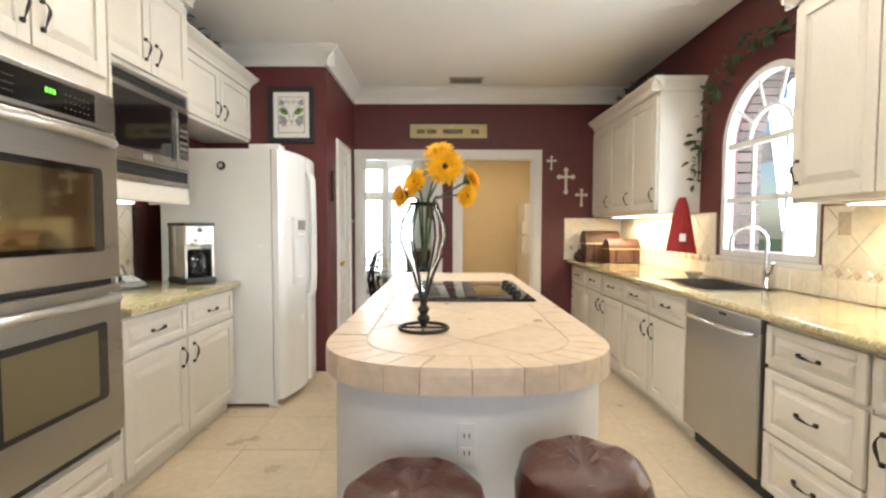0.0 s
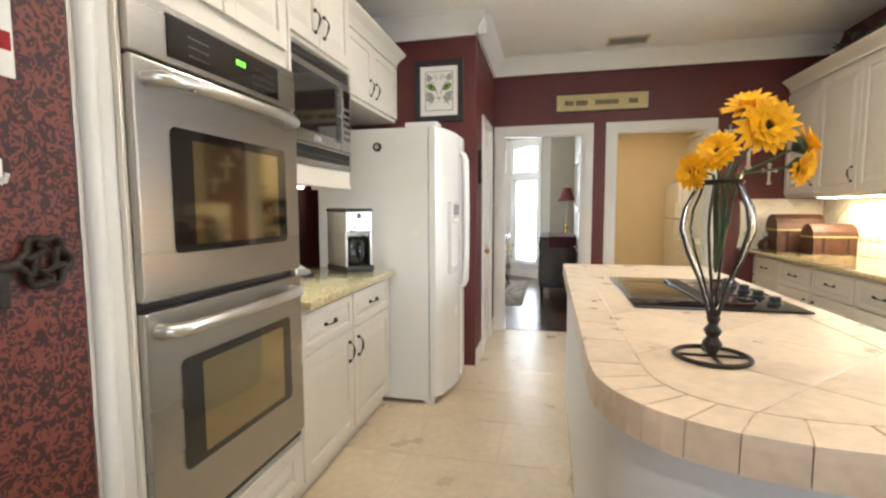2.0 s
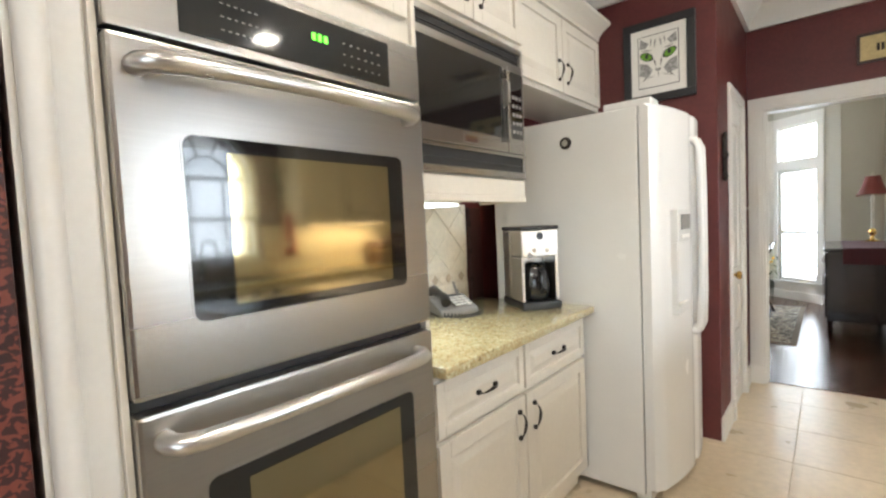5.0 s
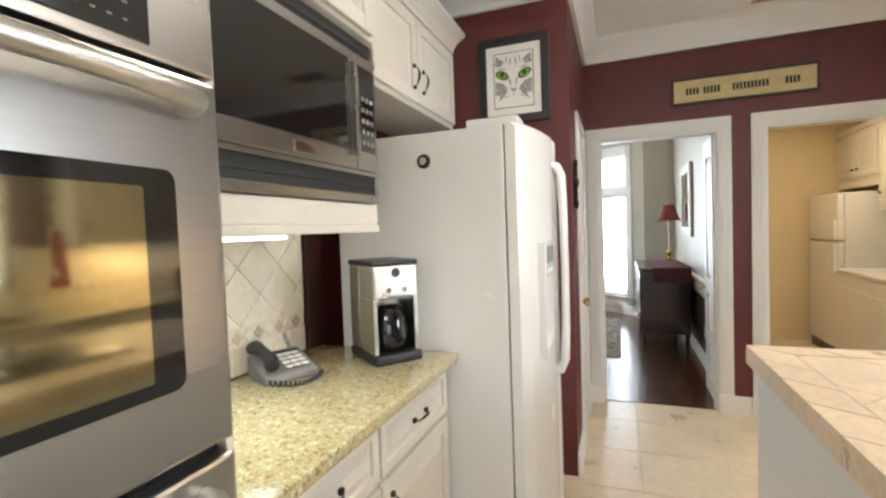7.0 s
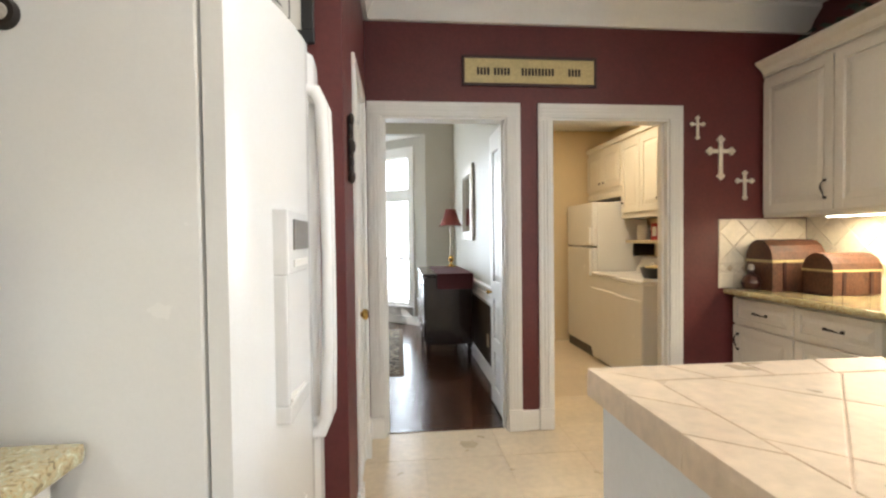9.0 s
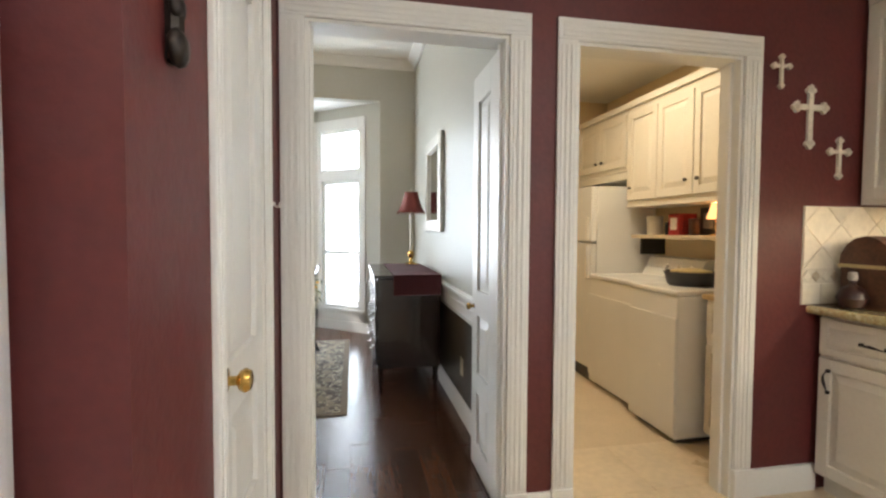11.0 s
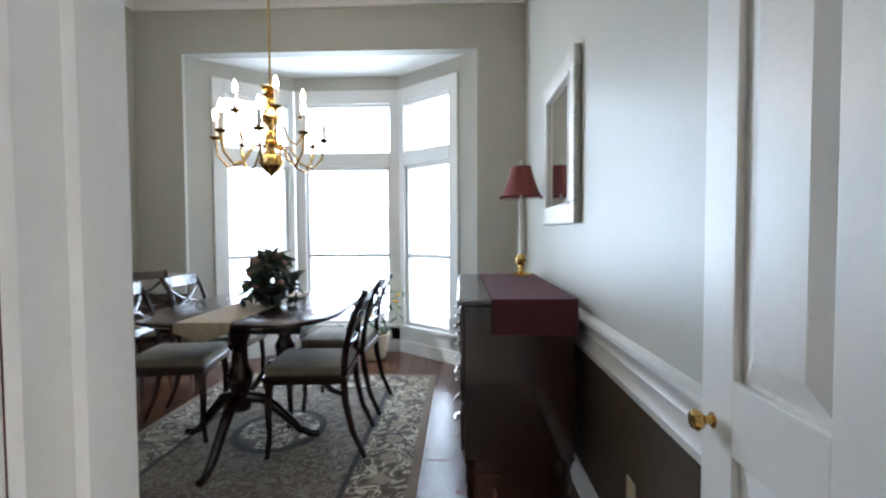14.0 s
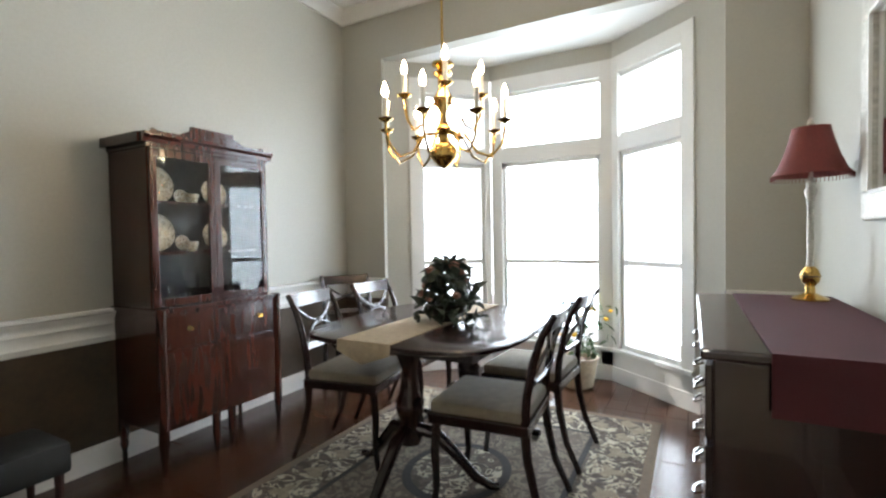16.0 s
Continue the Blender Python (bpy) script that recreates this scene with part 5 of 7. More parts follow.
# things on the walls
def framed(name, label, cat, o, w, h, fw, fmat, depth=0.025, face="-y"):
    t = thing(name, label, cat)
    part("frame", onto(B((0, 0, 0, w, depth, fw), (0, 0, h - fw, w, depth, h), (0, 0, fw, fw, depth, h - fw), (w - fw, 0, fw, w, depth, h - fw), bev=0.004), face, o), fmat, t)
    return t


PX, PZ, PW, PH = -1.303, 1.985, 0.395, 0.475
pf = framed("cat_picture", "framed drawing of a cat face with green eyes", "picture", (PX, 4.0, PZ), PW, PH, 0.045, PLASTIC)
part("mat_board", B((PX + 0.045, 3.985, PZ + 0.045, PX + PW - 0.045, 3.998, PZ + PH - 0.045)), PAPER, pf, "pale mat")
part("key_line", B((PX + 0.085, 3.983, PZ + 0.085, PX + PW - 0.085, 3.9845, PZ + PH - 0.085)), INK, pf, "thin dark border line")
part("paper", B((PX + 0.089, 3.982, PZ + 0.089, PX + PW - 0.089, 3.983, PZ + PH - 0.089)), PAPER, pf, "pale drawing")
cxp, czp = PX + PW / 2, PZ + PH / 2
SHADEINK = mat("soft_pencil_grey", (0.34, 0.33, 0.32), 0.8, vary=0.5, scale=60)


def flat(pts, y, thick=0.0008):
    return prism(bmesh.new(), [(cxp + x, y, czp + z) for x, z in pts], (0, thick, 0))


def stroke(x0, z0, x1, z1, w):
    """A tapering pencil stroke."""
    d = Vector((x1 - x0, z1 - z0)).normalized()
    n = Vector((-d.y, d.x)) * w
    return flat([(x0 - n.x * 0.2, z0 - n.y * 0.2), (x0 + (x1 - x0) * 0.4 - n.x, z0 + (z1 - z0) * 0.4 - n.y), (x1, z1), (x0 + (x1 - x0) * 0.4 + n.x, z0 + (z1 - z0) * 0.4 + n.y)], 3.9795)


for sgn in (-1, 1):
    part("drawn_cheek", flat([(sgn * 0.104, 0.0), (sgn * 0.062, -0.012), (sgn * 0.03, -0.05), (sgn * 0.052, -0.09), (sgn * 0.104, -0.075)], 3.981), SHADEINK, pf)
    part("drawn_ear", flat([(sgn * 0.05, 0.105), (sgn * 0.098, 0.138), (sgn * 0.104, 0.085), (sgn * 0.07, 0.078)], 3.981), SHADEINK, pf)
    part("drawn_eye_rim", flat([(sgn * (0.063 + 0.038 * math.cos(a)), 0.03 + 0.026 * math.sin(a) + 0.012 * math.cos(a)) for a in [k * math.pi / 8 for k in range(16)]], 3.9802), INK, pf)
    part("drawn_eye", flat([(sgn * (0.065 + 0.030 * math.cos(a)), 0.03 + 0.021 * math.sin(a) + 0.009 * math.cos(a)) for a in [k * math.pi / 8 for k in range(16)]], 3.9794), EYEGREEN, pf, "green drawn eye")
    part("drawn_pupil", flat([(sgn * (0.062 + 0.010 * math.cos(a)), 0.034 + 0.015 * math.sin(a)) for a in [k * math.pi / 6 for k in range(12)]], 3.9786), INK, pf)
    for x0, z0, x1, z1, w in ((0.012, 0.13, 0.02, 0.07, 0.004), (0.035, 0.135, 0.04, 0.085, 0.004), (0.022, 0.015, 0.012, -0.04, 0.005), (0.05, -0.02, 0.095, -0.045, 0.003), (0.055, -0.075, 0.09, -0.115, 0.005), (0.02, -0.085, 0.07, -0.10, 0.002), (0.03, 0.06, 0.10, 0.072, 0.004)):
        part("drawn_stroke", stroke(sgn * x0, z0, sgn * x1, z1, w), GREY, pf)
part("drawn_nose", flat([(-0.02, -0.048), (0.02, -0.048), (0.006, -0.066), (-0.006, -0.066)], 3.9795), SHADEINK, pf)
part("drawn_mouth", stroke(0.0, -0.066, 0.004, -0.10, 0.002), INK, pf)

sg = framed("wall_sign", "long gold sign with dark worn lettering above the doorways", "sign", (-0.195, YW, 2.238), 0.885, 0.19, 0.016, WOODBLK, 0.022)
part("board", B((-0.179, YW - 0.014, 2.254, 0.674, YW - 0.001, 2.409)), GOLD, sg)
for x0, x1 in ((-0.10, 0.0), (0.01, 0.12), (0.19, 0.42), (0.50, 0.60)):
    n = int((x1 - x0) / 0.022)
    for k in range(n):
        part("letter_bar", B((x0 + k * 0.022, YW - 0.0155, 2.305, x0 + k * 0.022 + 0.015, YW - 0.0138, 2.352)), IRON, sg)


def cross(x, z, h, label):
    t = thing("wall_cross", label, "cross", group="crosses on the red wall")
    bm = bmesh.new()
    w = h * 0.62
    a = h * 0.055
    y0, y1 = YW - 0.014, YW - 0.001
    box(bm, x - a, y0, z - h / 2, x + a, y1, z + h / 2, 0.002)
    box(bm, x - w / 2, y0 + 0.001, z + h * 0.13, x - a, y1, z + h * 0.24, 0.002)
    box(bm, x + a, y0 + 0.001, z + h * 0.13, x + w / 2, y1, z + h * 0.24, 0.002)
    for px, pz in ((x, z + h / 2), (x, z - h / 2), (x - w / 2, z + h * 0.185), (x + w / 2, z + h * 0.185)):
        for dx, dz in ((0, 0), (a * 1.1, 0), (-a * 1.1, 0), (0, a * 1.1), (0, -a * 1.1)):
            tube(bm, [(px + dx, y0 - 0.001, pz + dz), (px + dx, y1, pz + dz)], a * 0.95, 8)
    part("body", bm, CHALK, t)


cross(1.395, 1.985, 0.13, "small whitewashed metal cross on the red wall")
cross(1.56, 1.785, 0.245, "large whitewashed metal cross on the red wall")
cross(1.735, 1.60, 0.165, "medium whitewashed metal cross on the red wall")

KY, KZ = 1.045, 1.178
ky = thing("iron_key", "large ornamental iron key hanging on the wallpaper", "ornament", (-1.25, 1.0, 1.15))
bow = part("bow", tube(bmesh.new(), [(-1.238, KY + (0.046 + 0.006 * math.cos(6 * a)) * math.cos(a), KZ + (0.048 + 0.006 * math.cos(6 * a)) * math.sin(a)) for a in [i * math.pi / 30 for i in range(61)]], 0.0075, 8), IRON, ky, "", True)
part("inner_ring", tube(bmesh.new(), [(-1.238, KY + 0.021 * math.cos(i * math.pi / 12), KZ + 0.021 * math.sin(i * math.pi / 12)) for i in range(25)], 0.0055, 8), IRON, bow, "", True)
for k in range(6):
    a = k * math.pi / 3 + 0.3
    part("scroll", tube(bmesh.new(), [(-1.236, KY + (0.024 + 0.022 * q) * math.cos(a + 0.5 * math.sin(3 * q)), KZ + (0.024 + 0.022 * q) * math.sin(a + 0.5 * math.sin(3 * q))) for q in [j / 6 for j in range(7)]], [0.004, 0.005, 0.006, 0.006, 0.006, 0.005, 0.004], 6), IRON, bow, "", True)
part("shank", tube(bmesh.new(), [(-1.238, KY - 0.052, KZ - 0.003), (-1.238, 0.95, KZ - 0.004), (-1.238, 0.93, KZ - 0.004), (-1.238, 0.80, KZ - 0.005), (-1.238, 0.60, KZ - 0.006)], [0.012, 0.012, 0.018, 0.011, 0.011], 10), IRON, ky, "", True)
for y, w, z in ((0.955, 0.02, 1.095), (0.62, 0.025, 1.075), (0.665, 0.02, 1.095)):
    part("bit", B((-1.245, y, z, -1.232, y + w, KZ - 0.004), bev=0.003), IRON, ky)
cd = thing("wall_card", "cream card with a small pink picture on the wallpaper", "card", (-1.245, 0.9, 1.53))
part("card", B((-1.2495, 0.72, 1.535, -1.243, 1.02, 1.86), bev=0.001), PAPER, cd)
part("picture", B((-1.2432, 0.985, 1.585, -1.2422, 1.015, 1.62)), REDCLOTH, cd)
hk = thing("wall_hook", "small white hook on the wallpaper", "hook", (-1.245, 0.975, 1.34))
part("plate", B((-1.2495, 0.965, 1.33, -1.243, 0.985, 1.38), bev=0.002), WHITE2, hk)
part("prong", tube(bmesh.new(), [(-1.243, 0.975, 1.345), (-1.225, 0.975, 1.335), (-1.218, 0.975, 1.35)], 0.004, 6), WHITE2, hk)
ho = thing("wall_ornament", "dark carved ornament on the pantry wall", "ornament", (-0.8, 4.14, 1.62))
bm = bmesh.new()
tube(bm, [(-0.80, 4.14, 1.50), (-0.80, 4.14, 1.76)], [0.014, 0.014], 8)
for z, r in ((1.52, 0.03), (1.58, 0.022), (1.64, 0.034), (1.70, 0.02), (1.75, 0.026)):
    blob(bm, (-0.795, 4.14, z), r, sx=0.5, sub=2)
part("body", bm, IRON, ho, "", True)
lh = thing("coat_hook", "pair of white hooks on the dark wall beside the door", "hook", (-0.8, 5.08, 1.33))
for y in (5.06, 5.1):
    part("prong", tube(bmesh.new(), [(-0.81, y, 1.335), (-0.795, y, 1.325), (-0.788, y, 1.332), (-0.786, y, 1.342)], 0.003, 6), WHITE2, lh)
part("plate", B((-0.8095, 5.052, 1.33, -0.807, 5.108, 1.345), bev=0.001), WHITE2, lh)

vt = thing("ceiling_vent", "white metal ceiling air vent", "vent", (0.42, 4.85, CK))
part("frame", B((0.25, 4.75, CK - 0.012, 0.60, 4.77, CK - 0.001), (0.25, 4.93, CK - 0.012, 0.60, 4.95, CK - 0.001), (0.25, 4.77, CK - 0.012, 0.27, 4.93, CK - 0.001), (0.58, 4.77, CK - 0.012, 0.60, 4.93, CK - 0.001)), LACE, vt)
for k in range(7):
    part("slat", B((0.27, 4.78 + k * 0.022, CK - 0.010, 0.58, 4.79 + k * 0.022, CK - 0.003)), GREY, vt)
part("backing", B((0.27, 4.77, CK - 0.0025, 0.58, 4.93, CK - 0.001)), GREY, vt)
# Made-up lit discs that go with the ceiling fill lamps.
for x, y in CEILING_FILLS:
    t = thing("downlight", "round lit ceiling disc, added out of view as fill light", "ceiling light", (x, y, CK), "recessed downlights")
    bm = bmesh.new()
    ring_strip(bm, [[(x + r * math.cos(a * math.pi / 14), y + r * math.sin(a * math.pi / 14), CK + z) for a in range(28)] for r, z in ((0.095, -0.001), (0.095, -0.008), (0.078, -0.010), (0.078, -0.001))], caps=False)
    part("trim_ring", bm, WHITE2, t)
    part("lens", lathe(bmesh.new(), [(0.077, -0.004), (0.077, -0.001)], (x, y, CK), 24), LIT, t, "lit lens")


# ---- dining room ----
rg = thing("area_rug", "brown and cream patterned area rug under the table", "rug", (-1.44, 7.6, 0))
RX0, RX1, RY0, RY1 = -2.30, -0.575, 6.50, 8.68
for nm, k, z, m_ in (("edge", 0.0, 0.007, RUGEDGE), ("border", 0.05, 0.0078, RUG), ("dark_band", 0.33, 0.0086, RUGDARK), ("field", 0.36, 0.0094, RUGFIELD)):
    part(nm, B((RX0 + k, RY0 + k, 0.0, RX1 - k, RY1 - k, z)), m_, rg)
RUGMOTIF = mat("rug_scroll_tan", (0.25, 0.205, 0.14), 0.95, vary=0.4, scale=30, bump=0.3, fine=300)
for side in range(4):
    L = (RX1 - RX0) if side % 2 else (RY1 - RY0)
    n = int(L / 0.2)
    for i in range(n):
        q = (i + 0.5) * L / n
        c = {0: (RX1 - 0.19, RY0 + q), 1: (RX0 + q, RY0 + 0.19), 2: (RX0 + 0.19, RY0 + q), 3: (RX0 + q, RY1 - 0.19)}[side]
        part("motif", prism(bmesh.new(), [(c[0] + (0.05 + 0.022 * math.cos(3 * a + side)) * math.cos(a), c[1] + (0.05 + 0.022 * math.cos(3 * a + i)) * math.sin(a), 0.0078) for a in [k * math.pi / 8 for k in range(16)]], (0, 0, 0.0006)), RUGMOTIF, rg)
for nm, r0m, r1m, z, m_ in (("medallion_band", 0.0, 0.27, 0.0100, RUGDARK), ("medallion", 0.0, 0.225, 0.0106, RUG)):
    part(nm, prism(bmesh.new(), [(-1.46 + r1m * math.cos(a * math.pi / 18), 7.59 + r1m * 1.15 * math.sin(a * math.pi / 18), 0.009) for a in range(36)], (0, 0, z - 0.009)), m_, rg)

tb = thing("dining_table", "dark mahogany double-pedestal dining table", "table", (-1.59, 7.69, 0.0095))
TX0, TX1, TY0, TY1 = -2.13, -1.05, 7.08, 8.30
pts = []
for i in range(48):
    a = 2 * math.pi * i / 48
    c, s = math.cos(a), math.sin(a)
    pts.append(((TX0 + TX1) / 2 + (TX1 - TX0) / 2 * math.copysign(abs(c) ** 0.5, c), (TY0 + TY1) / 2 + (TY1 - TY0) / 2 * math.copysign(abs(s) ** 0.5, s)))
sc = lambda k, z: [((TX0 + TX1) / 2 + (x - (TX0 + TX1) / 2) * k, (TY0 + TY1) / 2 + (y - (TY0 + TY1) / 2) * k, z) for x, y in pts]
part("tabletop", ring_strip(bmesh.new(), [sc(0.97, 0.722), sc(1.0, 0.73), sc(1.0, 0.745), sc(0.985, 0.752)]), MAHOG, tb, "", True)
part("apron", B((TX0 + 0.16, TY0 + 0.18, 0.66, TX1 - 0.16, TY1 - 0.18, 0.722), bev=0.004), MAHOG, tb)
for py in (7.36, 8.02):
    pd = part("pedestal", lathe(bmesh.new(), [(0.05, 0.22), (0.06, 0.26), (0.045, 0.30), (0.062, 0.36), (0.07, 0.42), (0.045, 0.47), (0.04, 0.58), (0.06, 0.64), (0.07, 0.66)], (-1.59, py, 0), 18), MAHOG, tb, "", True)
    for a in (20, 160, 270 if py < 7.6 else 90):
        c, s = math.cos(radians(a)), math.sin(radians(a))
        part("foot", tube(bmesh.new(), [(-1.59 + r * c, py + r * s, z) for r, z in ((0.02, 0.29), (0.12, 0.27), (0.22, 0.17), (0.31, 0.07), (0.38, 0.032), (0.42, 0.03))], [0.032, 0.032, 0.027, 0.024, 0.02, 0.019], 10), MAHOG, pd, "", True)
rn = thing("table_runner", "beige woven runner laid along the table", "runner", (-1.64, 7.69, 0.752))
bm = B((-1.78, 7.085, 0.7535, -1.50, 8.29, 0.7565))
part("cloth", bm, TABLECLOTH, rn)
for y, sg_ in ((7.08, -1), (8.295, 1)):
    part("hanging_end", prism(bmesh.new(), [(-1.78, y, 0.7565), (-1.50, y, 0.7565), (-1.50, y + sg_ * 0.008, 0.71), (-1.64, y + sg_ * 0.012, 0.66), (-1.78, y + sg_ * 0.008, 0.71)], (0, sg_ * 0.003, 0)), TABLECLOTH, rn)
cp_ = thing("centerpiece", "dusky floral arrangement in a bowl on the table", "floral arrangement", (-1.54, 7.66, 0.7565))
part("bowl", lathe(bmesh.new(), [(0.05, 0), (0.06, 0.01), (0.10, 0.06), (0.11, 0.09), (0.09, 0.085), (0.05, 0.04)], (-1.54, 7.66, 0.7565), 18), IRON, cp_, "", True)
rn_ = random.Random(12)
spots = []
for _ in range(330):
    a, u = rn_.uniform(0, 6.28), rn_.random() ** 0.5
    z = rn_.uniform(0.0, 1.0)
    r = (0.19 * (1 - 0.65 * z) + 0.02) * u
    spots.append((-1.54 + r * math.cos(a), 7.66 + r * math.sin(a), 0.80 + 0.27 * z - 0.06 * (u > 0.85) * (z < 0.25)))
foliage(cp_, "leaves", spots, 0.08, 0.045, DRYLEAF, rn_)
bm = bmesh.new()
for _ in range(14):
    a = rn_.uniform(0, 6.28)
    z = rn_.uniform(0.12, 0.95)
    r = 0.16 * (1 - 0.6 * z)
    blob(bm, (-1.54 + r * math.cos(a), 7.66 + r * math.sin(a), 0.82 + 0.25 * z), rn_.uniform(0.018, 0.035), sz=0.8, sub=1)
part("blossoms", bm, mat("dusty_rose_petal", (0.26, 0.13, 0.09), 0.8, vary=0.4, scale=50), cp_, "dusty rose blossoms")
part("twigs", tube(bmesh.new(), [(-1.54, 7.66, 1.0), (-1.53, 7.65, 1.1), (-1.545, 7.64, 1.17)], [0.004, 0.003, 0.001], 5), TWIG, cp_)


def dining_chair():
    """Sabre legs, X-shaped back, cloth seat; the sitter faces +x."""
    t = thing("dining_chair", "dark mahogany dining chair with crossed back and tan seat", "chair", group="chairs round the table")
    part("seat", B((-0.20, -0.205, 0.44, 0.22, 0.205, 0.49), bev=0.018), SEATCLOTH, t, "tan cloth seat pad", True)
    part("seat_frame", B((-0.21, -0.215, 0.395, 0.225, 0.215, 0.442), bev=0.006), MAHOG, t)
    for s in (-1, 1):
        part("leg", tube(bmesh.new(), [(0.195, s * 0.185, 0.40), (0.205, s * 0.188, 0.28), (0.20, s * 0.188, 0.12), (0.215, s * 0.19, 0.0)], [0.022, 0.02, 0.016, 0.014], 8), MAHOG, t, "", True)
        part("leg", tube(bmesh.new(), [(-0.19, s * 0.19, 0.42), (-0.20, s * 0.192, 0.30), (-0.235, s * 0.194, 0.14), (-0.30, s * 0.196, 0.0)], [0.021, 0.02, 0.017, 0.014], 8), MAHOG, t, "", True)
        part("back_stile", tube(bmesh.new(), [(-0.19, s * 0.19, 0.42), (-0.20, s * 0.19, 0.55), (-0.225, s * 0.19, 0.68), (-0.265, s * 0.19, 0.80), (-0.315, s * 0.19, 0.885)], [0.02, 0.018, 0.017, 0.016, 0.014], 8), MAHOG, t, "", True)
    rail = lambda x0, z0, z1, bow: ring_strip(bmesh.new(), [[(x0 - bow * math.cos(k * math.pi / 8 - math.pi / 2) - q, -0.19 + 0.38 * k / 8, z) for q, z in ((0, z0), (0.016, z0), (0.016 + 0.02, z1), (0.02, z1))] for k in range(9)])
    part("top_rail", rail(-0.275, 0.815, 0.885, 0.02), MAHOG, t, "", True)
    part("lower_rail", rail(-0.205, 0.585, 0.615, 0.01), MAHOG, t, "", True)
    for s in (-1, 1):
        part("cross_splat", tube(bmesh.new(), [(-0.215, s * -0.18, 0.61), (-0.245, s * -0.07, 0.70), (-0.255, 0, 0.72), (-0.265, s * 0.07, 0.74), (-0.29, s * 0.18, 0.82)], 0.010, 6), MAHOG, t, "", True)
    part("rosette", blob(bmesh.new(), (-0.252, 0, 0.72), 0.024, sx=0.5), MAHOG, t, "", True)
    return t


ch = dining_chair()
RZ = 0.0095
ch.matrix_world = pose(-1.19, 7.43, RZ, 0, 0, 184)
copy_thing(ch, pose(-1.19, 8.03, RZ, 0, 0, 178))
copy_thing(ch, pose(-2.06, 7.56, RZ, 0, 0, 9))
copy_thing(ch, pose(-2.07, 8.10, RZ, 0, 0, 0))
tagged(copy_thing(ch, pose(-2.74, 8.38, 0, 0, 0, -35)), "dark mahogany chair standing in the corner by the bay")

# china cabinet
HX, HY0, HY1 = -2.80, 6.87, 7.60
hc = thing("china_cabinet", "mahogany china cabinet with glazed doors and plates inside", "china cabinet", (-2.98, 7.24, 0))
part("base_body", B((-3.17, HY0 - 0.0, 0.22, HX + 0.03, HY1 + 0.03, 0.83), bev=0.005), MAHOG2, hc)
part("base_top", B((-3.175, HY0 - 0.015, 0.83, HX + 0.05, HY1 + 0.045, 0.855), bev=0.005), MAHOG2, hc)
for x in (-3.14, HX + 0.03):
    for y in (HY0 + 0.015, HY1 + 0.02):
        part("leg", lathe(bmesh.new(), [(0.010, 0), (0.014, 0.03), (0.012, 0.06), (0.022, 0.10), (0.018, 0.12), (0.026, 0.16), (0.026, 0.23)] + ([(0.026, 0.80), (0.028, 0.85)] if x > -3 else []), (x, y, 0), 12), MAHOG2, hc, "", True)
for y in (7.2, 7.3):
    part("leg", lathe(bmesh.new(), [(0.010, 0), (0.014, 0.03), (0.022, 0.10), (0.024, 0.22)], (HX, y, 0), 10), MAHOG2, hc, "", True)
dr_ = part("drawer", B((HX + 0.0295, HY0 + 0.04, 0.64, HX + 0.042, HY1 - 0.01, 0.815), bev=0.003), MAHOG2, hc)
for y in (HY0 + 0.16, HY1 - 0.12):
    part("pull", tube(bmesh.new(), [(HX + 0.042, y, 0.735), (HX + 0.055, y, 0.735), (HX + 0.062, y, 0.735)], [0.014, 0.009, 0.012], 10), BRASS, dr_, "brass pull")
for y0, y1 in ((HY0 + 0.04, HY0 + 0.36), (HY0 + 0.366, HY1 - 0.01)):
    part("lower_door", B((HX + 0.0295, y0, 0.245, HX + 0.042, y1, 0.625), bev=0.003), MAHOG2, hc)
UX = HX - 0.02
part("back", B((-3.17, HY0, 0.855, -3.155, HY1, 1.68)), MAHOG, hc)
part("side", B((-3.155, HY0, 0.855, UX, HY0 + 0.02, 1.68), bev=0.002), MAHOG2, hc)
part("side", B((-3.155, HY1 - 0.02, 0.855, UX, HY1, 1.68), bev=0.002), MAHOG2, hc)
part("top", B((-3.17, HY0 - 0.01, 1.68, UX + 0.02, HY1 + 0.01, 1.70), bev=0.002), MAHOG2, hc)
for z in (1.13, 1.40):
    part("shelf", B((-3.155, HY0 + 0.02, z, UX - 0.03, HY1 - 0.02, z + 0.012)), MAHOG2, hc)
bm = bmesh.new()
prof = [(0, 1.70), (0.03, 1.70), (0.035, 1.72), (0.05, 1.735), (0.05, 1.75), (0, 1.75)]
ring_strip(bm, [[(UX + n, y, z) for n, z in prof] for y in (HY0 - 0.03, HY1 + 0.03)])
box(bm, -3.17, HY0 - 0.04, 1.70, UX, HY1 + 0.04, 1.75)
part("cornice", bm, MAHOG2, hc)
bm = bmesh.new()
ym = (HY0 + HY1) / 2
prism(bm, [(UX + 0.02, ym + y, z) for y, z in ((-0.36, 1.75), (-0.34, 1.775), (-0.30, 1.765), (-0.2, 1.765), (-0.13, 1.80), (-0.13, 1.82), (0.13, 1.82), (0.13, 1.80), (0.2, 1.765), (0.30, 1.765), (0.34, 1.775), (0.36, 1.75))], (-0.02, 0, 0))
part("crest", bm, MAHOG2, hc)
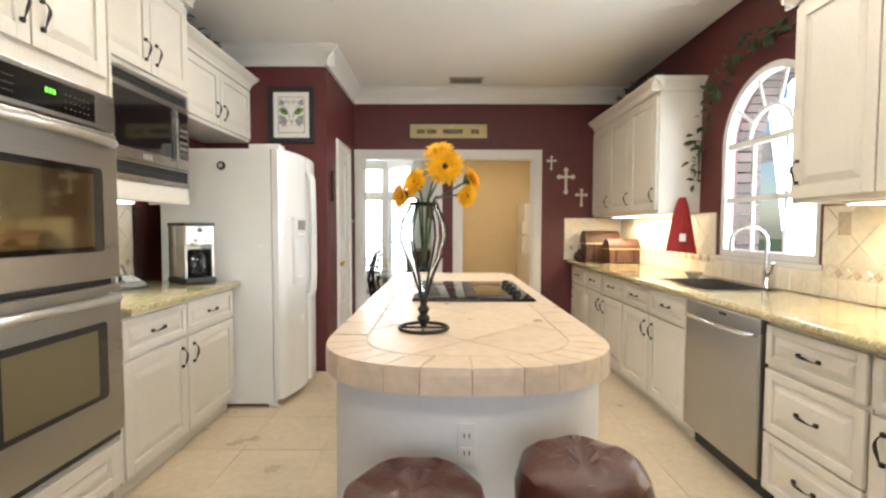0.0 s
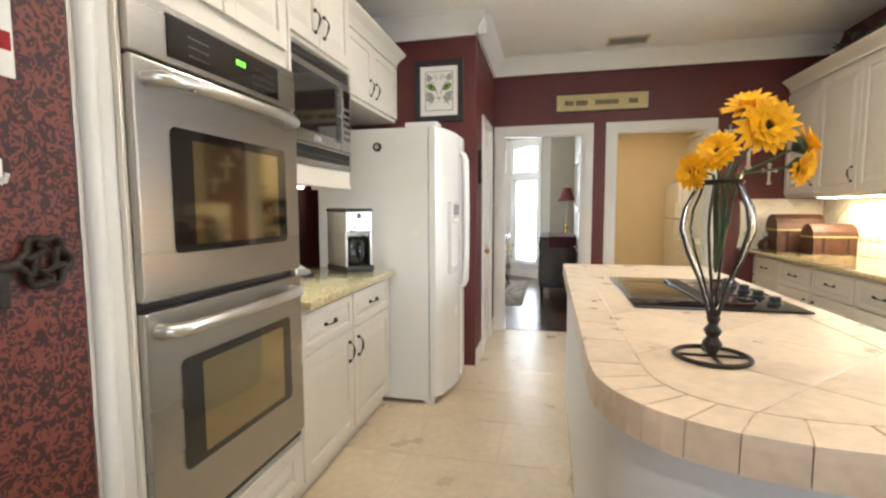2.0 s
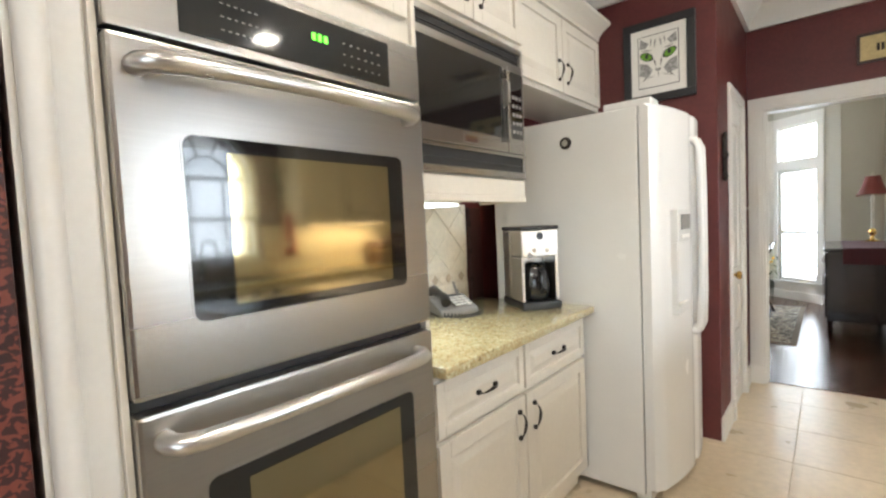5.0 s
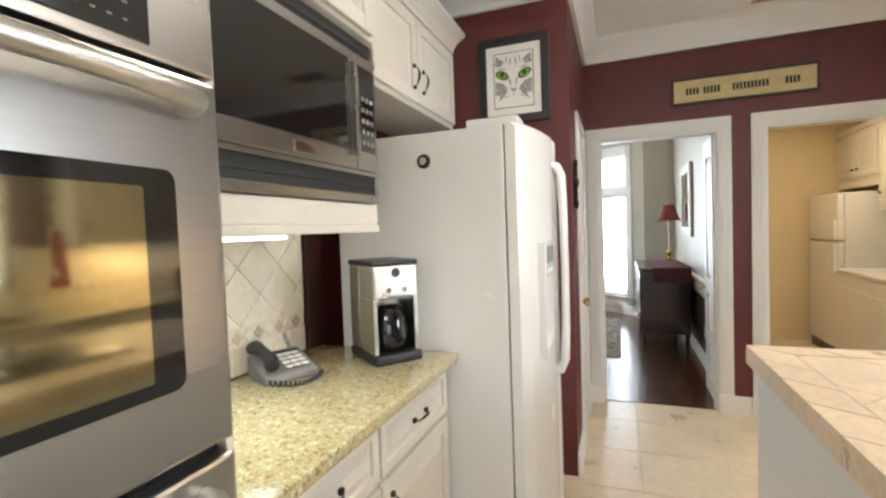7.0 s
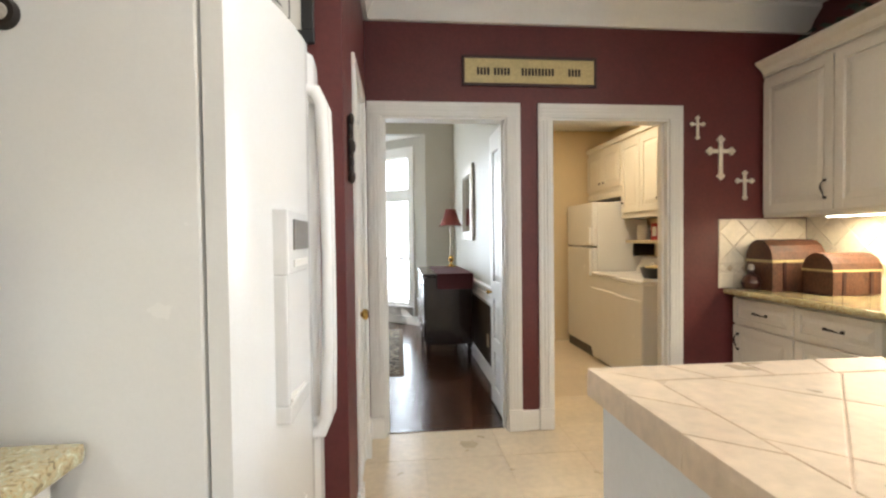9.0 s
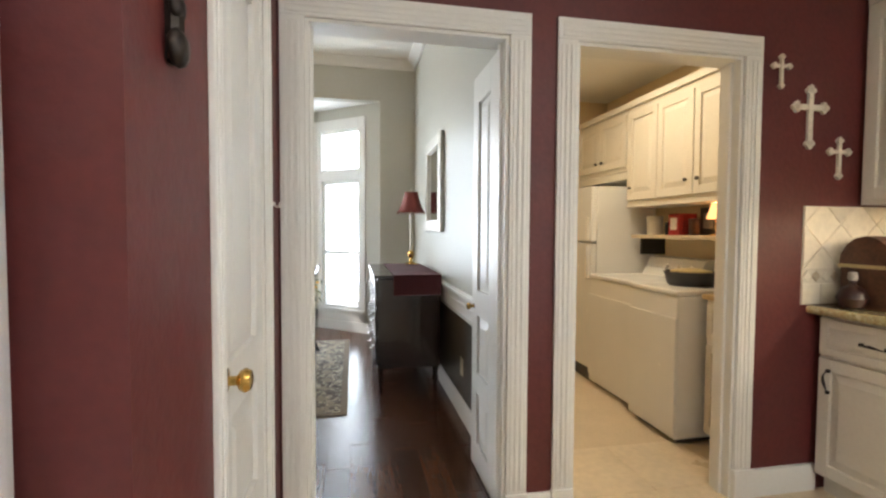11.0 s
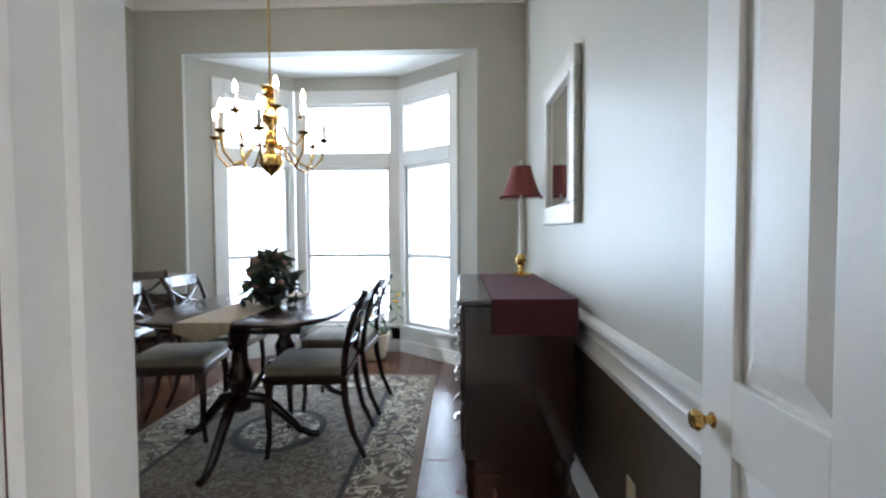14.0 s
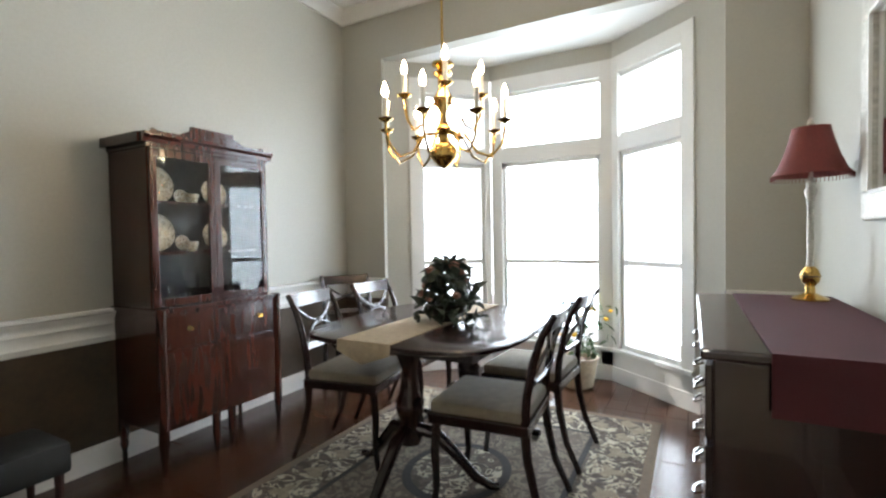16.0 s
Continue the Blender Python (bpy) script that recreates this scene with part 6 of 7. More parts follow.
for y0, y1 in ((HY0 + 0.005, ym - 0.002), (ym + 0.002, HY1 - 0.005)):
    gd = part("glass_door", B((UX, y0, 0.86, UX + 0.02, y0 + 0.035, 1.675), (UX, y1 - 0.035, 0.86, UX + 0.02, y1, 1.675), (UX, y0 + 0.035, 0.86, UX + 0.02, y1 - 0.035, 0.90), (UX, y0 + 0.035, 1.635, UX + 0.02, y1 - 0.035, 1.675), bev=0.002), MAHOG2, hc)
    p = part("pane", B((UX + 0.008, y0 + 0.035, 0.90, UX + 0.011, y1 - 0.035, 1.635)), CABGLASS, gd)
    p.visible_shadow = False
PLATE = ramp_mat("painted_china", [(0.42, (0.72, 0.68, 0.58)), (0.5, (0.55, 0.45, 0.30)), (0.56, (0.25, 0.22, 0.15)), (0.62, (0.74, 0.70, 0.60))], 30, 2, 1.5, 0.15, 0.0)
for z, ys in ((1.142, (7.05, 7.205, 7.42)), (1.412, (7.05, 7.205, 7.42))):
    for k, y in enumerate(ys):
        r = (0.11, 0.045, 0.085)[k]
        pl = tagged(part("china_plate", lathe(bmesh.new(), [(0.001, 0.0), (r * 0.6, 0.004), (r, 0.018), (r, 0.022), (r * 0.6, 0.009), (0.001, 0.005)], seg=24), PLATE, None, "", True), "patterned china plate standing in the cabinet", "plate", "plates in the china cabinet")
        pl.matrix_world = pose(-3.09, y, z + r * 0.98, 0, 78, 0)
for z, ys in ((0.857, (6.96, 7.05, 7.15, 7.3, 7.42, 7.5)), (1.142, (7.17, 7.33)), (1.412, (7.18, 7.34))):
    for k, y in enumerate(ys):
        cu = tagged(part("china_cup", lathe(bmesh.new(), [(0.02, 0), (0.024, 0.004), (0.034, 0.03), (0.038, 0.055 + 0.05 * (z < 1) * (k % 2)), (0.034, 0.054 + 0.05 * (z < 1) * (k % 2)), (0.02, 0.012)], seg=16), CABGLASS if z < 1 else PLATE, None, "", True), "small china or glass cup in the cabinet", "cup", "cups in the china cabinet")
        cu.matrix_world = pose(-2.93, y, z)

# sideboard with runner, lamp, mirror
SX0, SX1, SY0, SY1, SZ = -0.385, 0.125, 6.85, 8.08, 0.905
sb = thing("sideboard", "dark mahogany chest of drawers against the wall", "sideboard", (-0.13, 7.42, 0))
part("body", B((SX0 + 0.03, SY0 + 0.02, 0.19, SX1, SY1 - 0.02, 0.875), bev=0.004), MAHOG, sb)
part("top", B((SX0, SY0, 0.876, SX1 + 0.005, SY1, SZ), bev=0.008), MAHOG, sb)
for x in (SX0 + 0.055, SX1 - 0.03):
    for y in (SY0 + 0.05, SY1 - 0.05):
        part("leg", lathe(bmesh.new(), [(0.014, 0), (0.018, 0.02), (0.014, 0.05), (0.026, 0.10), (0.018, 0.14), (0.03, 0.19), (0.03, 0.20)], (x, y, 0), 14), MAHOG, sb, "", True)
for r in range(3):
    for c in range(2):
        y0 = SY0 + 0.05 + c * 0.555
        dq = part("drawer", B((SX0 + 0.012, y0, 0.22 + r * 0.218, SX0 + 0.031, y0 + 0.545, 0.42 + r * 0.218), bev=0.004), MAHOG, sb)
        for k in (0.14, 0.4):
            part("handle", tube(bmesh.new(), [(SX0 + 0.012, y0 + k - 0.035, 0.33 + r * 0.218), (SX0 - 0.012, y0 + k - 0.02, 0.315 + r * 0.218), (SX0 - 0.012, y0 + k + 0.02, 0.315 + r * 0.218), (SX0 + 0.012, y0 + k + 0.035, 0.33 + r * 0.218)], 0.005, 6), CHROME, dq, "bright bail handle")
rr_ = thing("sideboard_runner", "wine-red cloth runner over the sideboard", "runner", (-0.1, 7.4, SZ))
part("cloth", B((-0.235, SY0 - 0.006, SZ + 0.001, 0.13, SY1, SZ + 0.005)), WINE, rr_)
part("hanging_end", B((-0.235, SY0 - 0.010, SZ - 0.15, 0.13, SY0 - 0.006, SZ + 0.005)), WINE, rr_)
LX, LY = 0.028, 7.92
tl = thing("table_lamp", "slim table lamp with a burgundy bell shade", "lamp", (LX, LY, SZ + 0.005))
part("base", lathe(bmesh.new(), [(0.065, 0), (0.065, 0.008), (0.045, 0.018), (0.018, 0.03), (0.016, 0.06), (0.03, 0.075), (0.036, 0.10), (0.028, 0.125), (0.014, 0.14)], (LX, LY, SZ + 0.005), 20), BRASS, tl, "", True)
part("bead", lathe(bmesh.new(), [(0.02, 0.078), (0.038, 0.10), (0.02, 0.122)], (LX, LY, SZ + 0.005), 16), WOODBLK, tl, "dark red bead", True)
part("stem", lathe(bmesh.new(), [(0.013, 0.14), (0.012, 0.3), (0.013, 0.42), (0.022, 0.45), (0.014, 0.47), (0.018, 0.485), (0.008, 0.50), (0.006, 0.715), (0.013, 0.725), (0.011, 0.74), (0.004, 0.75)], (LX, LY, SZ + 0.005), 14), SILVER, tl, "", True)
bm = bmesh.new()
ring_strip(bm, [[(LX + r * math.cos(a * math.pi / 16), LY + r * math.sin(a * math.pi / 16), SZ + z) for a in range(32)] for r, z in ((0.138, 0.52), (0.118, 0.545), (0.095, 0.60), (0.076, 0.665), (0.066, 0.705), (0.066, 0.715), (0.064, 0.715), (0.064, 0.705), (0.074, 0.665), (0.093, 0.60), (0.116, 0.545), (0.136, 0.52), (0.138, 0.52))], caps=False)
shd = part("shade", bm, SHADE, tl, "burgundy bell shade", True)
bm = bmesh.new()
for k in range(60):
    a = k * math.pi / 30
    x, y = LX + 0.137 * math.cos(a), LY + 0.137 * math.sin(a)
    tube(bm, [(x, y, SZ + 0.522), (x, y, SZ + 0.502)], 0.002, 4)
part("fringe", bm, SHADE, shd)

mr = thing("wall_mirror", "mirror in a wide distressed silver frame", "mirror", (0.16, 7.37, 1.64))
MY0, MY1, MZ0, MZ1, FWd = 7.0, 7.75, 1.235, 2.045, 0.1
for b in ((MY0, MZ0, MY1, MZ0 + FWd), (MY0, MZ1 - FWd, MY1, MZ1), (MY0, MZ0 + FWd, MY0 + FWd, MZ1 - FWd), (MY1 - FWd, MZ0 + FWd, MY1, MZ1 - FWd)):
    part("frame_side", B((0.142, b[0], b[1], 0.178, b[2], b[3]), bev=0.01), SILVER, mr)
part("inner_lip", B((0.138, MY0 + FWd - 0.012, MZ0 + FWd, 0.15, MY0 + FWd, MZ1 - FWd), (0.138, MY1 - FWd, MZ0 + FWd, 0.15, MY1 - FWd + 0.012, MZ1 - FWd), (0.138, MY0 + FWd, MZ0 + FWd - 0.012, 0.15, MY1 - FWd, MZ0 + FWd), (0.138, MY0 + FWd, MZ1 - FWd, 0.15, MY1 - FWd, MZ1 - FWd + 0.012)), WHITE2, mr)
part("glass", B((0.158, MY0 + FWd, MZ0 + FWd, 0.168, MY1 - FWd, MZ1 - FWd)), MIRROR, mr, "silvered glass")
wo = thing("wall_outlet", "cream outlet on the brown dado", "outlet", (0.178, 6.35, 0.33))
part("plate", B((0.173, 6.315, 0.28, 0.179, 6.385, 0.395), bev=0.002), LACE, wo)
wo = thing("wall_outlet", "small outlet on the brown dado by the china cabinet", "outlet", (-3.178, 7.95, 0.33))
part("plate", B((-3.179, 7.915, 0.28, -3.173, 7.985, 0.395), bev=0.002), LACE, wo)

# chandelier
CX, CY, CZ = -1.43, 7.45, 1.525
cl = thing("chandelier", "brass candle chandelier with lit flame bulbs", "chandelier", (CX, CY, CZ))
part("body", lathe(bmesh.new(), [(0.004, -0.012), (0.012, 0.0), (0.035, 0.012), (0.062, 0.045), (0.068, 0.075), (0.055, 0.10), (0.026, 0.12), (0.022, 0.15), (0.042, 0.18), (0.022, 0.21), (0.018, 0.26), (0.036, 0.29), (0.05, 0.32), (0.03, 0.35), (0.02, 0.37), (0.026, 0.42), (0.045, 0.44), (0.02, 0.455), (0.05, 0.475), (0.05, 0.485), (0.012, 0.50), (0.006, 0.52)], (CX, CY, CZ), 24), BRASS, cl, "", True)
part("stem", tube(bmesh.new(), [(CX, CY, CZ + 0.5), (CX, CY, CD - 0.02)], 0.006, 8), BRASS, cl)
part("canopy", lathe(bmesh.new(), [(0.012, -0.05), (0.03, -0.04), (0.06, -0.012), (0.062, 0)], (CX, CY, CD), 20), BRASS, cl, "", True)
for tier, (n, R, zr, off) in enumerate(((8, 0.29, 0.16, 0.2), (4, 0.18, 0.30, 0.55))):
    for k in range(n):
        a = 2 * math.pi * k / n + off
        c, s = math.cos(a), math.sin(a)
        at = lambda r, z: (CX + r * c, CY + r * s, CZ + z)
        z0 = 0.11 if tier == 0 else 0.25
        arm = part("arm", tube(bmesh.new(), [at(0.03, z0 + 0.05), at(R * 0.35, z0 + 0.04), at(R * 0.55, z0 - 0.05), at(R * 0.78, z0 - 0.075), at(R * 0.95, z0 - 0.02), at(R, z0 + 0.05), at(R, z0 + 0.075)], 0.0065, 8), BRASS, cl, "", True)
        part("cup", lathe(bmesh.new(), [(0.006, 0), (0.03, 0.012), (0.034, 0.02), (0.012, 0.02), (0.012, 0.028)], at(R, z0 + 0.07), 14), BRASS, arm, "", True)
        part("candle", lathe(bmesh.new(), [(0.011, 0), (0.011, 0.085)], at(R, z0 + 0.098), 10), WHITE2, arm)
        part("flame_bulb", lathe(bmesh.new(), [(0.006, 0), (0.014, 0.018), (0.013, 0.035), (0.004, 0.06), (0.001, 0.068)], at(R, z0 + 0.183), 10), FLAME, arm, "lit flame bulb", True)

# planter in the bay and a low dark stool by the wall
pl = thing("flower_planter", "low planter with yellow flowers in the bay", "planter", (-1.2, 9.2, 0))
part("pot", lathe(bmesh.new(), [(0.09, 0), (0.12, 0.02), (0.15, 0.2), (0.16, 0.24), (0.14, 0.24), (0.13, 0.2)], (-1.2, 9.2, 0), 18), LACE, pl, "", True)
part("soil", lathe(bmesh.new(), [(0.128, 0.19), (0.128, 0.21)], (-1.2, 9.2, 0), 18), SEED, pl)
foliage(pl, "leaves", [(-1.2 + rn_.gauss(0, 0.11), 9.2 + rn_.gauss(0, 0.07), 0.25 + rn_.uniform(0, 0.42)) for _ in range(150)], 0.1, 0.03, LEAF, rn_)
bm = bmesh.new()
for _ in range(12):
    blob(bm, (-1.2 + rn_.gauss(0, 0.12), 9.2 + rn_.gauss(0, 0.07), 0.35 + rn_.uniform(0, 0.3)), 0.022, sz=0.7, sub=1)
part("blossoms", bm, PETAL, pl, "yellow blossoms")
bs = thing("low_stool", "low dark upholstered stool beside the wall", "stool", (-2.95, 6.3, 0))
part("seat", B((-3.14, 6.12, 0.20, -2.78, 6.50, 0.34), bev=0.03), INK, bs, "", True)
for x in (-3.1, -2.82):
    for y in (6.16, 6.46):
        part("leg", tube(bmesh.new(), [(x, y, 0.22), (x, y, 0.0)], [0.02, 0.014], 8), WOODBLK, bs)

# ---- laundry ----
def machine(nm, label, x0, y0, x1, y1, h, console):
    t = thing(nm, label, nm.replace("_", " "), ((x0 + x1) / 2, (y0 + y1) / 2, 0))
    part("body", B((x0 + 0.008, y0 + 0.002, 0.03, x1, y1 - 0.002, h - 0.03), bev=0.012), WHITE, t)
    part("foot", B((x0 + 0.05, y0 + 0.04, 0, x1 - 0.05, y1 - 0.04, 0.03)), PLASTIC, t)
    part("front_panel", B((x0, y0 + 0.005, 0.09, x0 + 0.0078, y1 - 0.005, h - 0.16), bev=0.002), WHITE, t)
    part("lid", B((x0 + 0.002, y0 + 0.004, h - 0.0298, x1, y1 - 0.004, h), bev=0.01), WHITE, t)
    if console:
        bm = bmesh.new()
        prism(bm, [(x1 - 0.16, y0 + 0.01, h), (x1 - 0.09, y0 + 0.01, h + 0.14), (x1 - 0.02, y0 + 0.01, h + 0.15), (x1, y0 + 0.01, h)], (0, y1 - y0 - 0.02, 0))
        cs = part("console", bm, WHITE, t)
        for k in (0.12, 0.25, 0.38):
            part("dial", tube(bmesh.new(), [(x1 - 0.128, y0 + k, h + 0.075), (x1 - 0.145, y0 + k, h + 0.083)], [0.026, 0.02], 14), WHITE2, cs)
        part("strip", B((x1 - 0.1275, y0 + 0.04, h + 0.06, x1 - 0.115, y1 - 0.06, h + 0.068)), GREY, cs)
    return t


machine("washing_machine", "white top-loading washing machine in the laundry", 1.36, 6.20, 2.0, 6.85, 0.90, True)
machine("clothes_dryer", "white clothes dryer in the laundry", 1.29, 5.71, 2.0, 6.18, 0.905, False)
lf = thing("laundry_refrigerator", "off-white top-freezer refrigerator in the laundry", "refrigerator", (1.72, 7.25, 0))
part("body", B((1.45, 6.90, 0.03, 2.0, 7.62, 1.62), bev=0.008), WHITE, lf)
part("foot", B((1.47, 6.92, 0.0, 1.95, 7.60, 0.03)), PLASTIC, lf)
part("freezer_door", B((1.40, 6.90, 1.16, 1.4485, 7.62, 1.62), bev=0.01), WHITE, lf)
part("fridge_door", B((1.40, 6.90, 0.10, 1.4485, 7.62, 1.145), bev=0.01), WHITE, lf)
part("handle", B((1.375, 6.93, 1.17, 1.40, 6.95, 1.36), (1.375, 6.93, 0.85, 1.40, 6.95, 1.13), bev=0.004), WHITE2, lf)
part("toe_grille", B((1.41, 6.92, 0.0, 1.4485, 7.60, 0.09)), PLASTIC, lf)
lc = thing("laundry_cabinet", "cream laundry base cabinet with wooden worktop", "cabinet", (1.7, 5.44, 0))
part("body", B((1.47, 5.33, 0.08, 2.01, 5.68, 0.86), (1.54, 5.33, 0, 2.01, 5.68, 0.08)), CREAM, lc)
door_on(lc, "-x", (1.47, 5.345, 0.10), 0.32, 0.5, pull=(0.04, 0.42, True), rail=0.04, knob=True)
door_on(lc, "-x", (1.47, 5.345, 0.64), 0.32, 0.2, name="drawer", rail=0.035)
tagged(part("laundry_worktop", B((1.44, 5.325, 0.8605, 2.015, 5.695, 0.89), bev=0.004), mat("pale_wood_laminate", (0.50, 0.36, 0.18), 0.4, vary=0.2, scale=5)), "pale wood laminate laundry worktop", "countertop")
up = thing("laundry_wall_cabinet", "cream laundry wall cabinets with dark knobs", "cabinet", (1.86, 6.1, 1.46), "laundry wall cabinets")
part("body", B((1.70, 5.33, 1.46, 2.02, 6.86, 2.25), bev=0.002), CREAM, up)
w_ = (6.86 - 5.35) / 4
for i in range(4):
    door_on(up, "-x", (1.70, 5.34 + i * w_, 1.50), w_ - 0.01, 0.70, pull=((0.05 if i % 2 == 0 else w_ - 0.06), 0.10, True), knob=True)
part("light_rail", B((1.69, 5.33, 1.445, 2.02, 6.86, 1.46), (1.675, 5.33, 2.25, 2.02, 7.7, 2.30)), CREAM, up)
up = thing("laundry_wall_cabinet", "short cream cabinet above the laundry refrigerator", "cabinet", (1.86, 7.3, 1.75), "laundry wall cabinets")
part("body", B((1.70, 6.865, 1.75, 2.02, 7.70, 2.25), bev=0.002), CREAM, up)
part("light_rail", B((1.69, 6.865, 1.68, 2.02, 7.70, 1.745), bev=0.004), CREAM, up)
for i in range(2):
    door_on(up, "-x", (1.70, 6.875 + i * 0.412, 1.79), 0.405, 0.42, pull=((0.36 if i == 0 else 0.045), 0.07, True), knob=True)
sh = thing("wall_shelf", "pale wooden shelf above the washer", "shelf", (1.9, 6.1, 1.2))
part("board", B((1.74, 5.33, 1.195, 2.018, 6.86, 1.222), bev=0.002), LACE, sh)
part("bracket", B((1.80, 6.80, 1.06, 2.018, 6.82, 1.195)), IRON, sh)
ITEMS = [("plastic_tub", "white plastic tub on the laundry shelf", 6.72, 0.12, 0.15, WHITE2), ("storage_box", "red cardboard box on the laundry shelf", 6.42, 0.12, 0.16, REDCLOTH), ("storage_jar", "dark brown jar on the laundry shelf", 6.28, 0.07, 0.12, WOODBLK), ("picture_frame", "small dark framed picture on the shelf", 6.24, 0.16, 0.20, PLASTIC), ("storage_tin", "yellow and brown tin on the shelf", 5.98, 0.06, 0.15, GOLD), ("storage_jar", "dark jar on the laundry shelf", 6.55, 0.06, 0.10, MAHOG), ("storage_tin", "dark green tin on the shelf", 5.85, 0.06, 0.13, LEAF)]
for nm, lb, y, w_, h, m_ in ITEMS:
    t = thing(nm, lb, nm.split("_")[1], (1.9, y, 1.222))
    if "jar" in nm or "tin" in nm or "tub" in nm:
        part("body", lathe(bmesh.new(), [(w_ * 0.45, 0), (w_ * 0.5, 0.01), (w_ * 0.52, h * 0.8), (w_ * 0.45, h * 0.85)], (1.86, y, 1.222), 16), m_, t, "", True)
        part("lid", lathe(bmesh.new(), [(w_ * 0.54, h * 0.851), (w_ * 0.54, h * 0.97), (w_ * 0.3, h)], (1.86, y, 1.222), 16), m_, t, "", True)
    else:
        d0 = 1.94 if "picture" in nm else 1.80
        part("body", B((d0, y - w_ / 2, 1.222, d0 + (0.02 if "picture" in nm else 0.15), y + w_ / 2, 1.222 + h), bev=0.003), m_, t)
        part("label" if "box" in nm else "print", B((d0 - 0.0012, y - w_ * 0.3, 1.222 + h * 0.25, d0 - 0.0002, y + w_ * 0.3, 1.222 + h * 0.8)), PAPER if "box" in nm else GREY, t)
lm = thing("shelf_lamp", "small lamp with a glowing amber shade on the laundry shelf", "lamp", (1.9, 6.1, 1.222))
part("base", lathe(bmesh.new(), [(0.05, 0), (0.05, 0.01), (0.02, 0.02), (0.03, 0.06), (0.02, 0.1), (0.008, 0.12)], (1.9, 6.1, 1.222), 14), BRASS, lm, "", True)
bm = bmesh.new()
ring_strip(bm, [[(1.9 + r * math.cos(a * math.pi / 12), 6.1 + r * math.sin(a * math.pi / 12), 1.222 + z) for a in range(24)] for r, z in ((0.075, 0.115), (0.045, 0.215), (0.043, 0.215), (0.073, 0.115), (0.075, 0.115))], caps=False)
part("shade", bm, LITSHADE, lm, "glowing amber shade", True)
bk = thing("laundry_basket", "round black tray basket with a yellow cloth on the washer", "basket", (1.66, 6.24, 0.91))
part("tray", lathe(bmesh.new(), [(0.13, 0), (0.14, 0.01), (0.165, 0.09), (0.155, 0.09), (0.13, 0.015)], (1.60, 5.98, 0.905), 22), PLASTIC, bk, "", True)
part("cloth", lathe(bmesh.new(), [(0.13, 0.05), (0.12, 0.095), (0.06, 0.105), (0.002, 0.105)], (1.60, 5.98, 0.905), 18), GOLD, bk, "yellow cloth", True)
cdl = thing("laundry_ceiling_light", "square lit laundry ceiling light", "ceiling light", (1.0, 6.3, 2.55))
part("frame", B((0.82, 6.12, 2.545, 1.18, 6.48, 2.55)), WHITE2, cdl)


# ---- tiles, planks, bricks: laid piece by piece ----
def laid(name, verts2d, z0, z1, material, parent, axis="z", at=0.0):
    """One flat piece: a 2D outline given thickness along an axis."""
    cxm = sum(p[0] for p in verts2d) / len(verts2d)
    cym = sum(p[1] for p in verts2d) / len(verts2d)
    to = {"z": lambda a, b, h: (a, b, h), "x": lambda a, b, h: (h, a, b), "y": lambda a, b, h: (a, h, b)}[axis]
    e = 0.0015
    def shrink(k):
        return [(cxm + (a - cxm) * k, cym + (b - cym) * k) for a, b in verts2d]
    size = max(0.02, size_of(verts2d) ** 0.5)
    rings = [[to(a, b, z0) for a, b in verts2d], [to(a, b, z0 + (z1 - z0) * 0.7) for a, b in verts2d], [to(a, b, z1) for a, b in shrink(1 - 2 * e / size)]]
    me = bpy.data.meshes.new(name)
    n = len(verts2d)
    vs = [p for r in rings for p in r]
    fs = [tuple(range(2 * n, 3 * n))]
    for k in range(2):
        for i in range(n):
            fs.append((k * n + i, k * n + (i + 1) % n, (k + 1) * n + (i + 1) % n, (k + 1) * n + i))
    base = BASE.get(root_of(parent), Vector()) if parent else Vector()
    me.from_pydata([tuple(Vector(p) - base) for p in vs], [], fs)
    bm = bmesh.new()
    bm.from_mesh(me)
    bmesh.ops.recalc_face_normals(bm, faces=bm.faces)
    bm.to_mesh(me)
    bm.free()
    me.materials.append(material)
    ob = new(name, me)
    ob.parent = parent
    return ob


# island top: a border of cut tiles round a field
outer, inner = island_outline(0.0), island_outline(0.115)
seq = []
for i in range(0, 28, 2):
    seq.append(([outer[i], outer[i + 1], outer[i + 2]], [inner[i + 2], inner[i + 1], inner[i]]))
def side_tiles(a, b, c, d, n):
    for k in range(n):
        s, e = k / n, (k + 1) / n
        lp = lambda p, q, t: (p[0] + (q[0] - p[0]) * t, p[1] + (q[1] - p[1]) * t)
        seq.append(([lp(a, b, s), lp(a, b, e)], [lp(d, c, e), lp(d, c, s)]))
side_tiles(outer[28], outer[29], inner[29], inner[28], 10)
side_tiles(outer[29], outer[30], inner[30], inner[29], 4)
side_tiles(outer[30], outer[0], inner[0], inner[30], 10)
def gap(poly, g):
    cx_, cy_ = sum(p[0] for p in poly) / len(poly), sum(p[1] for p in poly) / len(poly)
    out = []
    for x, y in poly:
        d_ = math.hypot(x - cx_, y - cy_)
        out.append((cx_ + (x - cx_) * (1 - g / d_), cy_ + (y - cy_) * (1 - g / d_)))
    return out
for o_, i_ in seq:
    laid("tile", gap(o_ + i_, 0.0022), 0.868, IZ, ISLE, isl)
field = island_outline(0.118)
S = 0.31
c45 = math.sqrt(0.5)
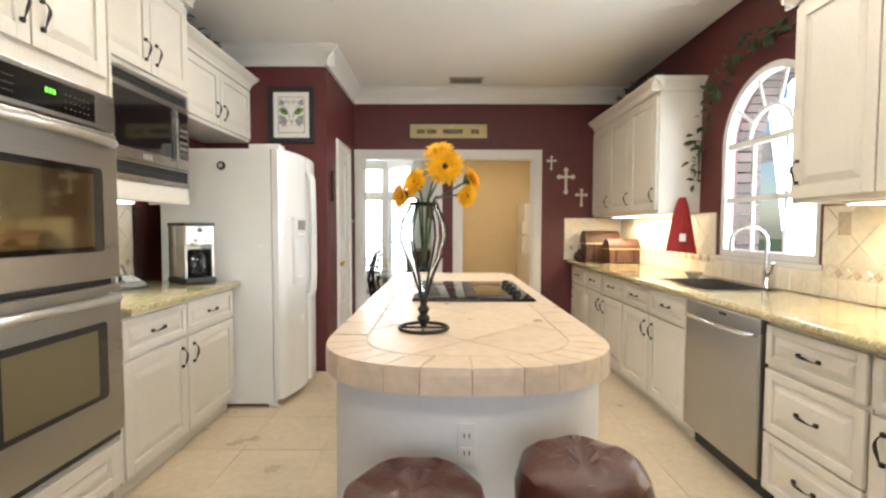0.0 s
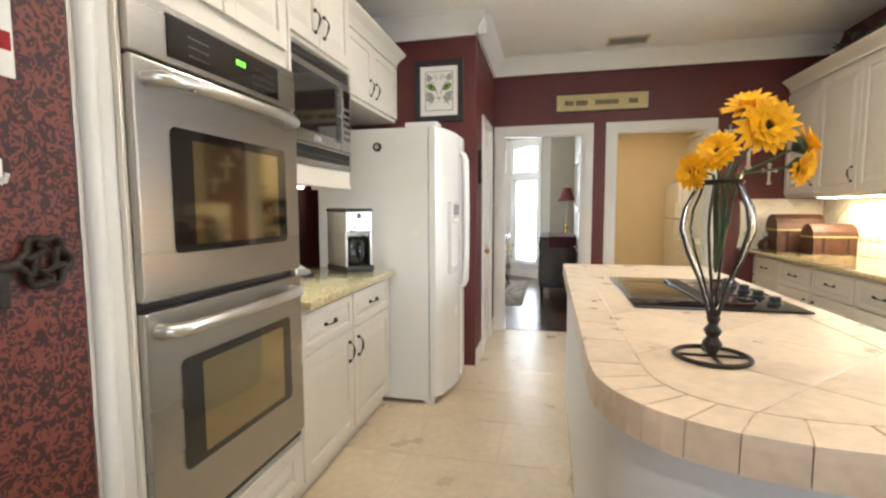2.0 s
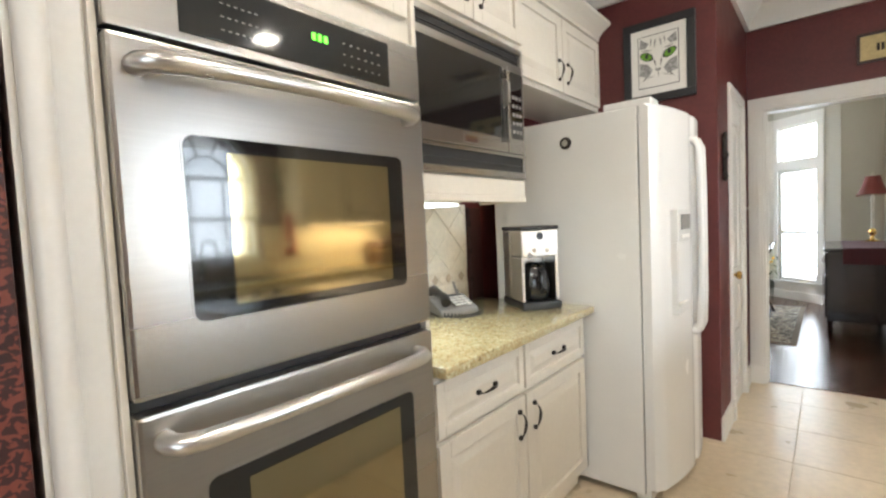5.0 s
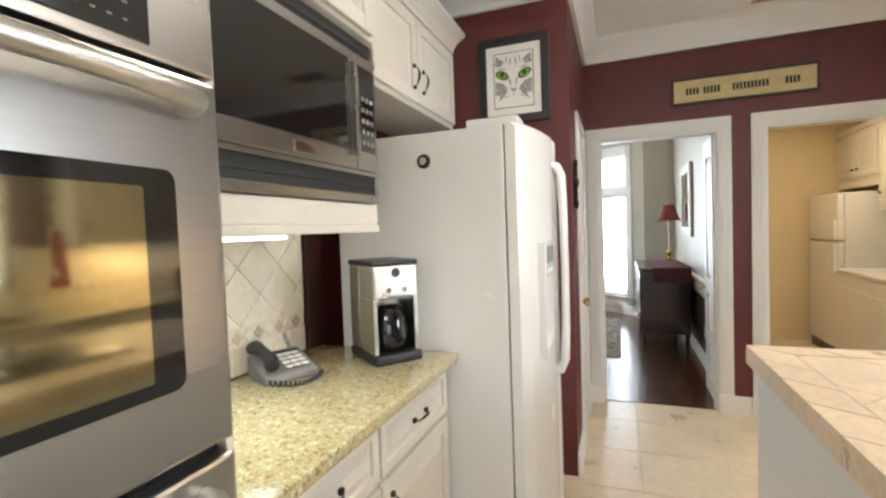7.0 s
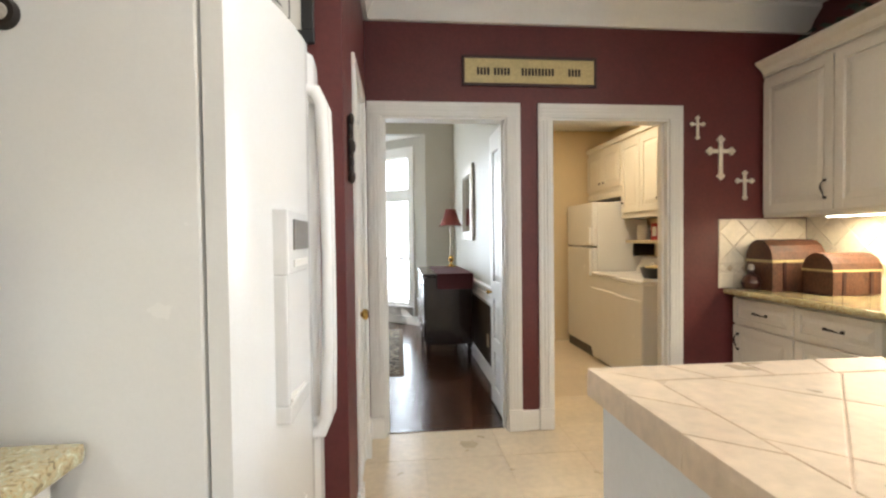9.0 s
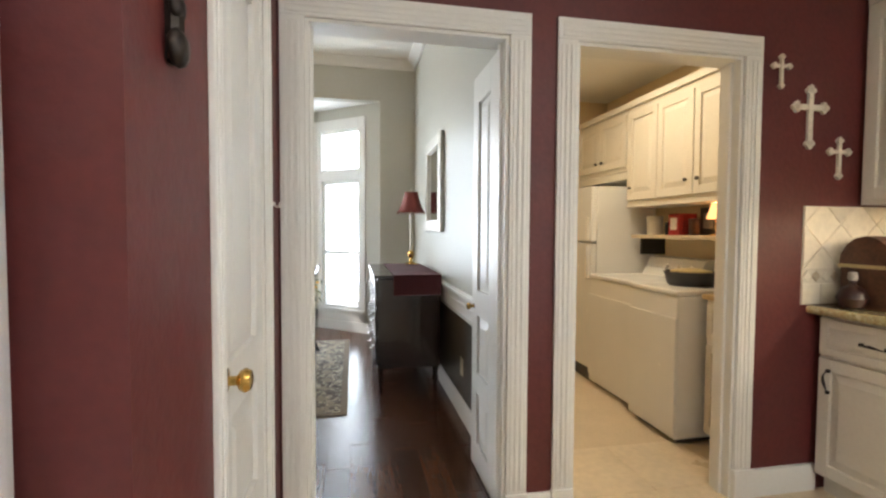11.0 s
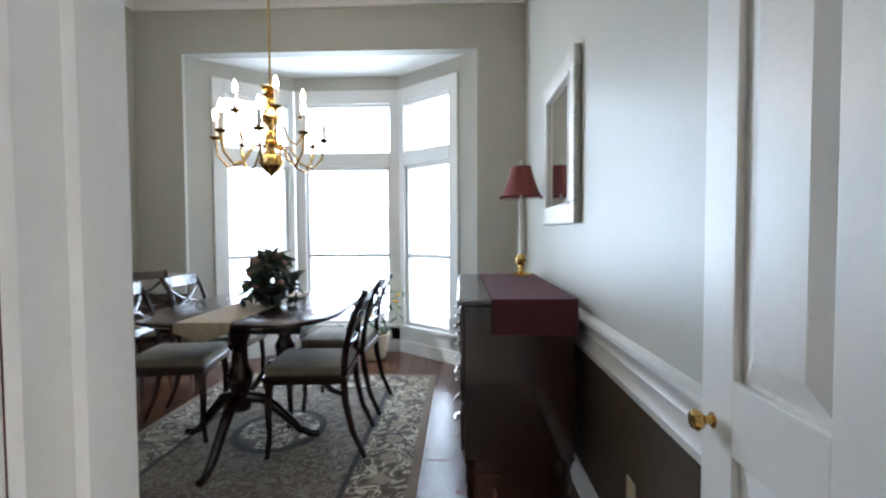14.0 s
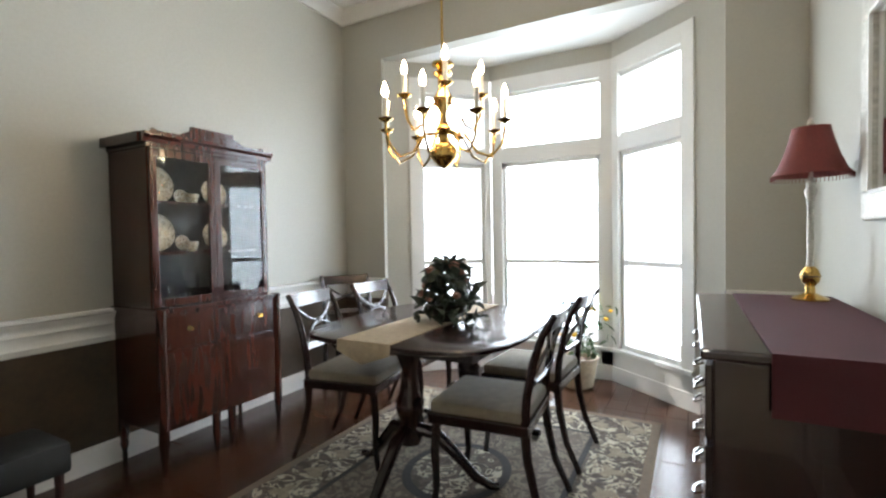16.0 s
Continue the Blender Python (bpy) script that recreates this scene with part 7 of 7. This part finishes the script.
for i in range(-9, 10):
    for j in range(-9, 10):
        u0, v0 = i * S, j * S
        q = [((u - v) * c45 + icx, (u + v) * c45 + 2.2) for u, v in ((u0 + 0.002, v0 + 0.002), (u0 + S - 0.002, v0 + 0.002), (u0 + S - 0.002, v0 + S - 0.002), (u0 + 0.002, v0 + S - 0.002))]
        q = clip_poly(q, field)
        if q and size_of(q) > 0.0006:
            laid("tile", q, IZ - 0.004, IZ - 0.0005, ISLE, isl)

# kitchen and laundry floor tiles
kf = bpy.data.objects["floor_kitchen"]
S = 0.46
for i in range(10):
    for j in range(18):
        x0, y0 = XL + i * S, -2.5 + j * S
        for out in ([(XL, -2.5), (XR, -2.5), (XR, YW + 0.06), (XL, YW + 0.06)], [(0.30, YW + 0.06), (2.02, YW + 0.06), (2.02, 7.75), (0.30, 7.75)]):
            q = clip_poly([(x0 + 0.0015, y0 + 0.0015), (x0 + S - 0.0015, y0 + 0.0015), (x0 + S - 0.0015, y0 + S - 0.0015), (x0 + 0.0015, y0 + S - 0.0015)], out)
            if q and size_of(q) > 0.001:
                laid("tile", q, -0.003, -0.0003, STONE, kf)

# dining floor planks, running away from the kitchen
df = bpy.data.objects["floor_dining"]
rp_ = random.Random(3)
PWd = 0.125
room = [(-3.18, YW + 0.06), (0.18, YW + 0.06), (0.18, 8.82), (-3.18, 8.82)]
bayf = [(BX0, 8.82), (BX1, 8.82), (-0.97, 9.48), (-2.03, 9.48)]
for i in range(27):
    x0 = -3.18 + i * PWd
    y = YW - rp_.uniform(0, 0.9)
    while y < 9.5:
        L = rp_.uniform(0.9, 1.3)
        for out in (room, bayf):
            q = clip_poly([(x0 + 0.0007, y + 0.0007), (x0 + PWd - 0.0007, y + 0.0007), (x0 + PWd - 0.0007, y + L - 0.0007), (x0 + 0.0007, y + L - 0.0007)], out)
            if q and size_of(q) > 0.001:
                laid("plank", q, -0.008, -0.0003, PLANK, df)
        y += L
setting("trim_threshold", B((D1[0] + 0.014, YW + 0.045, -0.004, D1[1] - 0.014, YW + 0.085, 0.006), bev=0.002), MAHOG2, "dark wooden threshold strip in the doorway", "threshold")


# backsplashes: a row of square tiles, a band of small diamonds, a diagonal field
def backsplash(name, label, face_axis, plane, sgn, a0, a1, top):
    lo = 0.904
    bed = B((plane, a0, lo, plane + sgn * 0.004, a1, top)) if face_axis == "x" else B((a0, plane, lo, a1, plane + sgn * 0.004, top))
    sp = setting(name, bed, SPLASHGROUT, label, "backsplash")
    h0, h1 = plane + sgn * 0.0035, plane + sgn * 0.010
    n = max(1, round((a1 - a0) / 0.105))
    s = (a1 - a0) / n
    g = 0.0015
    for k in range(n):
        laid("tile", [(a0 + k * s + g, lo + g), (a0 + (k + 1) * s - g, lo + g), (a0 + (k + 1) * s - g, lo + 0.1), (a0 + k * s + g, lo + 0.1)], h0, h1, SPLASH, sp, face_axis)
    zb = lo + 0.135
    r = 0.027
    m = int((a1 - a0) / (2 * r))
    for k in range(m):
        c = a0 + r + k * 2 * r
        laid("diamond_tile", [(c - r + g, zb), (c, zb - r + g), (c + r - g, zb), (c, zb + r - g)], h0, h1, ACCENT if k % 2 else SPLASH, sp, face_axis)
    z1 = lo + 0.172
    out = [(a0 + g, z1), (a1 - g, z1), (a1 - g, top - g), (a0 + g, top - g)]
    S_ = 0.15
    for i in range(-14, 40):
        for j in range(-40, 40):
            u0, v0 = i * S_, j * S_
            q = [((u - v) * c45 + a0, (u + v) * c45 + z1) for u, v in ((u0 + g, v0 + g), (u0 + S_ - g, v0 + g), (u0 + S_ - g, v0 + S_ - g), (u0 + g, v0 + S_ - g))]
            if max(p[0] for p in q) < a0 or min(p[0] for p in q) > a1 or max(p[1] for p in q) < z1 or min(p[1] for p in q) > top:
                continue
            q = clip_poly(q, out)
            if q and size_of(q) > 0.0003:
                laid("tile", q, h0, h1, SPLASH, sp, face_axis)


backsplash("backsplash_east_near", "cream diagonal tile backsplash beside the window", "x", XR, -1, 0.4, WY - WR - 0.03, 1.379)
backsplash("backsplash_east_far", "cream diagonal tile backsplash lit from above", "x", XR, -1, WY + WR + 0.03, 5.185, 1.379)
backsplash("backsplash_north", "cream tile backsplash on the end wall", "y", YW, -1, 1.55, 2.189, 1.372)
backsplash("backsplash_west", "cream diagonal tile backsplash behind the coffee maker", "x", XL, 1, 2.03, 3.03, 1.42)
sp = setting("backsplash_sill", B((XR - 0.004, WY - WR - 0.028, 0.904, XR, WY + WR + 0.028, WB - 0.032)), SPLASHGROUT, "tile strip below the window", "backsplash")
for k in range(9):
    s = (2 * WR + 0.056) / 9
    a = WY - WR - 0.028 + k * s
    laid("tile", [(a + 0.0015, 0.906), (a + s - 0.0015, 0.906), (a + s - 0.0015, WB - 0.034), (a + 0.0015, WB - 0.034)], XR - 0.0035, XR - 0.010, SPLASH, sp, "x")
st_ = thing("wall_outlet", "cream outlet on the tile backsplash", "outlet", (2.19, 2.28, 1.3))
part("plate", B((2.183, 2.25, 1.23, 2.1895, 2.32, 1.345), bev=0.002), LACE, st_)

# brick reveal outside the arched window
we = bpy.data.objects["wall_east_outer"]
for k in range(15):
    z = WB - 0.3 + k * 0.075
    laid("brick", [(WY + WR + 0.01, z), (WY + WR + 0.11, z), (WY + WR + 0.11, z + 0.065), (WY + WR + 0.01, z + 0.065)], 2.322, 2.50, BRICK, we, "x")
    laid("brick", [(WY - WR - 0.11, z), (WY - WR - 0.01, z), (WY - WR - 0.01, z + 0.065), (WY - WR - 0.11, z + 0.065)], 2.322, 2.50, BRICK, we, "x")
for k in range(22):
    a, b = math.pi * (k + 0.06) / 22, math.pi * (k + 0.94) / 22
    r0_, r1_ = WR - 0.005, WR + 0.2
    laid("brick", [(WY + r0_ * math.cos(a), WS + r0_ * math.sin(a)), (WY + r1_ * math.cos(a), WS + r1_ * math.sin(a)), (WY + r1_ * math.cos(b), WS + r1_ * math.sin(b)), (WY + r0_ * math.cos(b), WS + r0_ * math.sin(b))], 2.322, 2.50, BRICK, we, "x")
